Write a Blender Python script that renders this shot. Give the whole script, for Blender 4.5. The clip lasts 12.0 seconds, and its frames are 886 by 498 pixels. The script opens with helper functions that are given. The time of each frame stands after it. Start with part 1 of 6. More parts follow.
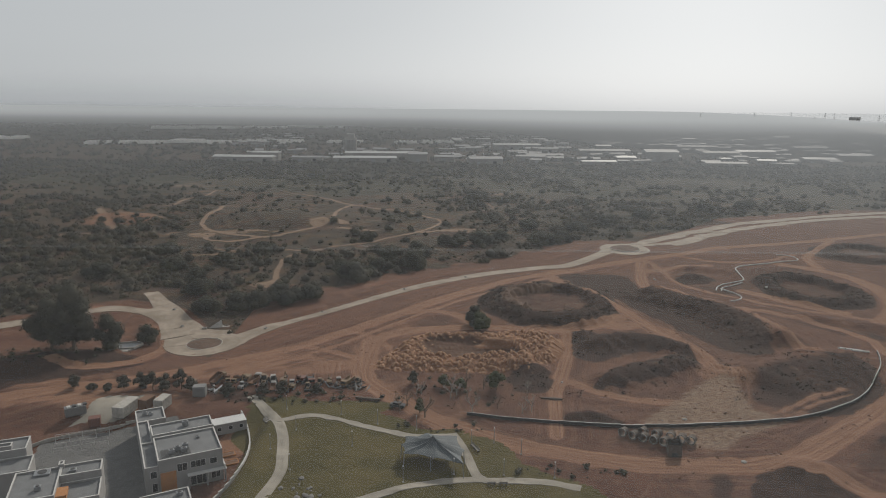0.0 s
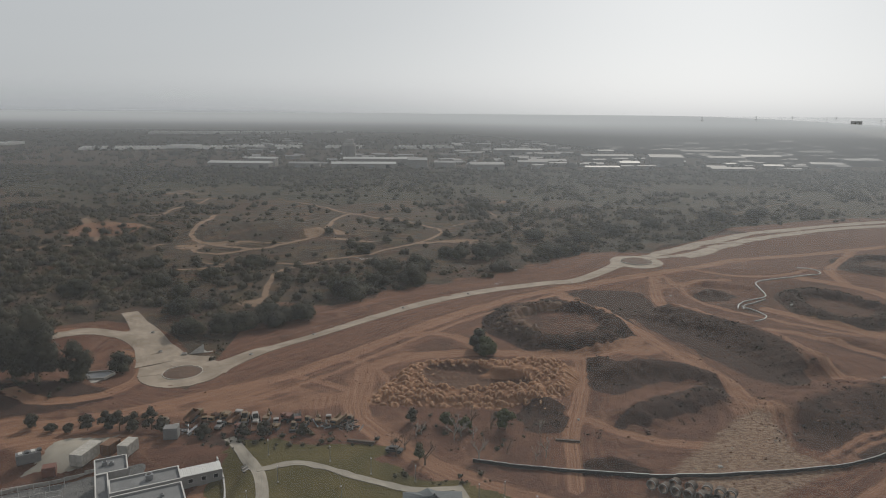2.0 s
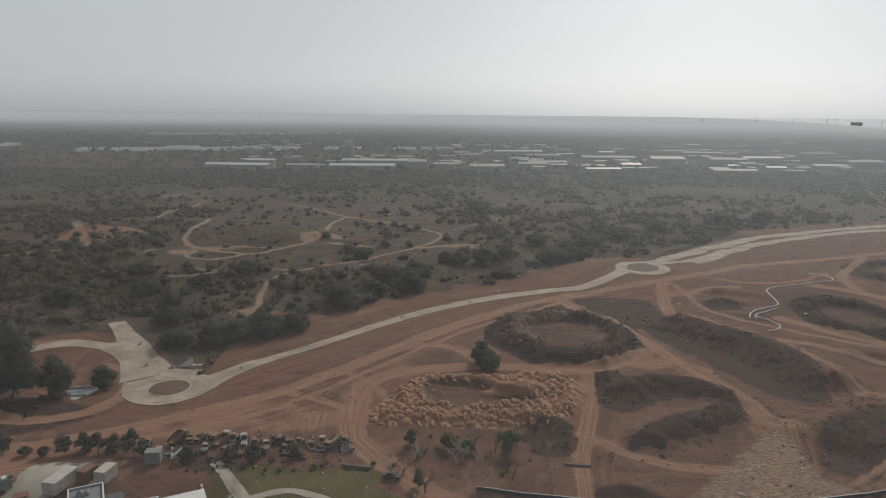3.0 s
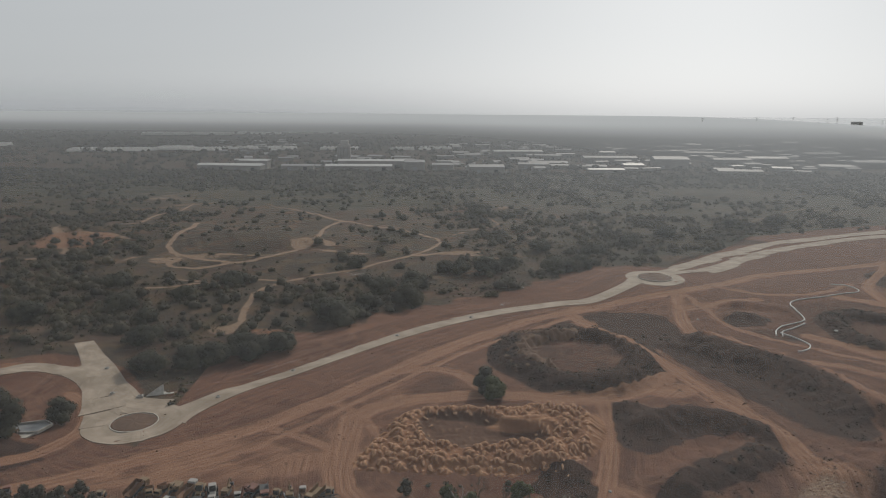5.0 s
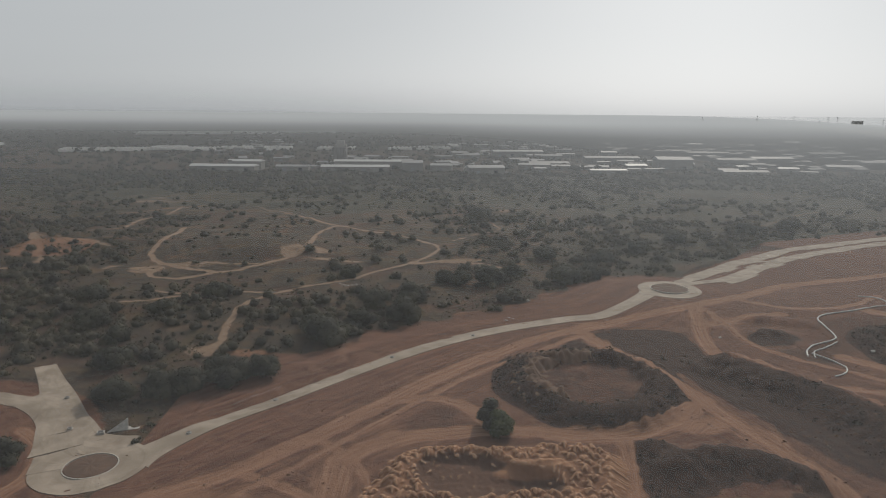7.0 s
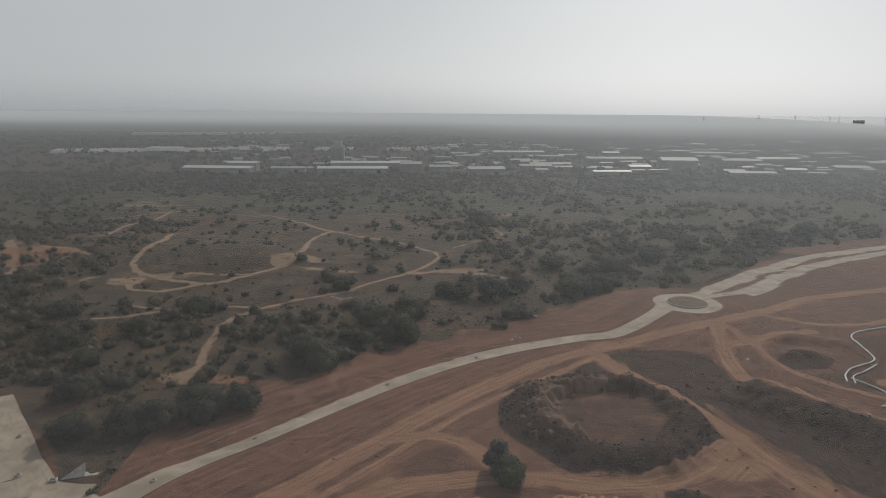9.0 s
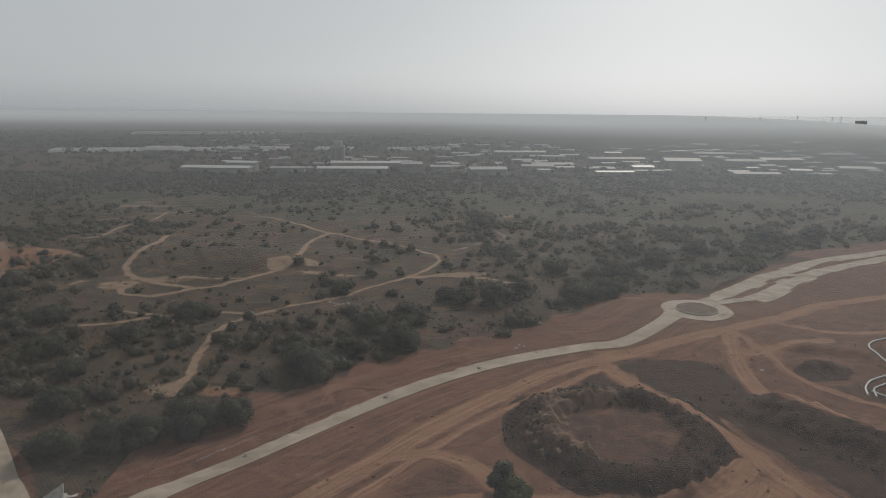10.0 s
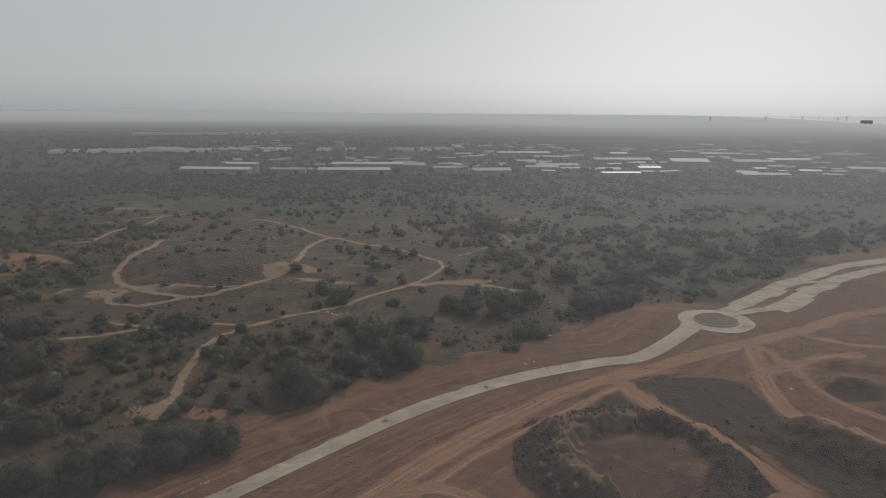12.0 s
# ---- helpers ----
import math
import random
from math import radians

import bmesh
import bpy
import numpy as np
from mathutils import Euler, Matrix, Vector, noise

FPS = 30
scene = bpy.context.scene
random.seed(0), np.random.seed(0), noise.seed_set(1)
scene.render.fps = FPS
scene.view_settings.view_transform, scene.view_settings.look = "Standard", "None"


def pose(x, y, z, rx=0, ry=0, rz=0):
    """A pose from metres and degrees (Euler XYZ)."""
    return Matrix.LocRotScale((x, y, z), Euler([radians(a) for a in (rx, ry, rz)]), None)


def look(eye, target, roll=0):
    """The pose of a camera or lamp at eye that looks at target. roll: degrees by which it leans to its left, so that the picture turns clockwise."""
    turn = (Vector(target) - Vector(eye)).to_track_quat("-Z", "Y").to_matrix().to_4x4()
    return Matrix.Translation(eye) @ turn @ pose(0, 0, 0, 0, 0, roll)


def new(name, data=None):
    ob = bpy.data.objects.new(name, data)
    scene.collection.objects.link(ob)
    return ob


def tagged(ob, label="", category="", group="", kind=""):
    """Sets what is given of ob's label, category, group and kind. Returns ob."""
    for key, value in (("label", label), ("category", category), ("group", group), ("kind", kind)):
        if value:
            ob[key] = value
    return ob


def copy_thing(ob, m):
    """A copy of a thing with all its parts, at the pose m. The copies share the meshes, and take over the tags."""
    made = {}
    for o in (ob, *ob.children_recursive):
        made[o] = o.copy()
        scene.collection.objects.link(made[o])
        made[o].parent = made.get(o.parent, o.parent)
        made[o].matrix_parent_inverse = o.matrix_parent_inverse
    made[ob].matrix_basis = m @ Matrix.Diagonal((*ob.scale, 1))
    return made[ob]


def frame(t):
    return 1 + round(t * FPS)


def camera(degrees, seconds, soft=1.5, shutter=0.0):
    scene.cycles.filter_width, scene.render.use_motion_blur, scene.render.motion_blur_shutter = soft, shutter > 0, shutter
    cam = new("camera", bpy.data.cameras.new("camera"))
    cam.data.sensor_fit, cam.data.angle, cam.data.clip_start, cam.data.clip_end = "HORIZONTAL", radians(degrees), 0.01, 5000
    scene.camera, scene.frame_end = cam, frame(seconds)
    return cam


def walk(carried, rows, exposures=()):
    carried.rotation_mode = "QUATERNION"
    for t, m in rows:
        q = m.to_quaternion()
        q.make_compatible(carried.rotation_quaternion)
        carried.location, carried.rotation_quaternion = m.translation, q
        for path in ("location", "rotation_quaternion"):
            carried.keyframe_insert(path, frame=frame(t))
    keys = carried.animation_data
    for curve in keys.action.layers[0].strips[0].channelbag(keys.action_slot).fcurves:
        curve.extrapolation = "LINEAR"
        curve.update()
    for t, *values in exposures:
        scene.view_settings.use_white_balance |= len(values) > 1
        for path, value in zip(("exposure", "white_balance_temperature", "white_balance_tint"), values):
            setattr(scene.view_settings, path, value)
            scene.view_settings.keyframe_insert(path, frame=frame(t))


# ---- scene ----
import functools

cam = camera(65.8, 12.0, 1.0)
PATH = [
    (0, (1.39, -0.588, 79.076), (1.4, 1.372, 78.674), 0.6),
    (0.5, (1.252, 4.522, 79.101), (1.261, 6.482, 78.702), 0.6),
    (1, (1.141, 9.982, 79.163), (1.15, 11.943, 78.769), 0.5),
    (1.5, (1.016, 15.53, 79.246), (1.026, 17.491, 78.855), 0.5),
    (2, (0.896, 21.151, 79.35), (0.906, 23.112, 78.961), 0.5),
    (2.5, (0.721, 26.726, 79.432), (0.733, 28.689, 79.045), 0.5),
    (3, (0.521, 32.403, 79.476), (0.533, 34.365, 79.09), 0.5),
    (5, (0.376, 55.65, 79.642), (0.393, 57.612, 79.254), 0.5),
    (5.5, (0.296, 61.43, 79.686), (0.315, 63.391, 79.298), 0.5),
    (6, (0.248, 67.263, 79.704), (0.269, 69.225, 79.316), 0.5),
    (6.5, (0.237, 73.025, 79.718), (0.259, 74.986, 79.328), 0.5),
    (7, (0.16, 78.74, 79.733), (0.182, 80.702, 79.343), 0.5),
    (9, (-0.003, 101.43, 79.968), (0.021, 103.391, 79.578), 0.4),
    (9.5, (-0.05, 106.451, 79.945), (-0.027, 108.413, 79.553), 0.4),
    (10, (-0.094, 111.167, 79.886), (-0.072, 113.128, 79.495), 0.5),
    (10.5, (-0.151, 115.507, 79.824), (-0.128, 117.468, 79.434), 0.4),
    (11, (-0.232, 119.455, 79.767), (-0.21, 121.417, 79.379), 0.4),
    (11.5, (-0.332, 123.069, 79.691), (-0.314, 125.03, 79.302), 0.4),
    (12, (-0.403, 126.606, 79.638), (-0.389, 128.567, 79.248), 0.4),
]
walk(cam, [(t, look(eye, target, roll)) for t, eye, target, roll in PATH], [(0.0, 0.0), (5.0, -0.03), (8.0, -0.08), (12.0, -0.14)])


# ---- sky and sun: hazy afternoon, sun ahead and a little to the right ----
SUN_TURN, SUN_HEIGHT = radians(22), radians(33)
world = bpy.data.worlds.new("hazy_sky")
scene.world = world
world.use_nodes = True
nt = world.node_tree
sky = nt.nodes.new("ShaderNodeTexSky")
sky.sky_type, sky.sun_disc = "NISHITA", False
sky.sun_elevation, sky.sun_rotation = SUN_HEIGHT, SUN_TURN
sky.air_density, sky.dust_density, sky.ozone_density = 1.0, 2.0, 1.0
grey = nt.nodes.new("ShaderNodeHueSaturation")
grey.inputs["Saturation"].default_value = 0.15
grey.inputs["Value"].default_value = 0.36
nt.links.new(sky.outputs[0], grey.inputs["Color"])
veil = nt.nodes.new("ShaderNodeMix")
veil.data_type, veil.blend_type = "RGBA", "ADD"
veil.inputs[0].default_value = 1.0
veil.inputs[7].default_value = (5.05, 5.34, 5.55, 1)
nt.links.new(grey.outputs[0], veil.inputs[6])
nt.links.new(veil.outputs[2], nt.nodes["Background"].inputs[0])
nt.nodes["Background"].inputs[1].default_value = 0.07
sun = new("sun", bpy.data.lights.new("sun", "SUN"))
sun.data.energy, sun.data.angle, sun.data.color = 3.3, radians(2.5), (1.0, 0.93, 0.82)
way = Vector((math.sin(SUN_TURN) * math.cos(SUN_HEIGHT), math.cos(SUN_TURN) * math.cos(SUN_HEIGHT), math.sin(SUN_HEIGHT)))
sun.matrix_basis = look(way * 100, (0, 0, 0))


# ---- materials ----
class Mat:
    """A small builder for node materials."""

    def __init__(self, name, rough=0.8, metal=0.0, spec=0.3):
        self.m = bpy.data.materials.new(name)
        self.m.use_nodes = True
        self.t = self.m.node_tree
        self.b = self.t.nodes["Principled BSDF"]
        self.b.inputs["Roughness"].default_value = rough
        self.b.inputs["Metallic"].default_value = metal
        self.b.inputs["Specular IOR Level"].default_value = spec

    def node(self, kind, **sets):
        n = self.t.nodes.new(kind)
        for k, v in sets.items():
            n.inputs[k.replace("_", " ")].default_value = v
        return n

    def link(self, a, b):
        self.t.links.new(a, b)

    def place(self):
        return self.t.nodes.new("ShaderNodeTexCoord").outputs["Object"]

    def noise(self, scale, detail=3.0, rough=0.55, vec=None, stretch=None):
        n = self.node("ShaderNodeTexNoise", Scale=scale, Detail=detail, Roughness=rough)
        v = vec if vec is not None else self.place()
        if stretch:
            mp = self.t.nodes.new("ShaderNodeMapping")
            mp.inputs["Scale"].default_value = stretch
            self.link(v, mp.inputs[0])
            v = mp.outputs[0]
        self.link(v, n.inputs["Vector"])
        return n.outputs["Fac"]

    def ramp(self, fac, a, b, lo=0.35, hi=0.65):
        r = self.t.nodes.new("ShaderNodeValToRGB")
        r.color_ramp.elements[0].position, r.color_ramp.elements[1].position = lo, hi
        r.color_ramp.elements[0].color, r.color_ramp.elements[1].color = (*a, 1), (*b, 1)
        self.link(fac, r.inputs[0])
        return r.outputs[0]

    def mix(self, fac, a, b, how="MIX"):
        n = self.t.nodes.new("ShaderNodeMix")
        n.data_type, n.blend_type = "RGBA", how
        for value, slot in ((fac, 0), (a, 6), (b, 7)):
            if isinstance(value, (int, float)):
                n.inputs[slot].default_value = value
            elif isinstance(value, tuple):
                n.inputs[slot].default_value = (*value, 1)
            else:
                self.link(value, n.inputs[slot])
        return n.outputs[2]

    def math(self, how, a, b=0.0, clamp=False):
        n = self.t.nodes.new("ShaderNodeMath")
        n.operation, n.use_clamp = how, clamp
        for value, slot in ((a, 0), (b, 1)):
            if isinstance(value, (int, float)):
                n.inputs[slot].default_value = value
            else:
                self.link(value, n.inputs[slot])
        return n.outputs[0]

    def span(self, v, lo, hi):
        n = self.node("ShaderNodeMapRange")
        n.interpolation_type = "SMOOTHSTEP"
        n.inputs[1].default_value, n.inputs[2].default_value = lo, hi
        self.link(v, n.inputs[0])
        return n.outputs[0]

    def bump(self, h, strength=0.3, dist=0.1):
        n = self.node("ShaderNodeBump", Distance=dist)
        if isinstance(strength, (int, float)):
            n.inputs["Strength"].default_value = strength
        else:
            self.link(strength, n.inputs["Strength"])
        self.link(h, n.inputs["Height"])
        self.link(n.outputs[0], self.b.inputs["Normal"])

    def colour(self, c, dulled=0.8):
        """Sets the base colour, scaled down evenly to balance the strong sun."""
        c = self.mix(1.0, c, (dulled, dulled, dulled), "MULTIPLY")
        self.link(c, self.b.inputs["Base Color"])
        return self.m


def plain(name, c, rough=0.7, vary=0.25, scale=1.2, metal=0.0, spec=0.3, fine=9.0):
    """A surface with blotches and grain round one colour."""
    k = Mat(name, rough, metal, spec)
    lo, hi = tuple(v * (1 - vary) for v in c), tuple(min(1, v * (1 + vary)) for v in c)
    base = k.ramp(k.noise(scale, 4), lo, hi, 0.3, 0.7)
    out = k.mix(k.math("MULTIPLY", k.noise(fine, 2), 0.35), base, lo)
    k.bump(k.noise(fine, 3), 0.25, 0.03)
    return k.colour(out)


def leafy(name, a, b, rough=0.7):
    """Foliage: each leaf clump takes its own tint."""
    k = Mat(name, rough, 0, 0.2)
    geo = k.t.nodes.new("ShaderNodeNewGeometry")
    tint = k.ramp(geo.outputs["Random Per Island"], a, b, 0.0, 1.0)
    tint = k.mix(k.math("MULTIPLY", k.span(k.noise(1.3, 4, 0.7), 0.42, 0.62), 0.45), tint, tuple(v * 0.55 for v in a))
    wide = k.ramp(k.noise(0.045, 3), (0.62, 0.62, 0.66), (1.25, 1.2, 1.0), 0.35, 0.68)
    col = k.mix(1.0, tint, wide, "MULTIPLY")
    k.colour(col, 1.0)
    glow = k.t.nodes.new("ShaderNodeBsdfTranslucent")
    k.link(col, glow.inputs[0])
    both = k.t.nodes.new("ShaderNodeMixShader")
    both.inputs[0].default_value = 0.4
    k.link(k.b.outputs[0], both.inputs[1])
    k.link(glow.outputs[0], both.inputs[2])
    k.link(both.outputs[0], k.t.nodes["Material Output"].inputs[0])
    return k.m


def earth_material():
    k = Mat("earth", 0.95, 0, 0.15)

    def layer(name):
        n = k.t.nodes.new("ShaderNodeAttribute")
        n.attribute_name = name
        sep = k.t.nodes.new("ShaderNodeSeparateColor")
        k.link(n.outputs["Color"], sep.inputs[0])
        return n, sep.outputs[0], sep.outputs[1], sep.outputs[2], n.outputs["Alpha"]

    _, scrub, track, dark, lawn = layer("cover")
    _, straw, clay, paved, wood = layer("cover_more")
    flow = k.t.nodes.new("ShaderNodeAttribute")
    flow.attribute_name = "flow"
    rut = k.t.nodes.new("ShaderNodeAttribute")
    rut.attribute_name = "rut"
    wide, mid, small, grain = k.noise(0.018, 4), k.noise(0.09, 5), k.noise(0.55, 5, 0.65), k.noise(3.0, 3, 0.6)
    streak = k.noise(1.0, 4, 0.6, flow.outputs["Vector"], (0.55, 0.018, 1))
    streak_fine = k.noise(1.0, 3, 0.6, flow.outputs["Vector"], (1.6, 0.05, 1))
    rutted = k.noise(1.0, 3, 0.55, rut.outputs["Vector"], (1.1, 0.04, 1))
    part_of = k.t.nodes.new("ShaderNodeSeparateXYZ")
    k.link(flow.outputs["Vector"], part_of.inputs[0])
    by_road = k.math("ADD", 0.25, k.math("MULTIPLY", k.span(k.math("ABSOLUTE", part_of.outputs[0]), 75.0, 35.0), 0.75))
    # bare red-brown earth
    near_rut = k.t.nodes.new("ShaderNodeSeparateXYZ")
    k.link(rut.outputs["Vector"], near_rut.inputs[0])
    by_rut = k.span(k.math("ABSOLUTE", near_rut.outputs[0]), 22.0, 5.0)
    dirt = k.mix(k.span(mid, 0.3, 0.7), (0.096, 0.046, 0.031), (0.158, 0.079, 0.053))
    dirt = k.mix(k.math("MULTIPLY", k.span(wide, 0.42, 0.62), 0.6), dirt, (0.11, 0.061, 0.047))
    dirt = k.mix(k.math("MULTIPLY", k.span(streak, 0.46, 0.62), k.math("MULTIPLY", by_road, 0.85)), dirt, (0.225, 0.117, 0.075))
    dirt = k.mix(k.math("MULTIPLY", k.span(streak_fine, 0.46, 0.64), k.math("MULTIPLY", by_road, 0.5)), dirt, (0.064, 0.037, 0.03))
    hair = k.noise(1.0, 4, 0.65, flow.outputs["Vector"], (3.6, 0.14, 1))
    dirt = k.mix(k.math("MULTIPLY", k.span(hair, 0.5, 0.66), k.math("MULTIPLY", by_road, 0.35)), dirt, (0.25, 0.148, 0.1))
    # long scrapes and wheel marks beside the driven tracks
    scrape = k.noise(1.0, 5, 0.62, rut.outputs["Vector"], (0.5, 0.022, 1))
    scrape_fine = k.noise(1.0, 4, 0.62, rut.outputs["Vector"], (2.2, 0.05, 1))
    dirt = k.mix(k.math("MULTIPLY", k.span(scrape, 0.48, 0.62), k.math("MULTIPLY", by_rut, 0.65)), dirt, (0.215, 0.118, 0.077))
    dirt = k.mix(k.math("MULTIPLY", k.span(scrape_fine, 0.5, 0.62), k.math("MULTIPLY", by_rut, 0.55)), dirt, (0.068, 0.038, 0.03))
    clod = k.noise(1.1, 7, 0.75)
    dirt = k.mix(k.math("MULTIPLY", k.span(clod, 0.5, 0.6), 0.5), dirt, (0.068, 0.038, 0.03))
    dirt = k.mix(k.math("MULTIPLY", k.span(grain, 0.54, 0.66), 0.4), dirt, (0.24, 0.14, 0.096))
    dirt = k.mix(k.math("MULTIPLY", k.span(k.noise(0.28, 6, 0.7), 0.52, 0.64), 0.45), dirt, (0.2, 0.113, 0.076))
    # wandering wheel marks
    for size, many, shift in ((0.016, 16.0, 0.0), (0.016, 16.0, 0.16), (0.027, 9.0, 0.4), (0.021, 22.0, 0.7)):
        bend = k.math("FRACT", k.math("ADD", k.math("MULTIPLY", k.noise(size, 1.5, 0.4), many), shift))
        mark = k.math("MULTIPLY", k.span(k.math("ABSOLUTE", k.math("SUBTRACT", bend, 0.5)), 0.06, 0.02), k.span(k.noise(0.045, 3), 0.45, 0.58))
        dirt = k.mix(k.math("MULTIPLY", mark, 0.42), dirt, (0.24, 0.145, 0.098) if shift else (0.07, 0.041, 0.032))
    # driven tracks
    lane = k.mix(k.span(rutted, 0.25, 0.8), (0.23, 0.13, 0.084), (0.39, 0.236, 0.154))
    lane = k.mix(k.math("MULTIPLY", k.span(scrape_fine, 0.48, 0.6), 0.4), lane, (0.135, 0.074, 0.05))
    ragged = k.math("ADD", track, k.math("MULTIPLY", k.math("SUBTRACT", small, 0.5), 0.6))
    ragged = k.math("ADD", ragged, k.math("MULTIPLY", k.math("SUBTRACT", scrape, 0.5), 0.6))
    dirt = k.mix(k.math("MULTIPLY", k.span(ragged, 0.2, 0.85), 0.82), dirt, lane)
    # dark moist soil and weeds, with slope and tree shade put in the colour
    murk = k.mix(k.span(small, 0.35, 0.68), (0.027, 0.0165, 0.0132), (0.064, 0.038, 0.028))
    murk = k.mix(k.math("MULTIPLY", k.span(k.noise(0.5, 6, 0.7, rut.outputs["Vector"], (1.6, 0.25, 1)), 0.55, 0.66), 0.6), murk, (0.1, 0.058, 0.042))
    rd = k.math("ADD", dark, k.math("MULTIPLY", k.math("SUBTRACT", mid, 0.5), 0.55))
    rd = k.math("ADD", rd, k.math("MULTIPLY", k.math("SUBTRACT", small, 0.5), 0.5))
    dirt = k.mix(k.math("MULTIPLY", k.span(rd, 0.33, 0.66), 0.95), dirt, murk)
    dirt = k.mix(1.0, dirt, (0.97, 0.9, 0.865), "MULTIPLY")
    # straw strewn ground
    chaff = k.mix(k.span(k.noise(1.5, 6, 0.8, None, (0.5, 1.1, 1)), 0.42, 0.62), (0.15, 0.095, 0.066), (0.34, 0.25, 0.178))
    rs = k.math("ADD", straw, k.math("MULTIPLY", k.math("SUBTRACT", small, 0.5), 0.9))
    dirt = k.mix(k.math("MULTIPLY", k.span(rs, 0.3, 0.7), 0.85), dirt, chaff)
    # scrub: dry grass, herbs and bare spots
    herb = k.mix(k.span(small, 0.36, 0.64), (0.042, 0.036, 0.027), (0.088, 0.066, 0.045))
    herb = k.mix(k.math("MULTIPLY", k.span(mid, 0.48, 0.64), 0.75), herb, (0.128, 0.086, 0.046))
    herb = k.mix(k.math("MULTIPLY", k.span(k.noise(0.022, 5, 0.65), 0.5, 0.62), 0.7), herb, k.mix(k.span(small, 0.4, 0.62), (0.075, 0.043, 0.03), (0.125, 0.074, 0.05)))
    herb = k.mix(k.math("MULTIPLY", k.span(k.noise(0.05, 5, 0.7, None, (1, 0.55, 1)), 0.56, 0.66), 0.6), herb, k.mix(k.span(small, 0.4, 0.62), (0.062, 0.055, 0.026), (0.115, 0.09, 0.04)))
    herb = k.mix(k.math("MULTIPLY", k.span(k.noise(0.9, 5, 0.75), 0.53, 0.62), 0.55), herb, (0.034, 0.03, 0.024))
    bare = k.math("MULTIPLY", k.span(k.noise(0.035, 6, 0.68), 0.53, 0.66), k.span(small, 0.35, 0.6))
    herb = k.mix(k.math("MULTIPLY", bare, 0.75), herb, (0.19, 0.108, 0.066))
    herb = k.mix(k.span(track, 0.3, 0.7), herb, k.mix(k.span(small, 0.3, 0.7), (0.22, 0.152, 0.1), (0.32, 0.23, 0.158)))
    herb = k.mix(k.math("MULTIPLY", k.span(rd, 0.35, 0.62), 0.85), herb, (0.04, 0.038, 0.026))
    herb = k.mix(k.math("MULTIPLY", wood, 0.85), herb, k.mix(k.span(mid, 0.4, 0.6), (0.03, 0.034, 0.024), (0.065, 0.062, 0.04)))
    edge = k.math("ADD", scrub, k.math("MULTIPLY", k.math("SUBTRACT", k.noise(0.16, 5, 0.65), 0.5), 0.8))
    herb = k.mix(1.0, herb, (0.84, 0.8, 0.8), "MULTIPLY")
    col = k.mix(k.span(edge, 0.38, 0.62), dirt, herb)
    ochre = k.math("ADD", clay, k.math("MULTIPLY", k.math("SUBTRACT", small, 0.5), 0.5))
    col = k.mix(k.span(ochre, 0.3, 0.7), col, k.mix(k.span(small, 0.3, 0.7), (0.2, 0.1, 0.06), (0.27, 0.145, 0.088)))
    # mown lawn and paved yard
    turf = k.mix(k.span(mid, 0.35, 0.65), (0.084, 0.072, 0.025), (0.122, 0.099, 0.037))
    turf = k.mix(k.math("MULTIPLY", k.span(grain, 0.4, 0.7), 0.4), turf, (0.06, 0.056, 0.02))
    turf = k.mix(k.math("MULTIPLY", k.span(k.noise(0.3, 5, 0.7), 0.58, 0.7), 0.5), turf, (0.115, 0.086, 0.042))
    col = k.mix(k.span(lawn, 0.4, 0.6), col, turf)
    slab = k.mix(k.span(small, 0.3, 0.7), (0.145, 0.145, 0.145), (0.19, 0.187, 0.182))
    col = k.mix(k.span(paved, 0.45, 0.55), col, slab)
    where = k.t.nodes.new("ShaderNodeSeparateXYZ")
    k.link(k.place(), where.inputs[0])
    rough_near = k.math("MULTIPLY", k.span(where.outputs[1], 640.0, 400.0), 0.8)
    k.bump(k.math("ADD", k.math("ADD", k.math("MULTIPLY", clod, 0.7), k.math("MULTIPLY", grain, 0.2)), k.math("MULTIPLY", scrape_fine, 0.45)), rough_near, 0.9)
    return k.colour(col)


def concrete_material(name, lo, hi):
    k = Mat(name, 0.85, 0, 0.25)
    uv = k.t.nodes.new("ShaderNodeUVMap").outputs[0]
    c = k.mix(k.span(k.noise(0.12, 5, 0.6), 0.33, 0.68), lo, hi)
    wheel = k.noise(1.0, 4, 0.6, uv, (1.6, 0.035, 1))
    c = k.mix(k.math("MULTIPLY", k.span(wheel, 0.5, 0.72), 0.55), c, tuple(v * 0.72 for v in lo))
    c = k.mix(k.math("MULTIPLY", k.span(k.noise(0.7, 5, 0.7), 0.58, 0.72), 0.45), c, (0.22, 0.15, 0.105))
    k.bump(k.noise(2.5, 4), 0.3, 0.05)
    return k.colour(c)


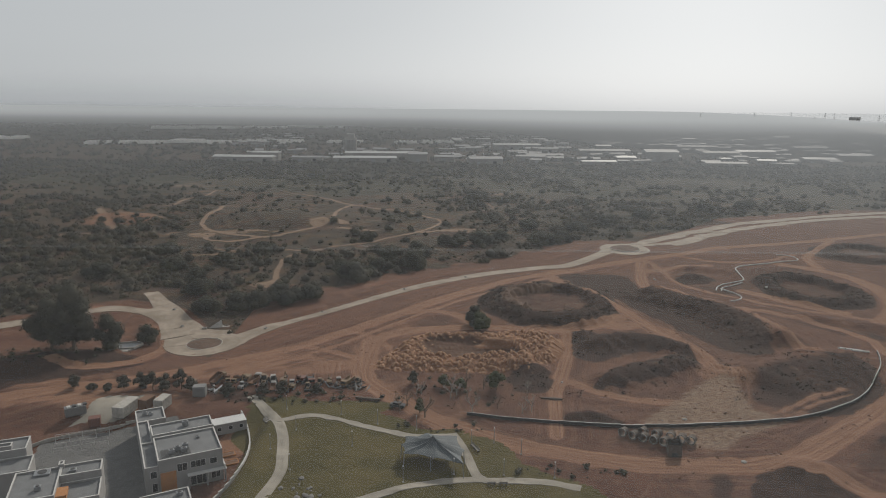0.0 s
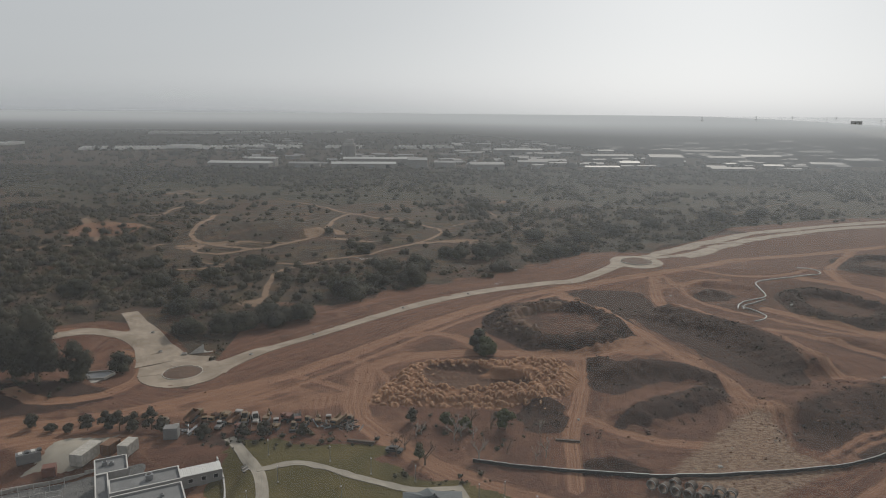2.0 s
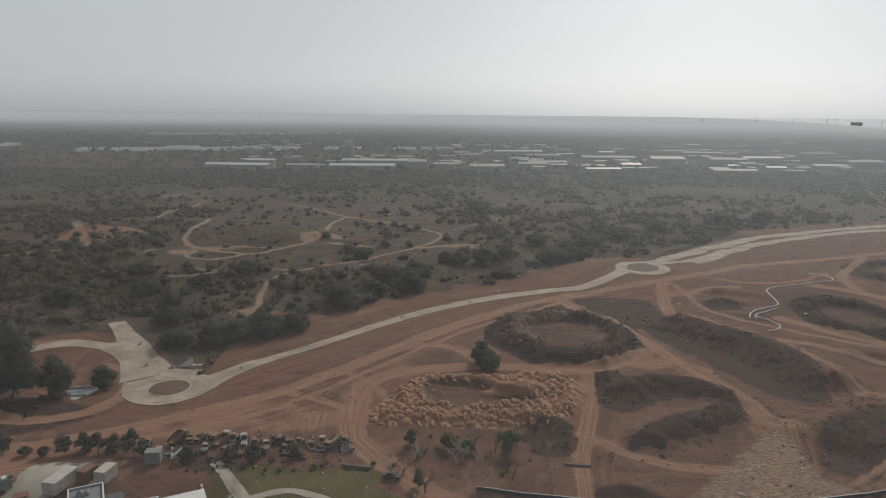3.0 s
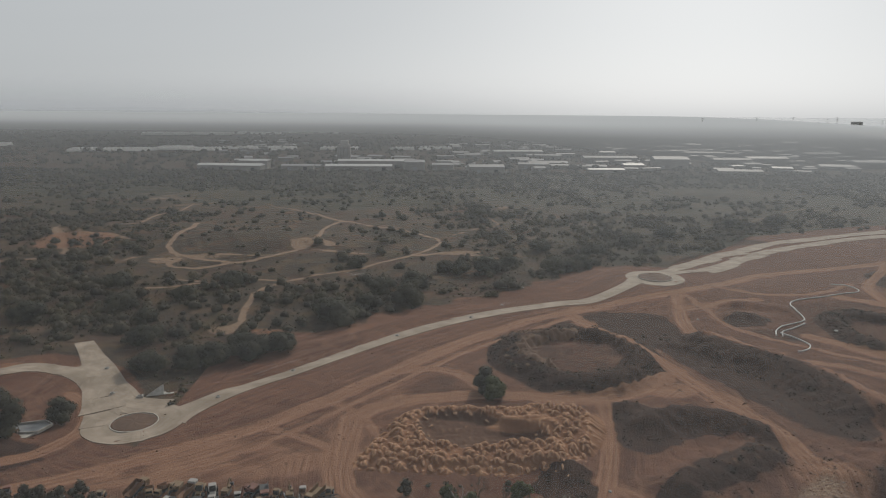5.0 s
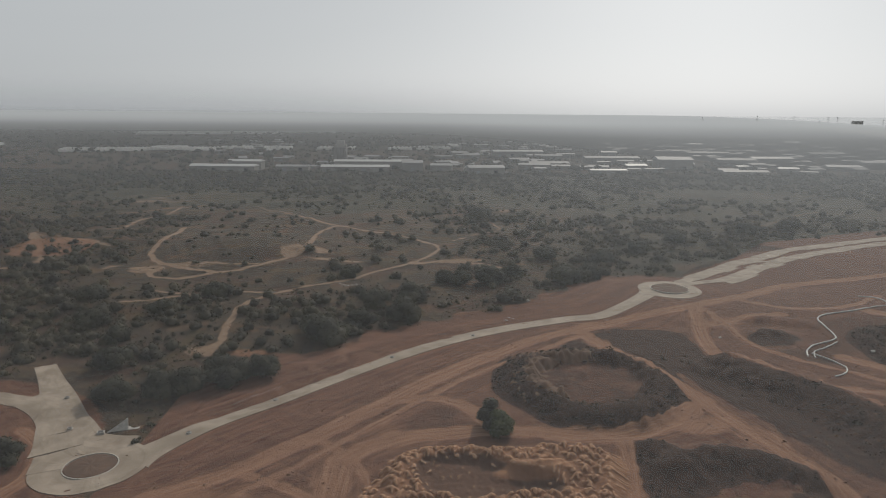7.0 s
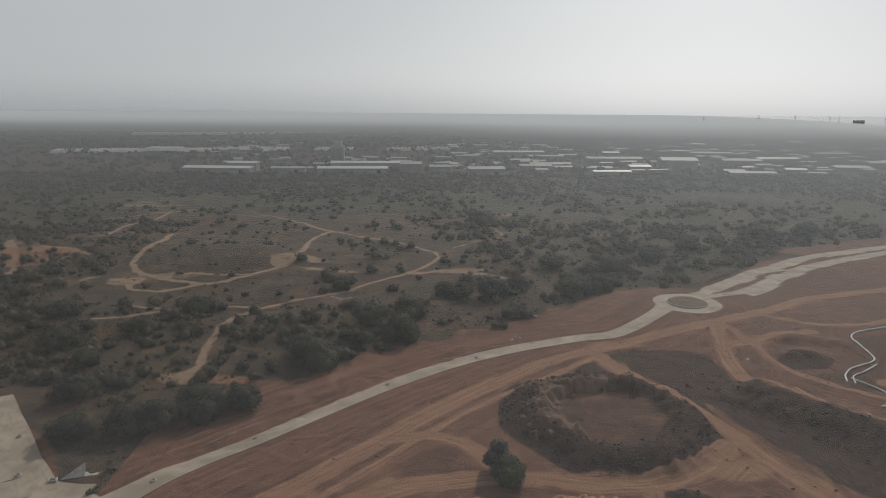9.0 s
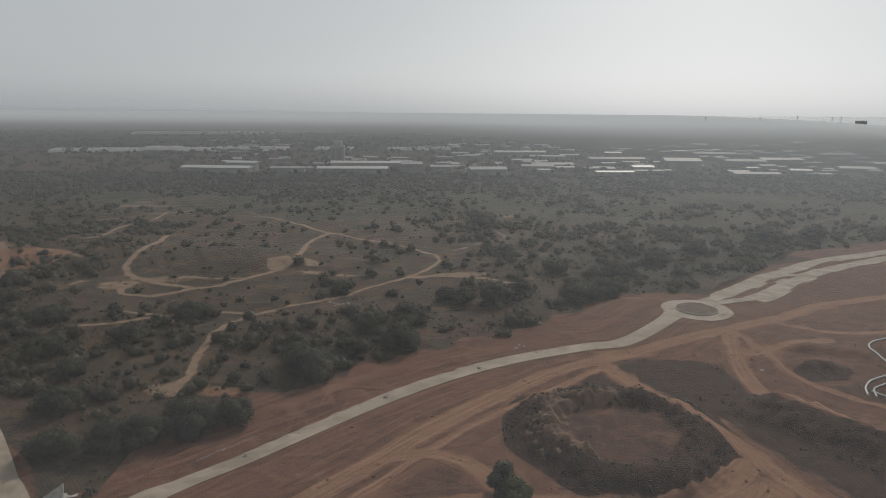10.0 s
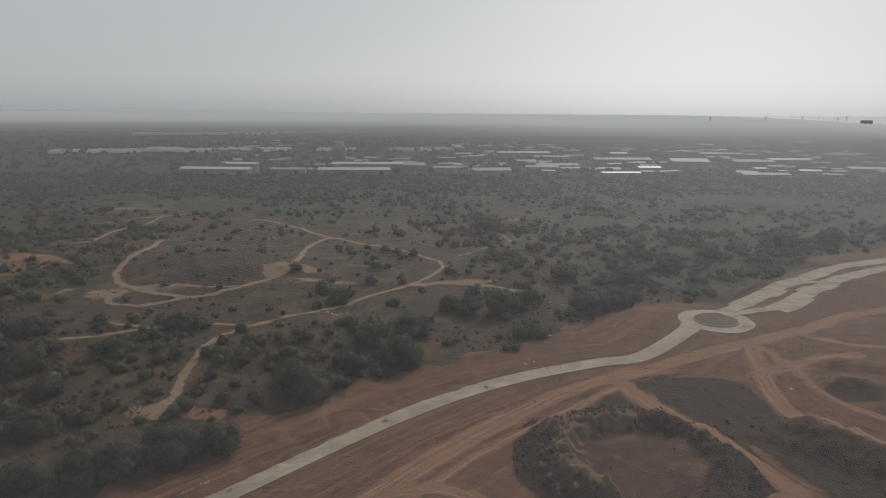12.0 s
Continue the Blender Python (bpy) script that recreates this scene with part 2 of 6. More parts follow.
def sand_material():
    k = Mat("sand", 0.95, 0, 0.1)
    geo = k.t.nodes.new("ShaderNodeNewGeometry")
    c = k.mix(k.span(k.noise(0.12, 4), 0.35, 0.65), (0.18, 0.09, 0.053), (0.265, 0.14, 0.082))
    c = k.mix(k.math("MULTIPLY", k.span(k.noise(1.1, 5, 0.7), 0.45, 0.7), 0.35), c, (0.175, 0.102, 0.064))
    # basin darkened: moist floor, and shade of its inner slopes put in the colour
    damp_shade = k.t.nodes.new("ShaderNodeAttribute")
    damp_shade.attribute_name = "damp_shade"
    c = k.mix(k.math("MULTIPLY", damp_shade.outputs["Fac"], 0.9), c, (0.082, 0.046, 0.033))
    # sunlit edges painted: sharp ridges of the mesh get a lighter sand tone
    sunlit_crest = k.span(geo.outputs["Pointiness"], 0.505, 0.53)
    c = k.mix(k.math("MULTIPLY", sunlit_crest, 0.6), c, (0.54, 0.325, 0.2))
    k.bump(k.noise(1.6, 5, 0.65), 0.5, 0.25)
    return k.colour(c)


EARTH = earth_material()
ROADWAY = concrete_material("pale_road_base", (0.225, 0.18, 0.138), (0.345, 0.288, 0.23))
PATHWAY = concrete_material("path_concrete", (0.26, 0.235, 0.195), (0.34, 0.31, 0.26))
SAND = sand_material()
CONCRETE = plain("concrete", (0.36, 0.34, 0.31), 0.85)
PALE = plain("pale_concrete", (0.4, 0.38, 0.345), 0.8)
KERB = plain("kerb_stone", (0.45, 0.42, 0.37), 0.85)
RENDERED = plain("white_render", (0.3, 0.293, 0.284), 0.8, 0.1, 0.5)
ROOFING = plain("grey_roofing", (0.17, 0.175, 0.18), 0.8, 0.2, 0.4)
CAPPING = plain("white_capping", (0.54, 0.53, 0.51), 0.6, 0.08)
GLASS = plain("dark_glass", (0.03, 0.035, 0.04), 0.12, 0.2, 0.5, 0, 0.6)
ORANGE = plain("orange_panel", (0.42, 0.19, 0.07), 0.7, 0.2, 1.0)
STEEL = plain("grey_steel", (0.32, 0.33, 0.34), 0.45, 0.2, 1.0, 0.6)
DARKSTEEL = plain("dark_steel", (0.06, 0.06, 0.06), 0.5, 0.3)
RUBBER = plain("rubber", (0.025, 0.025, 0.025), 0.85)
YELLOW = plain("machine_yellow", (0.19, 0.125, 0.066), 0.5, 0.25)
RED = plain("machine_red", (0.17, 0.072, 0.052), 0.5, 0.25)
WHITE = plain("vehicle_white", (0.32, 0.305, 0.285), 0.4, 0.12)
BROWN = plain("rusty_brown", (0.16, 0.085, 0.05), 0.8, 0.35)
CONTAINER = plain("container_grey", (0.2, 0.2, 0.195), 0.6, 0.2)
SILVERPIPE = plain("pale_pipe", (0.6, 0.6, 0.58), 0.55, 0.2, 0.6)
BLACKPLASTIC = plain("black_sheeting", (0.035, 0.035, 0.036), 0.6, 0.3)
CANOPY = plain("grey_blue_canopy", (0.085, 0.1, 0.11), 0.75, 0.15, 0.3)
PIPEGREY = plain("dusty_pipe_concrete", (0.12, 0.095, 0.078), 0.9, 0.25)
RAIL = plain("dull_rail", (0.36, 0.36, 0.35), 0.5, 0.2)
STONE = plain("stone", (0.22, 0.21, 0.195), 0.9, 0.3)
BARK = plain("bark", (0.15, 0.115, 0.085), 0.9, 0.3)
PALEBARK = plain("pale_bark", (0.34, 0.31, 0.27), 0.9, 0.3)
LEAF_DARK = leafy("evergreen_leaves", (0.046, 0.048, 0.038), (0.104, 0.1, 0.076))
LEAF_MID = leafy("scrub_leaves", (0.052, 0.05, 0.041), (0.118, 0.104, 0.079))
LEAF_RIM = leafy("dry_dark_weeds", (0.03, 0.026, 0.022), (0.054, 0.045, 0.036))
LEAF_GREEN = leafy("green_leaves", (0.06, 0.072, 0.034), (0.115, 0.128, 0.06))
LEAF_FAR = leafy("far_leaves", (0.06, 0.062, 0.05), (0.1, 0.096, 0.077))
SHEETROOF = plain("pale_sheet_roof", (0.66, 0.66, 0.65), 0.5, 0.15, 0.02, 0, 0.45)
GREYROOF = plain("grey_sheet_roof", (0.34, 0.34, 0.34), 0.6, 0.2, 0.02, 0, 0.4)
SHEDWALL = plain("shed_wall", (0.28, 0.27, 0.25), 0.8, 0.2, 0.05)


def film_material():
    k = Mat("greenhouse_film", 0.3, 0, 0.7)
    c = k.ramp(k.noise(0.02, 3), (0.86, 0.87, 0.87), (0.94, 0.94, 0.94))
    k.colour(c, 1.0)
    through_film = k.t.nodes.new("ShaderNodeBsdfTranslucent")
    k.link(c, through_film.inputs[0])
    both = k.t.nodes.new("ShaderNodeMixShader")
    both.inputs[0].default_value = 0.75
    k.link(k.b.outputs[0], both.inputs[1])
    k.link(through_film.outputs[0], both.inputs[2])
    k.link(both.outputs[0], k.t.nodes["Material Output"].inputs[0])
    return k.m


FILM = film_material()


# ---- shapes ----
def mesh_of(name, verts, faces, material, smooth=False):
    me = bpy.data.meshes.new(name)
    me.from_pydata(verts, [], faces)
    me.materials.append(material)
    if smooth:
        me.polygons.foreach_set("use_smooth", np.ones(len(me.polygons), dtype=bool))
    me.update()
    return me


def part(name, bm, material, parent, label=""):
    """Links a bmesh as one mesh object under a thing or a part."""
    me = bpy.data.meshes.new(name)
    bm.to_mesh(me)
    bm.free()
    me.materials.append(material)
    ob = new(name, me)
    ob.parent = parent
    if label:
        ob["label"] = label
    return ob


def thing(name, label, category, m, group="", kind=""):
    ob = new(name)
    ob.matrix_basis = m
    ob.empty_display_size = 0.5
    return tagged(ob, label, category, group, kind)


def box(x0, x1, y0, y1, z0, z1, bevel=0.0, bm=None):
    bm = bm or bmesh.new()
    made = bmesh.ops.create_cube(bm, size=1, matrix=Matrix.Translation(((x0 + x1) / 2, (y0 + y1) / 2, (z0 + z1) / 2)) @ Matrix.Diagonal((x1 - x0, y1 - y0, z1 - z0, 1)))
    if bevel:
        edges = list({e for v in made["verts"] for e in v.link_edges})
        bmesh.ops.bevel(bm, geom=edges, offset=bevel, segments=1, affect="EDGES")
    return bm


def prism(outline, z0, z1):
    """A solid from a plan outline."""
    bm = bmesh.new()
    low = [bm.verts.new((x, y, z0)) for x, y in outline]
    top = [bm.verts.new((x, y, z1)) for x, y in outline]
    n = len(outline)
    bm.faces.new(top)
    bm.faces.new(low[::-1])
    for i in range(n):
        bm.faces.new((low[i], low[(i + 1) % n], top[(i + 1) % n], top[i]))
    bmesh.ops.recalc_face_normals(bm, faces=bm.faces)
    return bm


def rod(a, b, r0, r1=None, sides=8, bm=None):
    """A tapered rod from a to b."""
    bm = bm or bmesh.new()
    a, b = Vector(a), Vector(b)
    d = b - a
    m = Matrix.Translation((a + b) / 2) @ d.to_track_quat("Z", "Y").to_matrix().to_4x4()
    bmesh.ops.create_cone(bm, cap_ends=True, segments=sides, radius1=r0, radius2=r0 if r1 is None else r1, depth=d.length, matrix=m)
    return bm


def tube(r_out, r_in, length, sides=18):
    """A hollow pipe along y, resting on z = 0."""
    bm = bmesh.new()
    rings = []
    for y, r in ((0, r_in), (0, r_out), (length, r_out), (length, r_in)):
        rings.append([bm.verts.new((r * math.cos(2 * math.pi * i / sides), y - length / 2, r_out + r * math.sin(2 * math.pi * i / sides))) for i in range(sides)])
    for k in range(4):
        p, q = rings[k], rings[(k + 1) % 4]
        for i in range(sides):
            bm.faces.new((p[i], p[(i + 1) % sides], q[(i + 1) % sides], q[i]))
    bmesh.ops.recalc_face_normals(bm, faces=bm.faces)
    return bm


def spline(pts, step=2.0, closed=False):
    """Points at even steps on a smooth line through pts."""
    p = [np.array(q, float) for q in pts]
    n = len(p)
    out = []
    for i in range(n if closed else n - 1):
        if closed:
            a, b, c, d = p[i - 1], p[i], p[(i + 1) % n], p[(i + 2) % n]
        else:
            a, b, c, d = p[max(i - 1, 0)], p[i], p[i + 1], p[min(i + 2, n - 1)]
        m = max(2, int(np.linalg.norm(c - b) / step))
        for j in range(m):
            t = j / m
            out.append(0.5 * (2 * b + (c - a) * t + (2 * a - 5 * b + 4 * c - d) * t * t + (3 * b - a - 3 * c + d) * t ** 3))
    if not closed:
        out.append(p[-1])
    return np.array(out)


def sstep(lo, hi, v):
    t = np.clip((v - lo) / (hi - lo), 0, 1)
    return t * t * (3 - 2 * t)


def along(x, y, line, reach=0):
    """Signed distance from a line (left of its way is positive), and the length along it."""
    if reach and x.size > 200:
        lo, hi = line.min(0) - reach, line.max(0) + reach
        inside = (x > lo[0]) & (x < hi[0]) & (y > lo[1]) & (y < hi[1])
        d, s = np.full(x.shape, 1e3), np.zeros(x.shape)
        d[inside], s[inside] = along(x[inside], y[inside], line, 0)
        return d, s
    if len(line) > 24:
        line = np.concatenate([line[:-1:3], line[-1:]])
    best = np.full(x.shape, 1e9)
    sign = np.ones(x.shape)
    run = np.zeros(x.shape)
    done = 0.0
    for (ax, ay), (bx, by) in zip(line[:-1], line[1:]):
        dx, dy = bx - ax, by - ay
        n = math.hypot(dx, dy)
        t = np.clip(((x - ax) * dx + (y - ay) * dy) / (n * n), 0, 1)
        d = np.hypot(x - ax - t * dx, y - ay - t * dy)
        near = d < best
        best = np.where(near, d, best)
        sign = np.where(near, np.where(dx * (y - ay) - dy * (x - ax) >= 0, 1.0, -1.0), sign)
        run = np.where(near, done + t * n, run)
        done += n
    return best * sign, run


@functools.lru_cache(maxsize=None)
def wave_set(size, seed, octaves):
    rng = np.random.default_rng(seed)
    out, amp = [], 1.0
    for _ in range(octaves):
        for _ in range(4):
            a, ph = rng.uniform(0, 2 * math.pi), rng.uniform(0, 2 * math.pi)
            k = 2 * math.pi / size * rng.uniform(0.7, 1.4)
            out.append((amp * 0.35, k, math.cos(a), math.sin(a), ph))
        size, amp = size / 2.1, amp * 0.5
    return out


def waves(x, y, size, seed=0, octaves=3):
    """Smooth, cheap noise between about -1 and 1."""
    out = np.zeros(np.broadcast(x, y).shape)
    for amp, k, c, s, ph in wave_set(size, seed, octaves):
        out = out + amp * np.sin(k * (x * c + y * s) + ph + 1.3 * np.sin(0.6 * k * (x * s - y * c) + 2 * ph))
    return out


def inside(x, y, ring_line):
    odd = np.zeros(x.shape, bool)
    n = len(ring_line)
    for i in range(n):
        (ax, ay), (bx, by) = ring_line[i], ring_line[(i + 1) % n]
        if ay != by:
            odd ^= ((ay > y) != (by > y)) & (x < (bx - ax) * (y - ay) / (by - ay) + ax)
    return odd


def depth_in(x, y, outline, reach=12):
    """How far inside an outline a point lies; negative outside it."""
    line = spline(outline, 3.0, True)
    lo, hi = line.min(0) - reach, line.max(0) + reach
    m = (x > lo[0]) & (x < hi[0]) & (y > lo[1]) & (y < hi[1])
    out = np.full(x.shape, -1e3)
    if m.any():
        px, py = x[m], y[m]
        d = np.abs(along(px, py, np.concatenate([line, line[:1]]))[0])
        out[m] = np.where(inside(px, py, line), d, -d)
    return out


# ---- the plan: roads, tracks and banks ----
MAIN_ROAD = spline([(-72, 229.5), (-60, 247), (-44, 262), (-30, 277), (-13, 295), (7, 313), (29, 327), (52, 337), (66, 341), (82, 356), (95, 371)])
WEST_ROAD = spline([(-97, 243), (-106, 254), (-117, 260), (-130, 260), (-149, 243), (-175, 229), (-235, 210)])
STUB_ROAD = spline([(-85, 240), (-97, 255), (-109, 270), (-121.5, 285.5)])
EAST_UPPER = spline([(113, 388), (121, 395), (139, 415), (168, 446), (193, 465), (214, 483), (252, 502), (330, 537), (430, 566)])
EAST_LOWER = spline([(114, 383), (127, 390), (141, 398), (165, 424), (188, 446), (216, 468), (240, 481), (300, 512), (430, 549)])
RING_WEST, RING_EAST = (-80.3, 227.0), (105.5, 376.5)
HAUL = spline([(-119, 176), (-94, 189), (-81, 197), (-59, 213), (-46, 222), (-30, 239), (-12, 261), (4, 281), (21, 299), (42, 318), (63, 329), (88, 344), (115, 357), (140, 371), (167, 391), (213, 411), (262, 432), (310, 452), (380, 475)], 3)
TRACKS = [
    (HAUL, 3.2),
    (spline([(-125, 168), (-95, 182), (-60, 199), (-40, 215), (-14, 247), (8, 275), (30, 296), (55, 320)], 3), 1.4),
    (spline([(54, 325), (58, 309), (64, 295), (70, 281), (75, 266), (79, 250), (84, 234), (88, 219), (88, 204), (86, 191), (79, 176), (69, 164)], 3), 3.0),
    (spline([(-22, 226), (-16, 233), (-6, 238), (8, 241), (22, 242), (36, 238), (52, 240), (63, 246), (73, 257)], 3), 3.4),
    (spline([(108, 352), (99, 322), (96, 304), (97, 292), (103, 280), (112, 270), (118, 262), (122, 250), (123, 234), (126, 214)], 3), 2.8),
    (spline([(104, 278), (120, 271), (134, 266), (144, 252), (153, 237), (155, 226), (151, 212), (162, 192)], 3), 2.0),
    (spline([(110, 352), (113, 330), (112, 312), (120, 296), (140, 276), (158, 262), (185, 250), (220, 240)], 3), 1.5),
    (spline([(47, 234), (43, 211), (39, 196), (35, 183), (33, 172), (31, 156)], 3), 2.2),
    (spline([(-22, 226), (-22, 205), (-20, 190), (-10, 177), (-1, 166), (9, 158), (18, 152), (31, 147), (44, 143), (60, 142), (80, 143), (93, 151), (124, 174), (152, 198)], 3), 3.6),
    (spline([(80, 143), (87, 138), (97, 126), (112, 110)], 3), 3.0),
    (spline([(40, 190), (52, 180), (68, 176), (84, 184)], 3), 2.0),
    (spline([(84, 167), (94, 171), (105, 179), (119, 186)], 3), 0.8),
    (spline([(82, 165), (93, 168), (106, 176), (122, 184)], 3), 0.5),
    (spline([(61, 312), (62, 296), (66, 280)], 3), 1.0),
    (spline([(180, 352), (199, 334), (203, 308), (197, 284), (186, 266), (172, 252)], 3), 4.0),
    (spline([(250, 428), (232, 400), (206, 372), (198, 345)], 3), 3.0),
    (spline([(128, 364), (150, 352), (176, 358), (200, 376)], 3), 1.6),
    (spline([(104, 330), (122, 338), (140, 344)], 3), 2.6),
    (spline([(138, 296), (146, 286), (152, 276), (164, 264)], 3), 3.4),
    (spline([(-122, 205), (-108, 200), (-96, 208), (-92, 222), (-97, 236), (-106, 244)], 3), 2.4),
    (spline([(-30, 239), (-20, 228), (-14, 214), (-18, 200)], 3), 1.2),
    (spline([(-46, 222), (-30, 214), (-22, 205)], 3), 1.4),
    (spline([(-12, 261), (0, 262), (9, 256), (14, 246)], 3), 2.6),
]
PATHS = [
    (spline([(-155, 665), (-122, 621), (-91, 587), (-70, 563), (-47, 540), (-26, 523), (-5, 503), (2, 488), (0, 469), (-6, 455), (-12, 445), (-20, 436), (-32, 422), (-40, 407), (-50, 394), (-61, 385), (-70, 377), (-78, 367), (-80, 350), (-78, 331), (-77, 321), (-75, 309), (-76, 300)], 4), 1.0),
    (spline([(-70, 563), (-79, 532), (-73, 475), (-76, 448), (-87, 432), (-99, 420), (-114, 414), (-124, 420), (-133, 426), (-143, 433), (-156, 449), (-163, 471), (-166, 501), (-175, 552)], 4), 1.35),
    (spline([(-260, 531), (-252, 504), (-229, 468), (-206, 430), (-212, 423), (-225, 410), (-260, 395)], 4), 1.6),
    (spline([(-72, 376), (-85, 376), (-98, 378)], 4), 0.6),
    (spline([(-104, 373), (-118, 376), (-126, 380)], 4), 0.6),
    (spline([(-104, 373), (-114, 369), (-122, 361), (-132, 355)], 4), 0.7),
    (spline([(-122, 431), (-106, 428), (-92, 430)], 4), 0.7),
    (spline([(-112, 413), (-125, 405), (-138, 405), (-143, 416)], 4), 1.2),
    (spline([(-214, 656), (-206, 605), (-213, 568), (-207, 528), (-222, 514)], 4), 0.9),
    (spline([(-226, 493), (-207, 485), (-192, 476)], 4), 1.2),
    (spline([(-12, 445), (6, 441), (24, 433), (44, 424)], 4), 1.4),
    (spline([(10, 505), (24, 520), (44, 545), (40, 580)], 4), 0.5),
    (spline([(-300, 560), (-262, 600), (-215, 640), (-190, 690)], 4), 0.8),
    (spline([(222, 550), (256, 586), (298, 632), (330, 640)], 4), 1.2),
]
# crest lines of banks that fall steeply on their right-hand side: line, height, steep width, gentle width
BANKS = [
    (spline([(49, 217), (57, 223), (66, 227), (75, 225), (82, 218), (86, 209)]), 3.2, 9.0, 4.0),
    (spline([(46, 187), (56, 193), (66, 199), (76, 204), (86, 208)]), 3.0, 9.5, 5.0),
    (spline([(46, 228), (53, 232), (60, 228)]), 2.4, 15.0, 4.0),
    (spline([(92, 297), (97, 286), (103, 275), (111, 264), (117, 252), (121, 236), (121, 220)]), 4.6, 17.0, 5.0),
    (spline([(90, 188), (98, 195), (112, 203), (130, 209), (142, 208)]), 3.6, 21.0, 7.0),
    (spline([(29, 165), (40, 167), (51, 165)]), 1.3, 4.0, 4.0),
    (spline([(74, 139), (84, 141), (94, 134)]), 2.0, 11.0, 4.0),
    (spline([(104, 150), (118, 158), (132, 168)]), 1.6, 9.0, 4.0),
    (spline([(-140, 196), (-118, 208), (-100, 211)]), 1.8, 14.0, 6.0),
    (spline([(112, 316), (122, 320), (134, 317)]), 1.8, 8.0, 4.0),
    (spline([(23, 194), (29, 200), (36, 193)]), 2.2, 11.0, 4.0),
    (spline([(-64, 247), (-48, 263), (-34, 279), (-10, 306), (14, 326)]), -0.9, 4.0, 3.0),
    (spline([(118, 338), (136, 334), (150, 326)]), 1.4, 7.0, 5.0),
    (spline([(140, 262), (158, 248), (176, 236)]), 1.8, 7.0, 5.0),
]
# round bowls with a raised rim: centre, rim radii, floor radii share, rim height, floor height
BOWLS = [
    (47, 272, 20, 22, 3.6, 0.7, 10.0),
    (169, 298, 16, 22, 2.6, -0.4, 8.0),
    (245, 380, 22, 20, 2.4, -0.4, 9.0),
]
# dark patches of ground, moist or weedy soil and painted shade of slopes and trees: outline, how dark, soft edge
DARK_PATCHES = [
    ([(58, 321), (72, 326), (91, 322), (93, 304), (95, 288), (103, 276), (112, 265), (118, 250), (119, 232), (107, 213), (100, 217), (95, 229), (89, 244), (82, 261), (76, 282), (66, 298)], 0.72, 2.0),
    # shade of the steep slope facing away from the sun, painted
    ([(88, 262), (97, 262), (108, 245), (117, 226), (109, 212), (100, 217), (94, 229), (88, 246)], 1.0, 2.5),
    ([(47, 232), (56, 234), (61, 229), (58, 216), (52, 208), (46, 210), (45, 220)], 1.0, 1.5),
    # shaded slopes of the crescent bank, painted
    ([(49, 218), (65, 229), (76, 227), (84, 219), (87, 208), (80, 200), (66, 192), (50, 184), (46, 187), (58, 197), (70, 205), (79, 211), (77, 216), (68, 216), (58, 211), (51, 206)], 1.0, 1.5),
    ([(88, 178), (92, 190), (112, 204), (133, 210), (142, 205), (131, 190), (114, 174), (100, 168)], 0.62, 3.0),
    ([(100, 172), (112, 178), (126, 190), (136, 198), (132, 186), (116, 172), (104, 168)], 1.0, 2.0),
    ([(29, 164), (35, 166), (46, 166), (51, 164), (45, 161), (34, 161)], 1.0, 1.2),
    ([(23, 196), (30, 202), (36, 193), (34, 183), (26, 182), (22, 189)], 1.0, 1.5),
    ([(69, 133), (77, 141), (87, 139), (94, 131), (93, 122), (69, 122)], 1.0, 2.0),
    ([(63, 141), (68, 141), (63, 127), (58, 127)], 0.6, 1.5),
    ([(96, 146), (112, 156), (135, 172), (140, 160), (112, 138), (98, 136)], 0.5, 3.0),
    # shade below the eucalyptus trees painted over dark grass
    ([(-150, 196), (-126, 212), (-104, 215), (-93, 209), (-97, 199), (-111, 189), (-125, 178), (-150, 172)], 1.0, 3.0),
    ([(112, 314), (122, 322), (134, 317), (126, 309), (114, 308)], 1.0, 2.0),
    ([(110, 306), (128, 306), (146, 318), (148, 336), (170, 346), (190, 350), (196, 336), (186, 328), (166, 326), (150, 312), (144, 296), (128, 288), (114, 294)], 0.5, 4.0),
    ([(100, 330), (112, 346), (150, 366), (190, 386), (200, 372), (160, 350), (126, 340)], 0.35, 4.0),
    ([(-10, 240), (-4, 254), (6, 260), (8, 250), (6, 243)], 0.45, 2.5),
    ([(40, 310), (50, 316), (58, 306), (50, 298)], 0.6, 3.0),
    ([(134, 262), (150, 246), (160, 240), (176, 232), (168, 224), (150, 232), (140, 246)], 0.55, 3.0),
    ([(200, 376), (225, 400), (262, 416), (300, 430), (310, 410), (270, 380), (230, 352)], 0.4, 5.0),
    ([(-50, 196), (-26, 190), (-22, 182), (-46, 184)], 0.3, 3.0),
    ([(100, 404), (140, 438), (190, 474), (216, 486), (200, 500), (150, 470), (96, 424)], 0.6, 4.0),
]

def bowl_ring(x, y, b):
    ang = np.arctan2(y - b[1], x - b[0])
    r = np.hypot((x - b[0]) / b[2], (y - b[1]) / b[3])
    return (r - 1 + 0.05 * np.sin(3 * ang + b[0]) + 0.03 * np.sin(7 * ang)) * (b[2] + b[3]) / 2, ang


def shore_line(x):
    """The line, as y over x, along which the far plain meets the sea."""
    return 4745 - 0.82 * np.maximum(x - 1340, 0) + 40 * np.sin(x / 170) * sstep(1340, 1600, x)


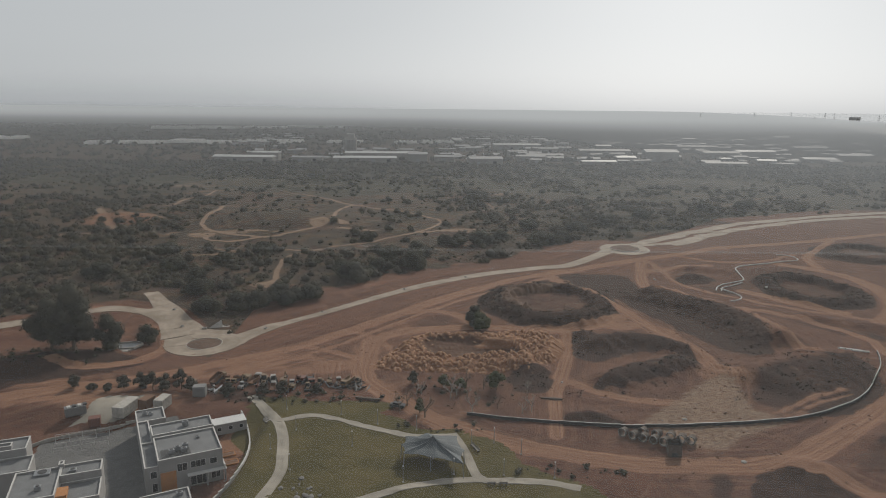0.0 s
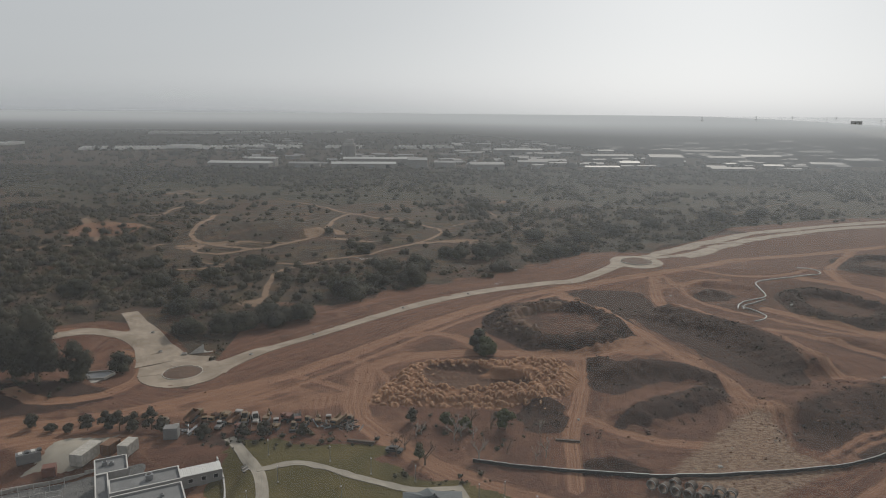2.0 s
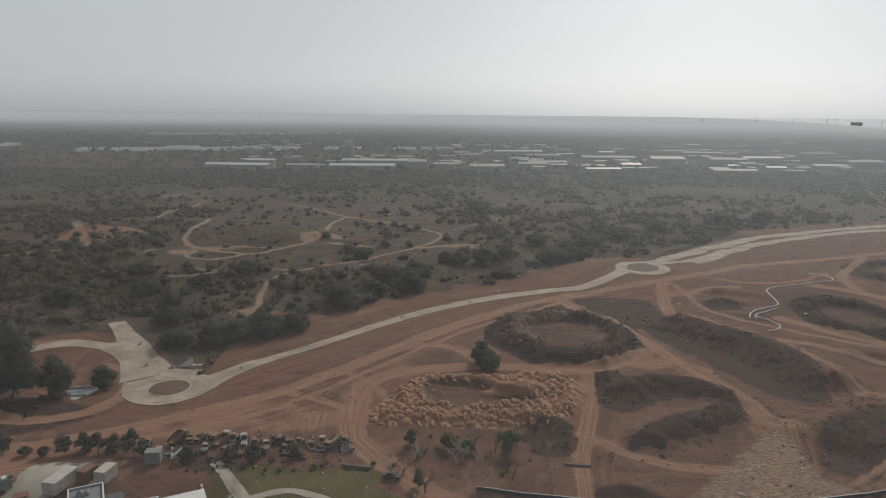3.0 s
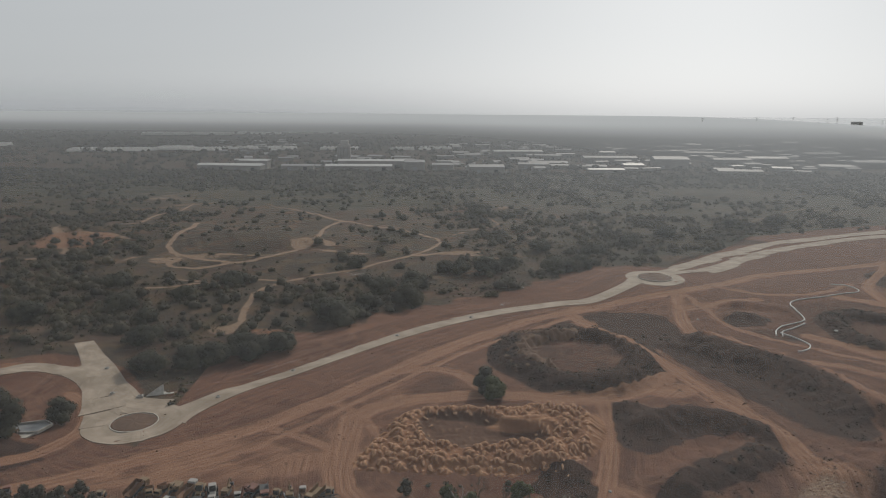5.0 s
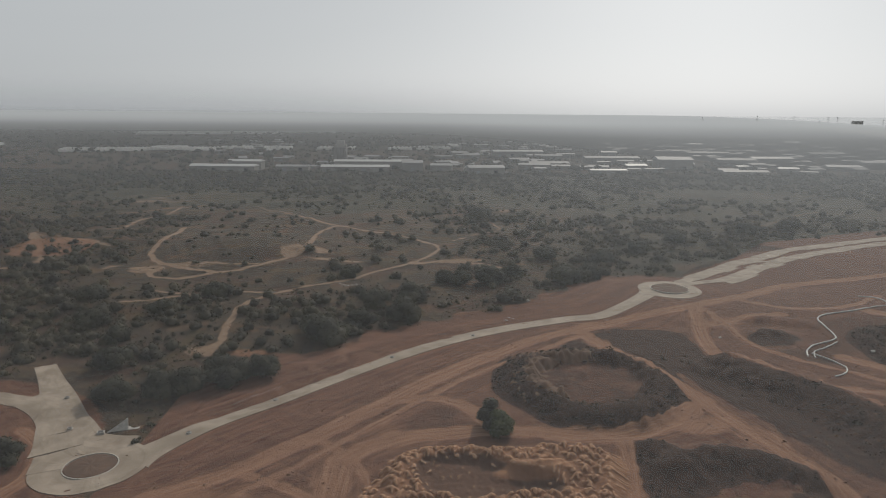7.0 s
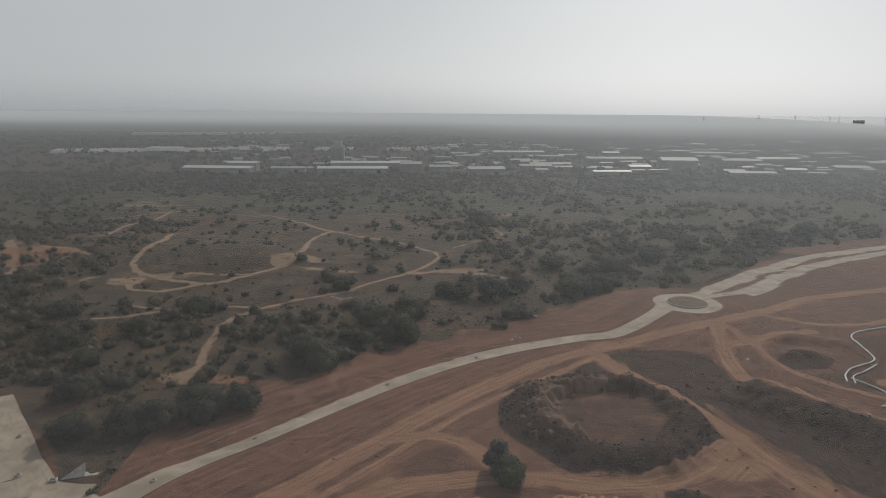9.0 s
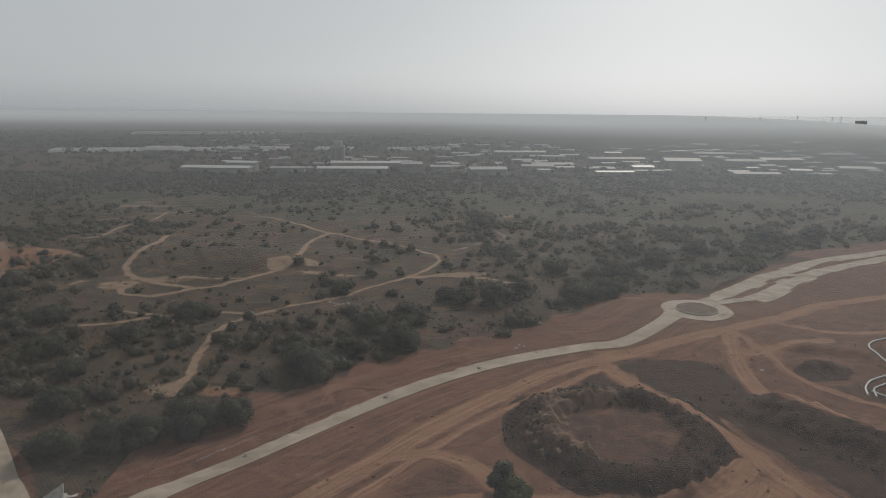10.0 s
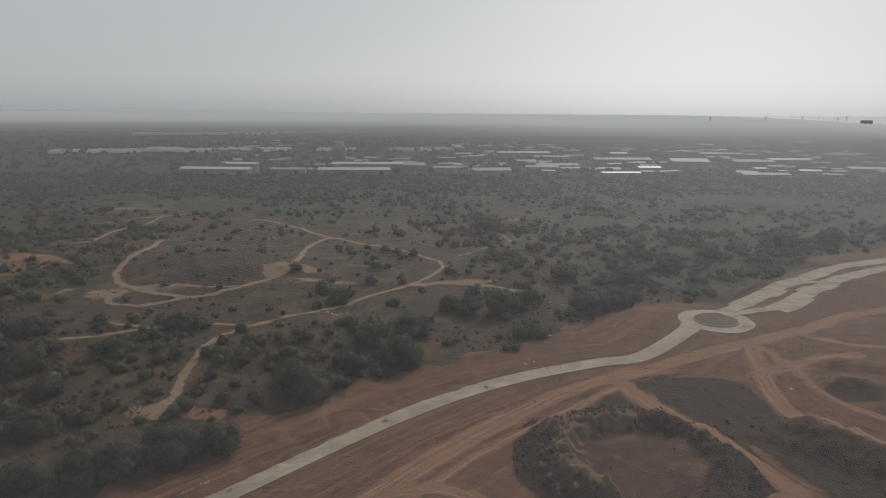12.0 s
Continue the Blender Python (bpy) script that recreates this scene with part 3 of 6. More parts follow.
def height(x, y):
    """The lie of the land."""
    x, y = np.asarray(x, float), np.asarray(y, float)
    d_main, _ = along(x, y, MAIN_ROAD)
    wild = sstep(16, 60, d_main) * sstep(150, 260, y)
    low = -2.5 * np.exp(-((x + 88) / 48) ** 2 - ((y - 236) / 42) ** 2) + 3.0 * np.exp(-((x - 108) / 62) ** 2 - ((y - 388) / 48) ** 2)
    z = low + wild * (waves(x, y, 130, 3, 3) * 1.5 + 0.4)
    z = z + (0.16 * waves(x, y, 14, 5, 2) + 0.10 * waves(x, y, 4.6, 6, 2) * (y < 460)) * sstep(5, 14, np.abs(d_main))
    # the school and its yard lie lower
    z = z - 3.0 * sstep(-41, -46, x) * sstep(174, 160, y)
    for line, h, steep, gentle in BANKS:
        lo, hi = line.min(0) - 30, line.max(0) + 30
        m = (x > lo[0]) & (x < hi[0]) & (y > lo[1]) & (y < hi[1])
        if not m.any():
            continue
        bx, by = x[m], y[m]
        d, run = along(bx, by, line)
        total = np.hypot(*np.diff(line, axis=0).T).sum()
        ends = sstep(0, 9, run) * sstep(total, total - 9, run)
        d = d + 0.9 * waves(bx, by, 9, 11, 3) + (0.09 * steep) * waves(run, 0.12 * d, 3.2, 12, 3)
        z[m] += h * ends * np.where(d < 0, sstep(-steep, 0, d), sstep(gentle * 2, 0, d))
    for b in BOWLS:
        m = (np.abs(x - b[0]) < 60) & (np.abs(y - b[1]) < 60)
        if not m.any():
            continue
        bx, by = x[m], y[m]
        d, ang = bowl_ring(bx, by, b)
        d = d + 0.8 * waves(bx, by, 6, 18, 2)
        lump = 1 + 0.12 * np.sin(5 * ang + 2) + 0.06 * np.sin(13 * ang)
        # eroded ribs run down the inner slope
        rib = 0.5 * waves(ang * (b[2] + b[3]) / 2, 0.05 * d, 3.4, 19, 2) * sstep(-8, -3, d) * sstep(1, -2, d)
        rim = b[4] * lump * np.where(d > 0, sstep(b[6], 0, d), sstep(-7, 0, d))
        z[m] += rim + rib + b[5] * sstep(0, -8, d) + 0.45 * waves(bx, by, 4.0, 17, 2) * np.exp(-(d / 7) ** 2)
    # the old quarry slope in the scrub
    z = z + 7.0 * np.exp(-(((x + 105) / 45) ** 2 + ((y - 470) / 30) ** 2))
    z = z + 0.9 * waves(x * 0.9 + y * 0.45, 0.12 * y, 9, 14, 2) * np.exp(-(((x + 130) / 42) ** 2 + ((y - 475) / 32) ** 2))
    z = z + 5.0 * np.exp(-(((x + 235) / 40) ** 2 + ((y - 500) / 45) ** 2))
    # far land raised to meet the horizon in the camera's view; coastal plain kept low
    far = sstep(1900, 4600, y)
    z = z + far * (34 + 36 * sstep(-1300, 600, x) - 44 * sstep(1300, 2500, x)) + far * 3 * waves(x, y, 1500, 8, 2)
    z = z - 60 * sstep(-20, 160, y - shore_line(x))
    return z


LOOK_X, LOOK_Y = np.arange(-300, 320, 1.0), np.arange(100, 480, 1.0)
LOOK_Z = height(*np.meshgrid(LOOK_X, LOOK_Y))


def flat(x, y):
    """The height of the land at one place."""
    i, j = x - LOOK_X[0], y - LOOK_Y[0]
    if not (0 <= i < len(LOOK_X) - 1 and 0 <= j < len(LOOK_Y) - 1):
        return float(height(np.array([x]), np.array([y]))[0])
    a, b = int(i), int(j)
    u, v = i - a, j - b
    return float((LOOK_Z[b, a] * (1 - u) + LOOK_Z[b, a + 1] * u) * (1 - v) + (LOOK_Z[b + 1, a] * (1 - u) + LOOK_Z[b + 1, a + 1] * u) * v)


def axis(lo, hi, core, step, grow):
    """Coordinates: even steps in the core, growing outside it."""
    out = list(np.arange(core[0], core[1], step))
    s, v = step, out[-1]
    while v < hi:
        s *= grow
        v += s
        out.append(min(v, hi))
    s, v = step, out[0]
    while v > lo:
        s *= grow
        v -= s
        out.insert(0, max(v, lo))
    return np.array(out)


def wildness(x, y):
    """Where scrub takes over from the graded site: 0 to 1."""
    d_main, _ = along(x, y, MAIN_ROAD)
    w = sstep(19, 30, d_main + 4 * waves(x, y, 30, 21, 3) - 9 * sstep(20, 70, x) - 4 * sstep(-30, -60, x))
    w = np.where((x < -74) & (y > 205), sstep(0, 9, along(x, y, WEST_ROAD)[0] * -1 - 7), w)
    w = np.maximum(w, sstep(0, 14, along(x, y, EAST_UPPER)[0] - 16) * (x > 105))
    w = np.maximum(w, sstep(520, 600, y))
    return np.where(y < 205, 0, w)


def make_ground():
    xs = axis(-4600, 4600, (-265, 262), 1.15, 1.055)
    near = axis(-400, 431, (106, 430), 1.1, 1.12)
    ys = np.concatenate([near[near < 430], np.arange(430, 600, 1.9), axis(600, 4750, (600, 606), 1.9, 1.028)])
    x, y = np.meshgrid(xs, ys)
    z = height(x, y)
    ny, nx = x.shape
    d_main, run = along(x, y, MAIN_ROAD)
    scrub = wildness(x, y)
    track, rut = np.zeros(x.shape), np.zeros((*x.shape, 3))
    best = np.full(x.shape, 1e9)
    for line, w in TRACKS:
        d, s = along(x, y, line, 30)
        track = np.maximum(track, sstep(w + 1.1, w - 1.1, np.abs(d) + 0.45 * waves(x, y, 8, 31, 2)))
        near = np.abs(d) - w < best
        best = np.where(near, np.abs(d) - w, best)
        rut[near] = np.stack([d, s, 0 * s], -1)[near]
    for line, w in PATHS:
        d, s = along(x, y, line, 30)
        track = np.maximum(track, sstep(w + 1.2, w - 0.6, np.abs(d) + 0.7 * waves(x, y, 9, 33, 2)))
    for cx, cy, rx, ry, much in ((-232, 725, 80, 45, 0.55), (-390, 815, 90, 34, 0.5), (-70, 458, 26, 9, 0.42), (-130, 428, 22, 10, 0.42), (-72, 299, 15, 6, 0.7), (-78, 452, 8, 14, 0.8), (-148, 420, 14, 9, 0.7), (-55, 440, 22, 5, 0.6), (10, 442, 26, 5, 0.65), (-145, 690, 26, 12, 0.6), (-250, 690, 40, 14, 0.8), (-120, 700, 60, 14, 0.5), (40, 640, 40, 16, 0.35), (-235, 486, 26, 16, 0.45), (-160, 425, 14, 10, 0.5), (30, 440, 30, 9, 0.4), (110, 560, 50, 20, 0.3),
                                (70, 246, 10, 8, 0.75), (82, 236, 7, 12, 0.7), (44, 241, 16, 5, 0.6), (110, 334, 10, 8, 0.75), (64, 330, 14, 5, 0.6), (88, 196, 9, 14, 0.7), (-14, 238, 8, 12, 0.5), (-22, 214, 6, 16, 0.5), (-46, 204, 34, 11, 0.7), (-16, 190, 14, 8, 0.5), (-84, 175, 24, 7, 0.8), (-100, 186, 26, 8, 0.6), (-64, 196, 24, 8, 0.6)):
        track = np.maximum(track, (much + 0.38 * waves(x, y, 26, 36, 4)) * sstep(1.2, 0.5, np.hypot((x - cx) / rx, (y - cy) / ry)))
    dark = np.zeros(x.shape)
    # steep bank faces darkened: weeds, and their shade put in the colour
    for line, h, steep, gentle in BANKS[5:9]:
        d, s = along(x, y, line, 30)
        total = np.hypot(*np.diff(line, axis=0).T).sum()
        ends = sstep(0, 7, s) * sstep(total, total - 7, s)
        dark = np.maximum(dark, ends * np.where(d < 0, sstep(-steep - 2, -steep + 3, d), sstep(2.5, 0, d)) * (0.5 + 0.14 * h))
    for b in BOWLS:
        d, _ = bowl_ring(x, y, b)
        dark = np.maximum(dark, sstep(b[6] + 1.5, b[6] - 1, d) * sstep(-9, -2, d))
        dark = np.maximum(dark, 0.5 * sstep(0, -6, d))
    for outline, much, soft in DARK_PATCHES:
        dark = np.maximum(dark, much * sstep(-soft, soft, depth_in(x, y, outline) + 0.9 * waves(x, y, 9, 45, 3)))
    for cx, cy, rx, ry, turn, much in ((6, 178, 16, 10, 0, 0.3), (-30, 172, 22, 5, 0, 0.5), (2, 161, 14, 4, -0.3, 0.55), (36, 141, 12, 5, -0.3, 0.4), (-52, 178, 8, 4, 0.2, 0.6), (190, 388, 40, 8, 0.5, 0.35), (-110, 480, 45, 30, 0, 0.42), (-30, 505, 30, 22, 0, 0.5)):
        u = (x - cx) * math.cos(turn) + (y - cy) * -math.sin(turn)
        v = (x - cx) * math.sin(turn) + (y - cy) * math.cos(turn)
        dark = np.maximum(dark, much * sstep(1.45, 0.6, np.hypot(u / rx, v / ry)))
    dark = dark * (1 - 0.8 * track)
    lawn = np.zeros(x.shape)
    for cx, cy, rx, ry, turn in ((-22, 146, 24, 17, 0.1), (-44, 158, 8, 22, 0.25), (-27, 171, 17, 4.5, -0.12), (10, 128, 26, 6.5, 0.0), (14, 147, 5, 9, -0.5), (-40, 134, 8, 14, 0)):
        u = (x - cx) * math.cos(turn) + (y - cy) * -math.sin(turn)
        v = (x - cx) * math.sin(turn) + (y - cy) * math.cos(turn)
        lawn = np.maximum(lawn, sstep(1.1, 0.92, np.hypot(u / rx, v / ry) + 0.05 * waves(x, y, 9, 41, 2)))
    park = [(-44, 120), (-44, 142), (-46, 158), (-50, 172), (-47, 178), (-32, 176), (-14, 169), (-4, 160), (8, 158), (13, 149), (24, 139), (34, 133), (33, 120)]
    lawn = np.maximum(lawn, sstep(-0.7, 0.7, depth_in(x, y, park) + 0.5 * waves(x, y, 9, 41, 2)))
    lawn = lawn * sstep(-52, -50, x + sstep(160, 150, y) * -6)
    straw = sstep(-3, 5, depth_in(x, y, [(53, 164), (67, 178), (84, 196), (91, 198), (90, 185), (88, 173), (95, 165), (80, 157), (68, 147), (60, 152), (56, 160)]))
    clay = sstep(1.1, 0.9, np.hypot((x + 49) / 4.5, (y - 157) / 9))
    clay = np.maximum(clay, 0.6 * sstep(1.1, 0.8, np.hypot((x + 222) / 26, (y - 470) / 26)))
    clay = np.maximum(clay, 0.62 * sstep(1.1, 0.6, np.hypot((x + 62) / 12, (y - 298) / 4)))
    clay = np.maximum(clay, 0.58 * sstep(1.1, 0.6, np.hypot((x + 135) / 10, (y - 262) / 4)))
    paved = sstep(0.6, -0.6, np.maximum(np.abs(x + 78 + (y - 150) * 0.35) - 17, np.abs(y - 143 - (x + 78) * 0.42) - 21))
    wood = sstep(590, 700, y + 60 * waves(x, y, 260, 51, 3)) * sstep(1050, 950, y) * (1 - 0.9 * sstep(1.2, 0.8, np.hypot((x - 300) / 90, (y - 770) / 40))) + 0.8 * sstep(1400, 1700, y)
    wood = np.maximum(wood, 0.75 * sstep(40, 130, x + 25 * waves(x, y, 70, 53, 2)) * sstep(395, 460, y) * sstep(1050, 950, y))
    verts = np.stack([x, y, z], -1).reshape(-1, 3)
    idx = np.arange(ny * nx).reshape(ny, nx)
    quads = np.stack([idx[:-1, :-1], idx[:-1, 1:], idx[1:, 1:], idx[1:, :-1]], -1).reshape(-1, 4)
    me = bpy.data.meshes.new("ground")
    me.vertices.add(len(verts))
    me.vertices.foreach_set("co", verts.ravel())
    me.loops.add(quads.size)
    me.loops.foreach_set("vertex_index", quads.ravel().astype(np.int32))
    me.polygons.add(len(quads))
    me.polygons.foreach_set("loop_start", (np.arange(len(quads)) * 4).astype(np.int32))
    me.polygons.foreach_set("use_smooth", np.ones(len(quads), dtype=bool))
    me.update(calc_edges=True)
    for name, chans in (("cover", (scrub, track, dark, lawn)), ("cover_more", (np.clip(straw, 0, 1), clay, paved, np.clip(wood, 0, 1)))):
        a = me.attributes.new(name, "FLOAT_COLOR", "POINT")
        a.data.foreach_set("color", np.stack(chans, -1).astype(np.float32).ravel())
    a = me.attributes.new("flow", "FLOAT_VECTOR", "POINT")
    a.data.foreach_set("vector", np.stack([d_main, run, 0 * run], -1).astype(np.float32).ravel())
    a = me.attributes.new("rut", "FLOAT_VECTOR", "POINT")
    a.data.foreach_set("vector", rut.astype(np.float32).ravel())
    me.materials.append(EARTH)
    return tagged(new("ground", me), "red-brown graded earth, dry scrub and mown lawn", "ground", kind="structure")


make_ground()


def strip(name, line, width, material, lift, label, category="road", thick=0.3, widths=None):
    """A slab along a line, following the land, with sides and uv in metres."""
    n = len(line)
    way = np.gradient(line, axis=0)
    way /= np.linalg.norm(way, axis=1)[:, None]
    side = np.stack([-way[:, 1], way[:, 0]], 1)
    run = np.concatenate([[0], np.cumsum(np.linalg.norm(np.diff(line, axis=0), axis=1))])
    cols = 7
    verts, uv = [], []
    for i in range(n):
        lo, hi = widths[i] if widths else (-width / 2, width / 2)
        for j in range(cols):
            o = lo + (hi - lo) * j / (cols - 1)
            p = line[i] + side[i] * o
            verts.append((p[0], p[1], lift))
            uv.append((o, run[i]))
    v = np.array(verts)
    v[:, 2] += height(v[:, 0], v[:, 1])
    faces = [(i * cols + j, i * cols + j + 1, (i + 1) * cols + j + 1, (i + 1) * cols + j)[::-1] for i in range(n - 1) for j in range(cols - 1)]
    low = len(v)
    rim = [i * cols for i in range(n)] + [i * cols + cols - 1 for i in range(n)][::-1]
    skirt = v[rim].copy()
    skirt[:, 2] -= thick
    for k in range(len(rim)):
        q = (k + 1) % len(rim)
        faces.append((rim[k], low + k, low + q, rim[q]))
    allv = np.concatenate([v, skirt])
    me = mesh_of(name, [tuple(p) for p in allv], faces, material)
    uvs = uv + [uv[r] for r in rim]
    layer = me.uv_layers.new(name="UVMap")
    for loop in me.loops:
        layer.data[loop.index].uv = uvs[loop.vertex_index]
    return tagged(new(name, me), label, category, kind="structure")


def ring(name, centre, r_in, r_out, material, lift, label, up=0.0, category="road", oval=1.0):
    """A flat ring-shaped slab."""
    sides = 72
    verts, faces = [], []
    for r, dz in ((r_in, -0.3), (r_in, 0), (r_out, 0), (r_out, -0.3)):
        for i in range(sides):
            a = 2 * math.pi * i / sides
            x, y = centre[0] + r * math.cos(a), centre[1] + r * oval * math.sin(a)
            verts.append((x, y, flat(x, y) + lift + dz))
    for k in range(3):
        for i in range(sides):
            faces.append((k * sides + i, k * sides + (i + 1) % sides, (k + 1) * sides + (i + 1) % sides, (k + 1) * sides + i)[::-1])
    me = mesh_of(name, verts, faces, material)
    layer = me.uv_layers.new(name="UVMap")
    for loop in me.loops:
        c = me.vertices[loop.vertex_index].co
        a = math.atan2(c.y - centre[1], c.x - centre[0])
        layer.data[loop.index].uv = (math.hypot(c.x - centre[0], c.y - centre[1]), abs(a) * 10)
    return tagged(new(name, me), label, category, kind="structure")


# ---- roads ----
flare = [3.25 + 3.6 * math.exp(-i / 3.0) + 1.6 * math.exp(-(len(MAIN_ROAD) - 1 - i) / 2.2) for i in range(len(MAIN_ROAD))]
strip("road_main", MAIN_ROAD, 6.5, ROADWAY, 0.150, "pale dusty unfinished road across graded earth", widths=[(-f, f) for f in flare])
strip("road_west", WEST_ROAD, 7.2, ROADWAY, 0.154, "pale dusty unfinished side road")
strip("road_stub", STUB_ROAD, 9.0, ROADWAY, 0.158, "pale dusty road stub ending in the scrub", widths=[(-1.6, 4.6 + 11 * (1 - i / (len(STUB_ROAD) - 1)) ** 1.6) for i in range(len(STUB_ROAD))])
strip("road_flare", spline([(-103, 252), (-97.5, 243), (-93, 234), (-89.5, 224)], 1.5), 7.5, ROADWAY, 0.162, "pale dusty road flare beside the roundabout")
strip("road_junction", spline([(-76, 237), (-80, 237.5), (-88, 239.5), (-96, 248), (-106, 257), (-115, 262)], 1.5), 11, ROADWAY, 0.166, "pale dusty junction between roundabout and side roads")
ring("roundabout_west", RING_WEST, 6.2, 13.0, ROADWAY, 0.172, "pale dusty roundabout lane round a bare island")
ring("roundabout_east", RING_EAST, 8.4, 13.8, ROADWAY, 0.172, "pale dusty roundabout lane round a bare island")


def stepped(line, spans):
    """Slab edges either side of a line, in steps along its length: (from metre, left edge, right edge)."""
    run = np.concatenate([[0], np.cumsum(np.linalg.norm(np.diff(line, axis=0), axis=1))])
    return [[(lo, hi) for start, lo, hi in spans if m >= start][-1] for m in run]


UPPER_FINE, LOWER_FINE = spline([tuple(p) for p in EAST_UPPER[::4]], 0.8), spline([tuple(p) for p in EAST_LOWER[::4]], 0.8)
strip("road_east_upper", UPPER_FINE, 7.5, ROADWAY, 0.16, "pale unfinished carriageway with stepped slab edges",
      widths=stepped(UPPER_FINE, ((0, -3.5, 2.5), (12, -4.5, 4.0), (44, -6.2, 4.2), (62, -3.6, 4.4), (84, -4.0, 3.4), (100, -4.0, 5.2), (128, -3.6, 4.0), (150, -5.2, 4.0), (185, -3.8, 4.0), (230, -5.4, 4.2))))
strip("road_east_lower", LOWER_FINE, 7.5, ROADWAY, 0.13, "pale unfinished carriageway with stepped slab edges",
      widths=stepped(LOWER_FINE, ((0, -1.8, 2.4), (14, -2.6, 2.6), (24, -6.2, 4.0), (58, -4.2, 4.0), (70, -3.6, 6.0), (84, -5.4, 3.6), (98, -3.6, 5.0), (120, -4.6, 3.8), (146, -3.6, 4.6), (190, -4.8, 4.0))))
strip("road_link", spline([(165, 440), (172, 446), (181, 449), (186, 447)], 1.0), 5.0, ROADWAY, 0.145, "pale slab link between two carriageways")


def island(centre, r):
    """A bare earth island inside its kerb."""
    t = thing("traffic_island", "bare brown earth traffic island with a pale kerb", "traffic island", Matrix.Translation((*centre, flat(*centre))), "traffic islands")
    bm = bmesh.new()
    rows = [(0.0, 0.55), (0.35, 0.52), (0.7, 0.45), (0.93, 0.33), (1.0, 0.1)]
    rings = [[bm.verts.new((r * k * math.cos(i * math.pi / 18), r * k * math.sin(i * math.pi / 18), z + 0.05 * math.sin(5 * i + k * 9))) for i in range(36)] for k, z in rows[1:]]
    mid = bm.verts.new((0, 0, 0.55))
    for i in range(36):
        bm.faces.new((mid, rings[0][i], rings[0][(i + 1) % 36]))
        for p, q in zip(rings, rings[1:]):
            bm.faces.new((p[i], q[i], q[(i + 1) % 36], p[(i + 1) % 36]))
    part("earth_fill", bm, plain("island_earth", (0.105, 0.063, 0.043), 0.95, 0.3, 0.4), t)
    for j in range(24):
        bm = bmesh.new()
        a0, a1 = j * math.pi / 12 + 0.01, (j + 1) * math.pi / 12 - 0.01
        ring4 = []
        for a in (a0, (a0 + a1) / 2, a1):
            ring4.append([bm.verts.new((q * math.cos(a), q * math.sin(a), z)) for q, z in ((r - 0.05, 0.05), (r - 0.05, 0.42), (r + 0.22, 0.4), (r + 0.25, 0.05))])
        for p, q in zip(ring4, ring4[1:]):
            for i in range(3):
                bm.faces.new((p[i], p[i + 1], q[i + 1], q[i]))
        part("kerb_stone", bm, KERB, t)


island(RING_WEST, 5.9)
island(RING_EAST, 8.1)


# ---- the sea and the far haze ----
def sheet(name, xs, ys, z_of, material, label, category, kind="structure", shore=None):
    x, y = np.meshgrid(np.array(xs, float), np.array(ys, float))
    if shore:
        y = np.maximum(y, shore(x))
    z = z_of(x, y)
    n = len(xs)
    verts = np.stack([x, y, z], -1).reshape(-1, 3)
    faces = [(j * n + i, j * n + i + 1, (j + 1) * n + i + 1, (j + 1) * n + i) for j in range(len(ys) - 1) for i in range(n - 1)]
    return tagged(new(name, mesh_of(name, verts.tolist(), faces, material, True)), label, category, kind=kind)


def sea_material():
    k = Mat("sea_water", 0.12, 0, 0.5)
    k.bump(k.noise(0.05, 4), 0.3, 1.0)
    return k.colour(k.ramp(k.noise(0.004, 3), (0.10, 0.12, 0.13), (0.16, 0.18, 0.19)))


def sea_level(x, y):
    """The far sea, tilted up towards the horizon to fit the camera's view."""
    start = shore_line(x)
    return 24 + 48 * (start - 3800) / 945 + (74 - 24 - 48 * (start - 3800) / 945) * np.clip((y - start) / np.maximum(4745 - start, 1), 0, 1)


sheet("water", np.linspace(1300, 4600, 50), np.linspace(2200, 4745, 60), sea_level, sea_material(), "pale glinting sea beyond the coast", "sea", shore=shore_line)


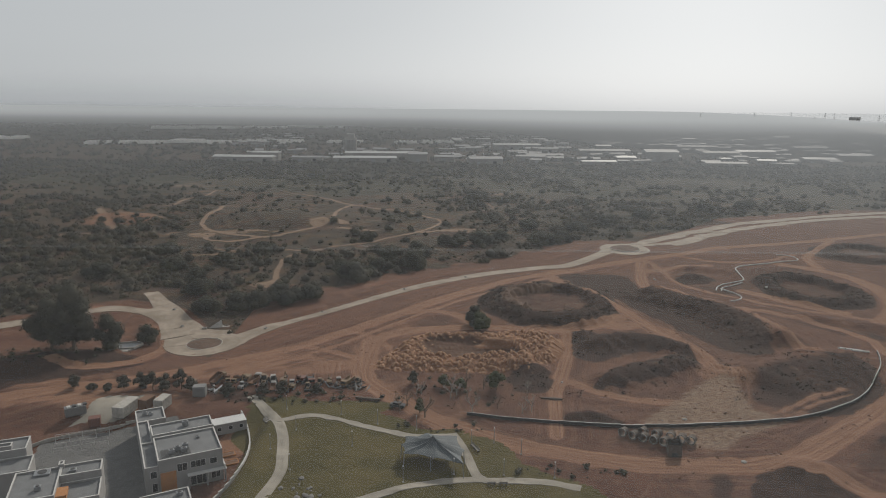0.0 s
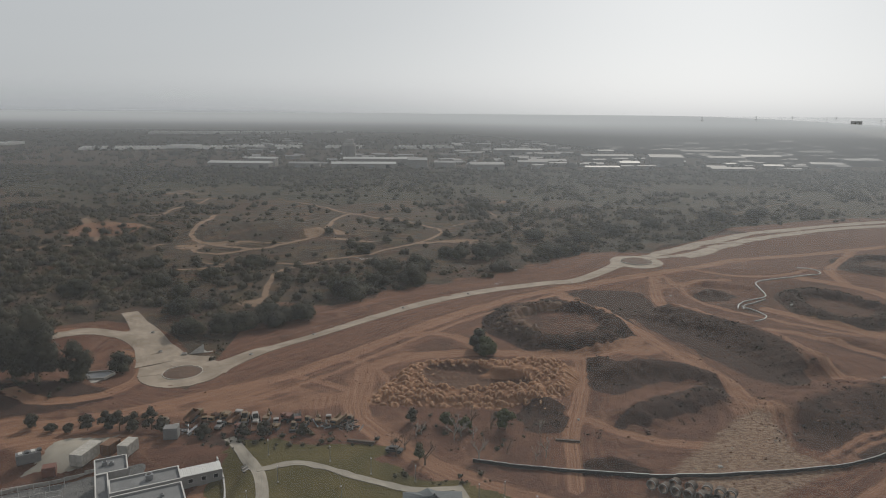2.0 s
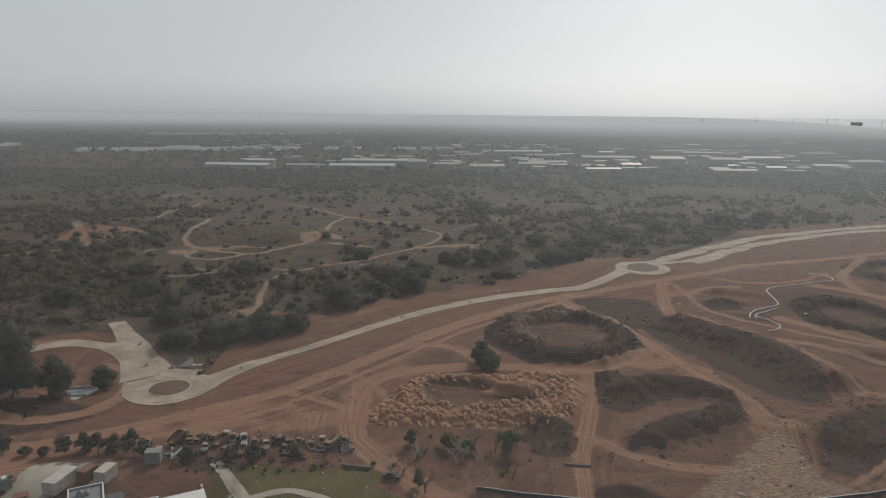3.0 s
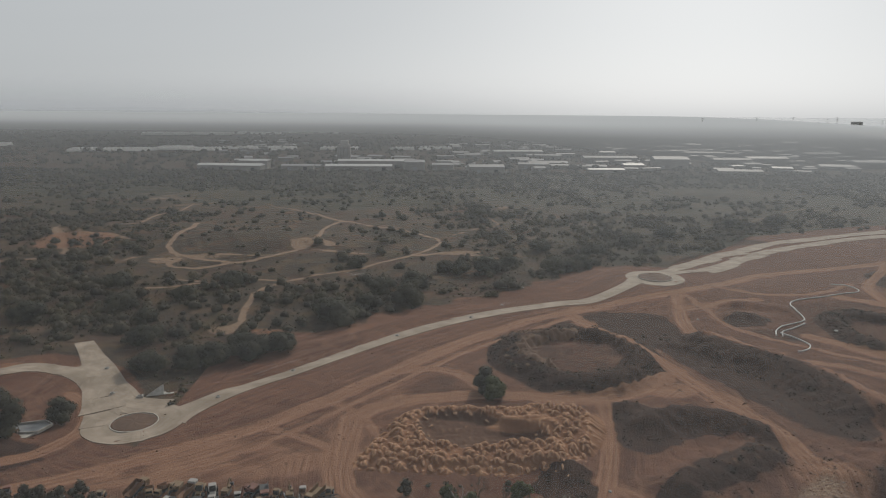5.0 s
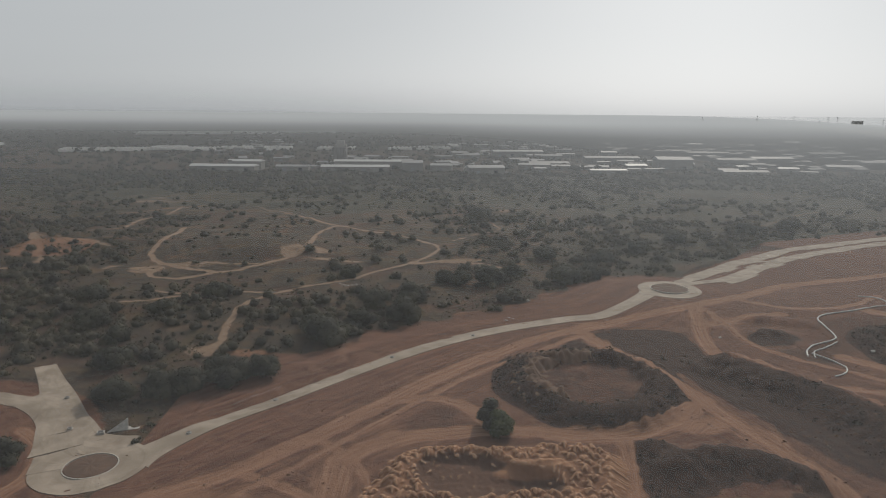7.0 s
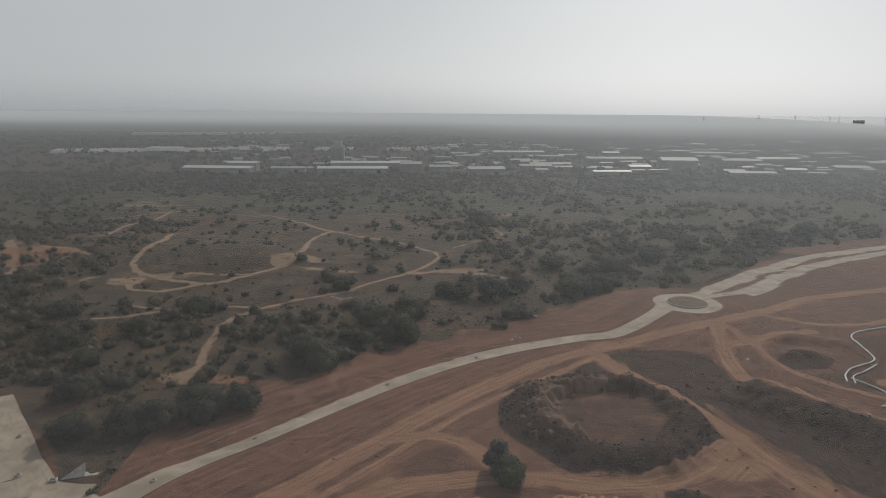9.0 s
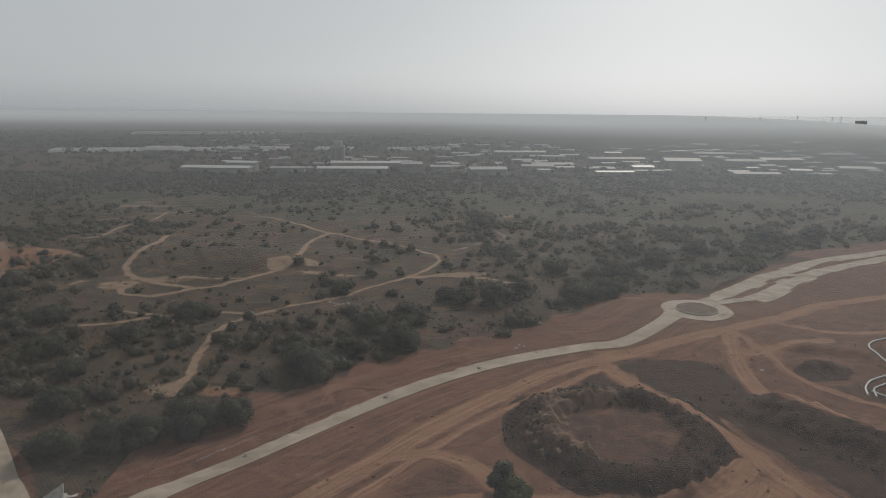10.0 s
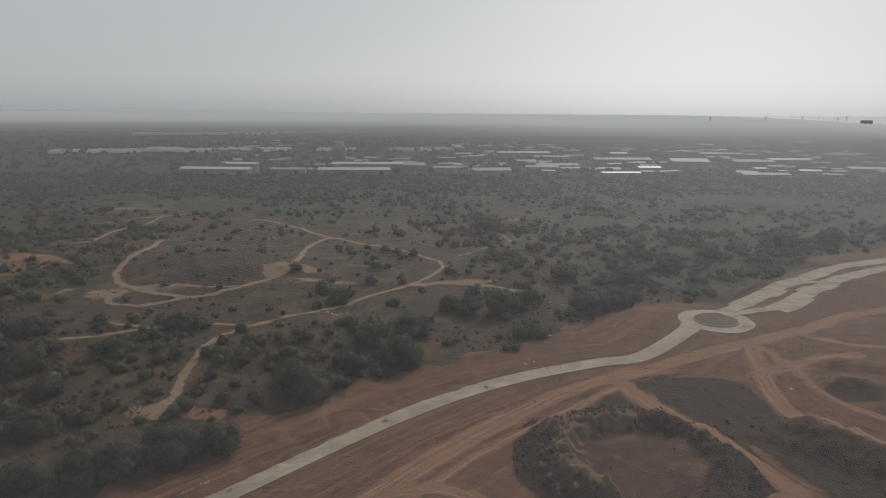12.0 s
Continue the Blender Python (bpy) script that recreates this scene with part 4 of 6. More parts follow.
def haze_material():
    """Haze imitated by a see-through sheet: thin over the site, denser over the far plain, lit by sun and sky."""
    k = Mat("painted_haze")
    k.t.nodes.remove(k.b)
    place = k.t.nodes.new("ShaderNodeNewGeometry").outputs["Position"]
    sep = k.t.nodes.new("ShaderNodeSeparateXYZ")
    k.link(place, sep.inputs[0])
    # opacity set by place to imitate haze as the camera sees it
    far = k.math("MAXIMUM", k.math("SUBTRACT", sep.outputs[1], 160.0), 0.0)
    # denser on the right to imitate brighter air towards the sun
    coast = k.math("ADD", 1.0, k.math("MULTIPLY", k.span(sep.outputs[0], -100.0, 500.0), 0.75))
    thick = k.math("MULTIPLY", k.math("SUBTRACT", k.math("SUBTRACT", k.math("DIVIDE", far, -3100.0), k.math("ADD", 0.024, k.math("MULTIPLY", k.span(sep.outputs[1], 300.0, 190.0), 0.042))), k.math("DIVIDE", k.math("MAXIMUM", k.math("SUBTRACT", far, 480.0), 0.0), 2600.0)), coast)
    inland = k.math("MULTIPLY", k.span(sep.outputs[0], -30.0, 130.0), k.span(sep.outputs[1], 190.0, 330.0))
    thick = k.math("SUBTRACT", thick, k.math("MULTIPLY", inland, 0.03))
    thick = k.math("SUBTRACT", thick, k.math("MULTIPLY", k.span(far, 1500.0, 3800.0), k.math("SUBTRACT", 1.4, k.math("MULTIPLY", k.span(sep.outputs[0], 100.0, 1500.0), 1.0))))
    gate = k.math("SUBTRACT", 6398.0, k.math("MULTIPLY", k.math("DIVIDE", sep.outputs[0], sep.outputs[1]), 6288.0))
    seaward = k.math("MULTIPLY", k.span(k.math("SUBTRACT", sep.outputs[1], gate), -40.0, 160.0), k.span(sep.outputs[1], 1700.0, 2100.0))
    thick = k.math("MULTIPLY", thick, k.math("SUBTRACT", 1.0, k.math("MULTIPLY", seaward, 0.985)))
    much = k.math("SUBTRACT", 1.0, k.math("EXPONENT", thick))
    clear = k.t.nodes.new("ShaderNodeBsdfTransparent")
    haze_tone = k.t.nodes.new("ShaderNodeBsdfDiffuse")
    # colour brightened on the sun's side to paint in scattered light
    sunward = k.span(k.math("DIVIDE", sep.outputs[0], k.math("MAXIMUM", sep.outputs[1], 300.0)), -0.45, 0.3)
    k.link(k.mix(sunward, (0.38, 0.4, 0.422), (0.43, 0.452, 0.475)), haze_tone.inputs[0])
    both = k.t.nodes.new("ShaderNodeMixShader")
    k.link(much, both.inputs[0])
    k.link(clear.outputs[0], both.inputs[1])
    k.link(haze_tone.outputs[0], both.inputs[2])
    k.link(both.outputs[0], k.t.nodes["Material Output"].inputs[0])
    return k.m


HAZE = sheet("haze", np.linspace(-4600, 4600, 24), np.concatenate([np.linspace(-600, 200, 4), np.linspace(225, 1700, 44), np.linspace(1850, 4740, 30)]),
             lambda x, y: 12.0 + sstep(330, 245, y) * 15 + sstep(650, 1080, y) * 35 + sstep(2300, 4600, y) * 28, haze_material(), "see-through grey sheet imitating haze over the land", "haze", "stuff")


def haze_screen():
    """Upright see-through sheet that imitates grey haze over the far inland hills; it fades upwards and towards the
    coast.
    """
    k = Mat("haze_screen")
    k.t.nodes.remove(k.b)
    sep = k.t.nodes.new("ShaderNodeSeparateXYZ")
    k.link(k.t.nodes.new("ShaderNodeNewGeometry").outputs["Position"], sep.inputs[0])
    # grey haze tone added to darken the sky low on the left
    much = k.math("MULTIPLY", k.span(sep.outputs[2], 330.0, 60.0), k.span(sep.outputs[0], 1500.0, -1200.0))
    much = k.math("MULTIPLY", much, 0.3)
    clear, haze_tone, both = k.t.nodes.new("ShaderNodeBsdfTransparent"), k.t.nodes.new("ShaderNodeBsdfDiffuse"), k.t.nodes.new("ShaderNodeMixShader")
    haze_tone.inputs[0].default_value = (0.8, 0.81, 0.82, 1)
    k.link(much, both.inputs[0])
    k.link(clear.outputs[0], both.inputs[1])
    k.link(haze_tone.outputs[0], both.inputs[2])
    k.link(both.outputs[0], k.t.nodes["Material Output"].inputs[0])
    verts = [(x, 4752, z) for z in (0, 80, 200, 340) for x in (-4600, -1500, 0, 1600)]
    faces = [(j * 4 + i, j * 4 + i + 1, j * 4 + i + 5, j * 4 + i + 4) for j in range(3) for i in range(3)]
    tagged(new("backdrop", mesh_of("backdrop", verts, faces, k.m)), "upright see-through sheet imitating grey haze over the far hills", "haze", kind="structure")


haze_screen()


# ---- foliage ----
def leaf_mesh(name, centres, radii, per, size, seed, material, low=-0.35, core=0.74):
    """Many small leaf clumps over a set of lobes."""
    rng = np.random.default_rng(seed)
    c, r = np.repeat(np.asarray(centres, float), per, 0), np.repeat(np.asarray(radii, float), per, 0)
    n = len(c)
    d = rng.normal(size=(n, 3))
    d /= np.linalg.norm(d, axis=1)[:, None]
    d[:, 2] = np.where(d[:, 2] < low, -d[:, 2], d[:, 2])
    p = c + r * d * rng.uniform(0.7, 1.08, (n, 1))
    up = d * 1.2 + rng.normal(size=(n, 3)) * 0.4
    up /= np.linalg.norm(up, axis=1)[:, None]
    a = np.cross(up, rng.normal(size=(n, 3)))
    a /= np.linalg.norm(a, axis=1)[:, None]
    b = np.cross(up, a)
    s = (np.asarray(size) if np.ndim(size) else np.full(len(centres), size))
    s = np.repeat(s, per)[:, None] * rng.uniform(0.6, 1.35, (n, 1))
    a, b = a * s * 0.5, b * s * 0.5 * rng.uniform(0.6, 1.0, (n, 1))
    v = np.stack([p - a - b * 0.6, p + a * 0.7 - b, p + a + b * 0.7, p - a * 0.6 + b], 1).reshape(-1, 3)
    quads = np.arange(len(v)).reshape(-1, 4)
    if core:
        # a rough twiggy dome inside each lobe, five rows of nine
        lift, turn = np.meshgrid((-0.5, 0.0, 0.5, 0.95, 1.35), np.arange(9) * math.tau / 9, indexing="ij")
        unit = np.stack([np.cos(lift) * np.cos(turn), np.cos(lift) * np.sin(turn), np.sin(lift)], -1).reshape(1, -1, 3)
        m = len(centres)
        lump = rng.uniform(0.8, 1.12, (m, 45, 1))
        dome = np.asarray(centres, float)[:, None] + np.asarray(radii, float)[:, None] * unit * lump * core
        row, col = np.meshgrid(np.arange(4) * 9, np.arange(9), indexing="ij")
        nxt = (col + 1) % 9
        f = np.stack([row + col, row + nxt, row + 9 + nxt, row + 9 + col], -1).reshape(1, -1, 4) + np.arange(m)[:, None, None] * 45 + len(v)
        v, quads = np.concatenate([v, dome.reshape(-1, 3)]), np.concatenate([quads, f.reshape(-1, 4)])
    n = len(quads)
    me = bpy.data.meshes.new(name)
    me.vertices.add(len(v))
    me.vertices.foreach_set("co", v.ravel())
    me.loops.add(quads.size)
    me.loops.foreach_set("vertex_index", quads.ravel().astype(np.int32))
    me.polygons.add(n)
    me.polygons.foreach_set("loop_start", (np.arange(n) * 4).astype(np.int32))
    me.update(calc_edges=True)
    me.materials.append(material)
    return me


def wood_mesh(bm, base, tip, r, rng, depth, spread=0.75):
    """A limb with smaller limbs on it."""
    base, tip = Vector(base), Vector(tip)
    rod(base, tip, r, r * 0.55, 6, bm)
    if depth == 0:
        return
    for _ in range(3 if depth > 1 else 2):
        k = rng.uniform(0.45, 0.95)
        start = base.lerp(tip, k)
        d = (tip - base).normalized() + Vector((rng.uniform(-1, 1), rng.uniform(-1, 1), rng.uniform(-0.2, 0.7))) * spread
        wood_mesh(bm, start, start + d.normalized() * (tip - base).length * rng.uniform(0.45, 0.7), r * 0.5, rng, depth - 1, spread)


def tree(x, y, h, r, seed, label, leaves=None, bark=None, group="", lobes=9, per=110, size=0.75, name="tree", stem=0.35):
    rng = random.Random(seed)
    t = thing(name, label, "tree", pose(x, y, flat(x, y) - 0.05, 0, 0, rng.uniform(0, 360)), group)
    bm = bmesh.new()
    wood_mesh(bm, (0, 0, 0), (rng.uniform(-0.3, 0.3), rng.uniform(-0.3, 0.3), h * (stem + 0.25)), max(0.12, h * 0.028), rng, 2, 0.9)
    part("trunk", bm, bark or BARK, t)
    cs, rs = [], []
    for i in range(lobes):
        a, k = rng.uniform(0, 2 * math.pi), math.sqrt(rng.uniform(0.02, 1)) * 0.68
        z = h * (stem + (1 - stem) * rng.uniform(0.12, 0.8) * (1 - 0.45 * k))
        q = r * rng.uniform(0.32, 0.52)
        cs.append((r * k * math.cos(a), r * k * math.sin(a), z))
        rs.append((q, q, q * rng.uniform(0.65, 0.95)))
    cs.append((0, 0, h * 0.78))
    rs.append((r * 0.5, r * 0.5, h * 0.22))
    me = leaf_mesh("crown", cs, rs, per, size, seed, leaves or LEAF_DARK, -0.6)
    crown = new("crown", me)
    crown.parent = t
    return t


def bare_tree(x, y, h, seed, label, bark, group):
    rng = random.Random(seed)
    t = thing("bare_tree", label, "tree", pose(x, y, flat(x, y) - 0.05, 0, 0, rng.uniform(0, 360)), group)
    part("trunk", rod((0, 0, 0), (0.1, 0.05, h * 0.45), h * 0.04, h * 0.026, 7), bark, t)
    for i in range(5):
        bm = bmesh.new()
        a = rng.uniform(0, 6.28)
        z = h * rng.uniform(0.25, 0.44)
        wood_mesh(bm, (0.05, 0.03, z), (math.cos(a) * h * 0.32, math.sin(a) * h * 0.32, z + h * rng.uniform(0.3, 0.55)), h * 0.02, rng, 2, 0.8)
        part("limb", bm, bark, t)
    return t


def scatter(n, x0, x1, y0, y1, seed, keep):
    rng = np.random.default_rng(seed)
    x, y = rng.uniform(x0, x1, n), rng.uniform(y0, y1, n)
    ok = keep(x, y, rng)
    return x[ok], y[ok], rng


def bush_field(name, n, area, seed, keep, rlo, rhi, lobes, per, material, label, low=-0.25, flatness=0.75, leaf=0.62, power=2.2, core=0.76):
    x, y, rng = scatter(n, *area, seed, keep)
    r = rlo + (rhi - rlo) * rng.uniform(0, 1, len(x)) ** power
    z = height(x, y)
    cs, rs = [], []
    for j in range(lobes):
        k = 0.0 if j == 0 else 0.75
        a = rng.uniform(0, 2 * math.pi, len(x))
        q = r * (1.0 if j == 0 else 0.62) * rng.uniform(0.8, 1.15, len(x))
        cs.append(np.stack([x + k * r * np.cos(a), y + k * r * np.sin(a), z + q * flatness * 0.55], 1))
        rs.append(np.stack([q, q, q * flatness], 1))
    cs, rs = np.concatenate(cs), np.concatenate(rs)
    me = leaf_mesh(name, cs, rs, per, rs[:, 0] * leaf, seed, material, low, core)
    return tagged(new(name, me), label, "bushes", kind="stuff")


def off_paths(x, y, gap=1.8):
    ok = np.ones(x.shape, bool)
    for line, w in PATHS:
        ok &= np.abs(along(x, y, line, 40)[0]) > w + gap
    for line in (WEST_ROAD, STUB_ROAD, EAST_UPPER, EAST_LOWER):
        ok &= np.abs(along(x, y, line, 40)[0]) > 9
    return ok


def in_scrub(x, y, rng):
    d = waves(x, y, 60, 61, 3) + 0.55 * waves(x, y, 17, 62, 2)
    left = sstep(-60, -150, x) * sstep(440, 380, y)
    p = np.clip(0.48 + 0.55 * d + 0.45 * left, 0.04, 1) * wildness(x, y)
    p = p * (1 - 0.9 * np.exp(-(((x + 100) / 45) ** 2 + ((y - 465) / 30) ** 2)))
    p = p * (1 - 0.8 * (sstep(-175, -160, x) * sstep(25, 10, x) * sstep(372, 385, y)))
    return (rng.uniform(0, 1, x.shape) < p) & off_paths(x, y)


def in_woods(x, y, rng):
    d = waves(x, y, 120, 71, 3)
    p = np.clip(0.3 + 0.6 * d + 0.75 * sstep(735, 790, y + 20 * d), 0.05, 1) * (1 - 0.5 * sstep(-190, -160, x) * sstep(30, 10, x) * sstep(640, 600, y))
    p = p * (1 - sstep(1.2, 0.8, np.hypot((x - 300) / 90, (y - 770) / 40))) * (1 - 0.8 * sstep(1.2, 0.7, np.hypot((x + 270) / 120, (y - 738) / 32)))
    return (rng.uniform(0, 1, x.shape) < p) & off_paths(x, y, 7.0)


def in_farland(x, y, rng):
    return rng.uniform(0, 1, x.shape) < np.clip(0.3 + 0.8 * waves(x, y, 420, 81, 3), 0.03, 1)


bush_field("scrub_bushes", 18000, (-340, 330, 236, 600), 5, in_scrub, 0.5, 3.3, 2, 44, LEAF_MID, "dense grey-green scrub bushes on dry ground", leaf=0.27, flatness=0.85)
bush_field("scrub_herbs", 52000, (-300, 300, 236, 520), 6, in_scrub, 0.3, 0.9, 1, 5, LEAF_MID, "low dry herbs between the scrub bushes", leaf=0.8, core=0)
bush_field("far_bushes", 17000, (-760, 800, 560, 1010), 7, in_woods, 1.1, 4.2, 1, 8, LEAF_FAR, "grey-green woodland and scrub of the middle distance", leaf=0.45)
bush_field("far_woods", 9000, (-2300, 2400, 1010, 3300), 8, in_farland, 4, 12, 1, 6, LEAF_FAR, "far tree belts between the fields", leaf=0.5, flatness=0.6)


def in_plain(x, y, rng):
    return rng.uniform(0, 1, x.shape) < np.clip(0.42 + 0.7 * waves(x, y, 170, 84, 3), 0.04, 1)


bush_field("plain_trees", 6500, (-900, 1250, 1000, 2000), 13, in_plain, 2.0, 6.5, 1, 6, LEAF_FAR, "trees and hedges between the sheds of the plain", leaf=0.5, flatness=0.8)


def on_rims(x, y, rng):
    p = np.zeros(x.shape)
    for b in BOWLS[:2]:
        d, ang = bowl_ring(x, y, b)
        p = np.maximum(p, 1.0 * sstep(b[6] + 0.5, b[6] - 3, d) * sstep(-5, -1, d))
    for k in (0, 1, 2, 3, 4):
        line, h, steep, gentle = BANKS[k]
        d, s = along(x, y, line, 30)
        p = np.maximum(p, 0.3 * (d < 1) * (d > -steep))
    p = np.maximum(p, 0.6 * sstep(1.1, 0.7, np.hypot((x - 28) / 8, (y - 192) / 8)))
    for line, w in TRACKS:
        p = p * (np.abs(along(x, y, line, 30)[0]) > w + 0.5)
    return rng.uniform(0, 1, x.shape) < p


bush_field("rim_weeds", 16000, (14, 205, 178, 345), 9, on_rims, 0.3, 1.1, 1, 14, LEAF_RIM, "dark weeds on the rims of the earth bowls", leaf=0.42, flatness=0.4, core=0)


# large shrubs and trees that stand out of the scrub: place, height, crown radius
for k, (x, y, h, r) in enumerate((
        (-38, 312, 7.5, 8), (-28, 327, 6.5, 6), (-12, 338, 8.5, 7), (-25, 357, 7, 6), (-11, 364, 8, 6.5), (-45, 322, 5.5, 5), (-64, 276, 7.5, 7), (-53, 279, 5.5, 4.5), (-80, 268, 6, 5.5), (-92, 264, 5, 5),
        (-72, 270, 6, 5), (61, 394, 7, 7.5), (25, 390, 7.5, 7), (12, 392, 6, 5), (38, 400, 5, 5), (-43, 412, 5, 5), (75, 402, 6, 6), (-102, 286, 5.5, 5), (4, 396, 5.5, 4.5), (33, 598, 9, 10),
        (90, 440, 6, 7), (120, 470, 7, 7), (60, 450, 5, 6), (-110, 345, 5, 5), (-130, 330, 5.5, 6), (-145, 360, 5, 6), (-160, 315, 6, 6), (-112, 310, 5, 5), (-95, 372, 5, 6), (150, 500, 6, 7), (215, 545, 7, 8), (250, 555, 7, 7))):
    tree(x, y, h * 1.15, r * 1.2, 100 + k, "dark evergreen shrub tree standing in the scrub", group="scrub trees", lobes=18, per=190, size=0.55, stem=0.04)
tree(-118, 213, 24, 8.5, 301, "tall dark eucalyptus tree beside the dirt track", lobes=34, per=260, size=0.6, stem=0.1)
tree(-127, 216, 19, 8, 302, "dark eucalyptus tree beside the dirt track", lobes=26, per=220, size=0.6, stem=0.06)
tree(-109, 217, 13, 5.5, 303, "dark eucalyptus tree beside the dirt track", lobes=20, per=180, size=0.55, stem=0.06)
tree(-101, 228, 6.5, 5, 304, "round dark bush beside the concrete basin", lobes=10, per=150, size=0.5, stem=0.1)
tree(16.3, 240, 6.2, 4.4, 305, "lone green tree on bare earth", LEAF_GREEN, lobes=16, per=170, size=0.6, stem=0.05)
tree(14.8, 244, 7.8, 4.4, 306, "lone dark tree on bare earth", lobes=16, per=170, size=0.6, stem=0.05)
for k, (x, y, h, r) in enumerate(((-103, 184, 4, 2), (-88, 183, 4.5, 2.2), (-84, 184, 5, 2.5), (-80, 183, 6, 2.2), (-76.5, 184, 5, 2.4), (-72, 183.5, 6.5, 2.3), (-92, 182, 2.5, 1.8), (-97, 182.5, 2.2, 1.6), (-69, 182, 4.5, 2.4), (-57.5, 180.5, 3.5, 2.4), (-48, 180.5, 3.2, 2.2), (-42, 180.5, 4, 2.3), (-33, 181, 3, 2))):
    tree(x, y, h, r, 330 + k, "small grey-green tree beside the machine yard", LEAF_MID, group="yard trees", lobes=7, per=60, size=0.5, stem=0.15)
rng = random.Random(12)
for k in range(22):
    x, y = rng.uniform(-9, 30), rng.uniform(168, 197)
    if abs(x - 28) < 9 and y > 184:
        continue
    if k % 5 == 1:
        tree(x, y, rng.uniform(3.5, 5.5), rng.uniform(1.6, 2.6), 360 + k, "small thin-leaved tree in a cleared grove", LEAF_GREEN if k % 2 else LEAF_MID, group="grove trees", lobes=6, per=50, size=0.5, stem=0.2)
    else:
        bare_tree(x, y, rng.uniform(3, 4.8), 380 + k, "leafless pale tree in a cleared grove", PALEBARK if k % 3 else BARK, "bare grove trees")
tree(18, 184, 6, 3, 399, "green tree in a cleared grove", LEAF_GREEN, lobes=10, per=90, size=0.5, stem=0.15)
bare_tree(-2, 166, 5.5, 401, "leafless grey tree beside the dirt road", BARK, "bare grove trees")
bare_tree(-9, 170, 4.0, 402, "leafless grey tree beside the dirt road", BARK, "bare grove trees")


def weed_bank(x, y, rng):
    a = sstep(1.1, 0.7, np.hypot((x + 34) / 30, (y - 177) / 4.5)) + sstep(1.1, 0.7, np.hypot((x - 2) / 14, (y - 160) / 3.5)) + sstep(1.1, 0.8, np.hypot((x + 54) / 7, (y - 177) / 4))
    a = a + sstep(1.1, 0.8, np.hypot((x - 30) / 16, (y - 139) / 3.0)) + 0.5 * sstep(1.1, 0.8, np.hypot((x - 8) / 18, (y - 182) / 14)) + 0.7 * sstep(1.1, 0.8, np.hypot((x + 128) / 26, (y - 208) / 10))
    return rng.uniform(0, 1, x.shape) < a * 0.5


bush_field("verge_weeds", 5200, (-150, 50, 134, 224), 10, weed_bank, 0.3, 1.1, 1, 12, LEAF_DARK, "dark weeds and low bushes on the verge", leaf=0.5, core=0.6)


# ---- the park: paths, lawn furniture, canopy ----
for name, pts, w, lift in (("path_curved", [(-51, 179), (-41, 165), (-37, 156), (-34.5, 145), (-33.5, 136), (-36, 122)], 2.7, 0.10), ("path_upper", [(-40, 163), (-32, 166.5), (-25, 164.5), (-15, 159.5), (-5, 155.5), (5, 156)], 2.0, 0.12),
                          ("path_east", [(5, 157), (8, 147), (10.5, 136), (17, 135), (25, 134.5), (32, 132)], 2.2, 0.10), ("path_south", [(12, 135.5), (4, 134.6), (-4, 132.5), (-12, 128.5), (-24, 122)], 2.2, 0.12)):
    strip(name, spline(pts, 1.5), w, PATHWAY, lift, "pale concrete footpath through the lawn", "path", 0.25)


def canopy():
    t = thing("shade_canopy", "grey-blue pointed fabric canopy over a lawn corner", "canopy", pose(0.3, 143, flat(0.3, 143)))
    corners = [(-6.6, 5.6), (-1.5, 7.2), (5.6, 6.2), (7.2, -1.0), (6.8, -7.2), (-0.5, -4.2), (-6.6, -2.6), (-7.4, 1.5)]
    bm = bmesh.new()
    rings = []
    for k, z in ((0.04, 5.5), (0.12, 5.05), (0.3, 4.6), (0.55, 4.2), (0.8, 3.85), (1.0, 3.5)):
        row = []
        for i in range(32):
            a, b = corners[i // 4], corners[(i // 4 + 1) % 8]
            f = (i % 4) / 4
            sag = 1 - 0.10 * math.sin(math.pi * f) * k
            row.append(bm.verts.new((((a[0] * (1 - f) + b[0] * f) * k * sag), ((a[1] * (1 - f) + b[1] * f) * k * sag + 1.2 * (1 - k)), z - 0.35 * math.sin(math.pi * f) * (1 - abs(2 * k - 1)) + 0.12 * math.sin(i * 2.1))))
        rings.append(row)
    bm.faces.new(rings[0])
    for p, q in zip(rings, rings[1:]):
        for i in range(32):
            bm.faces.new((p[i], q[i], q[(i + 1) % 32], p[(i + 1) % 32]))
    bmesh.ops.recalc_face_normals(bm, faces=bm.faces)
    bmesh.ops.solidify(bm, geom=bm.faces[:], thickness=0.05)
    part("fabric_roof", bm, CANOPY, t)
    part("mast", rod((0, 1.2, 0), (0, 1.2, 5.6), 0.14, 0.1), STEEL, t)
    part("finial", rod((0, 1.2, 5.5), (0, 1.2, 6.0), 0.3, 0.05), DARKSTEEL, t)
    for x, y in corners[::1]:
        part("post", rod((x, y, 0), (x * 0.97, y * 0.97, 3.6), 0.09), STEEL, t)


canopy()


def lamp_post(x, y, h=3.8):
    t = thing("park_lamp", "slim grey park lamp post with a pale head", "street lamp", pose(x, y, flat(x, y)), "park lamps")
    part("pole", rod((0, 0, 0), (0, 0, h), 0.07, 0.05), STEEL, t)
    part("base_plate", box(-0.2, 0.2, -0.2, 0.2, 0, 0.25, 0.03), CONCRETE, t)
    part("lamp_head", rod((0, 0, h), (0, 0, h + 0.2), 0.18, 0.1, 10), CAPPING, t, "pale round head")


for x, y in ((-31.5, 139), (-38, 148), (-34, 158), (-39, 170), (-24, 167), (-14, 161.5), (-4, 158.5), (9.5, 151), (5, 137), (-6, 134), (16, 137), (27, 136), (15, 152), (21, 147), (-46, 139), (-19, 150)):
    lamp_post(x, y)


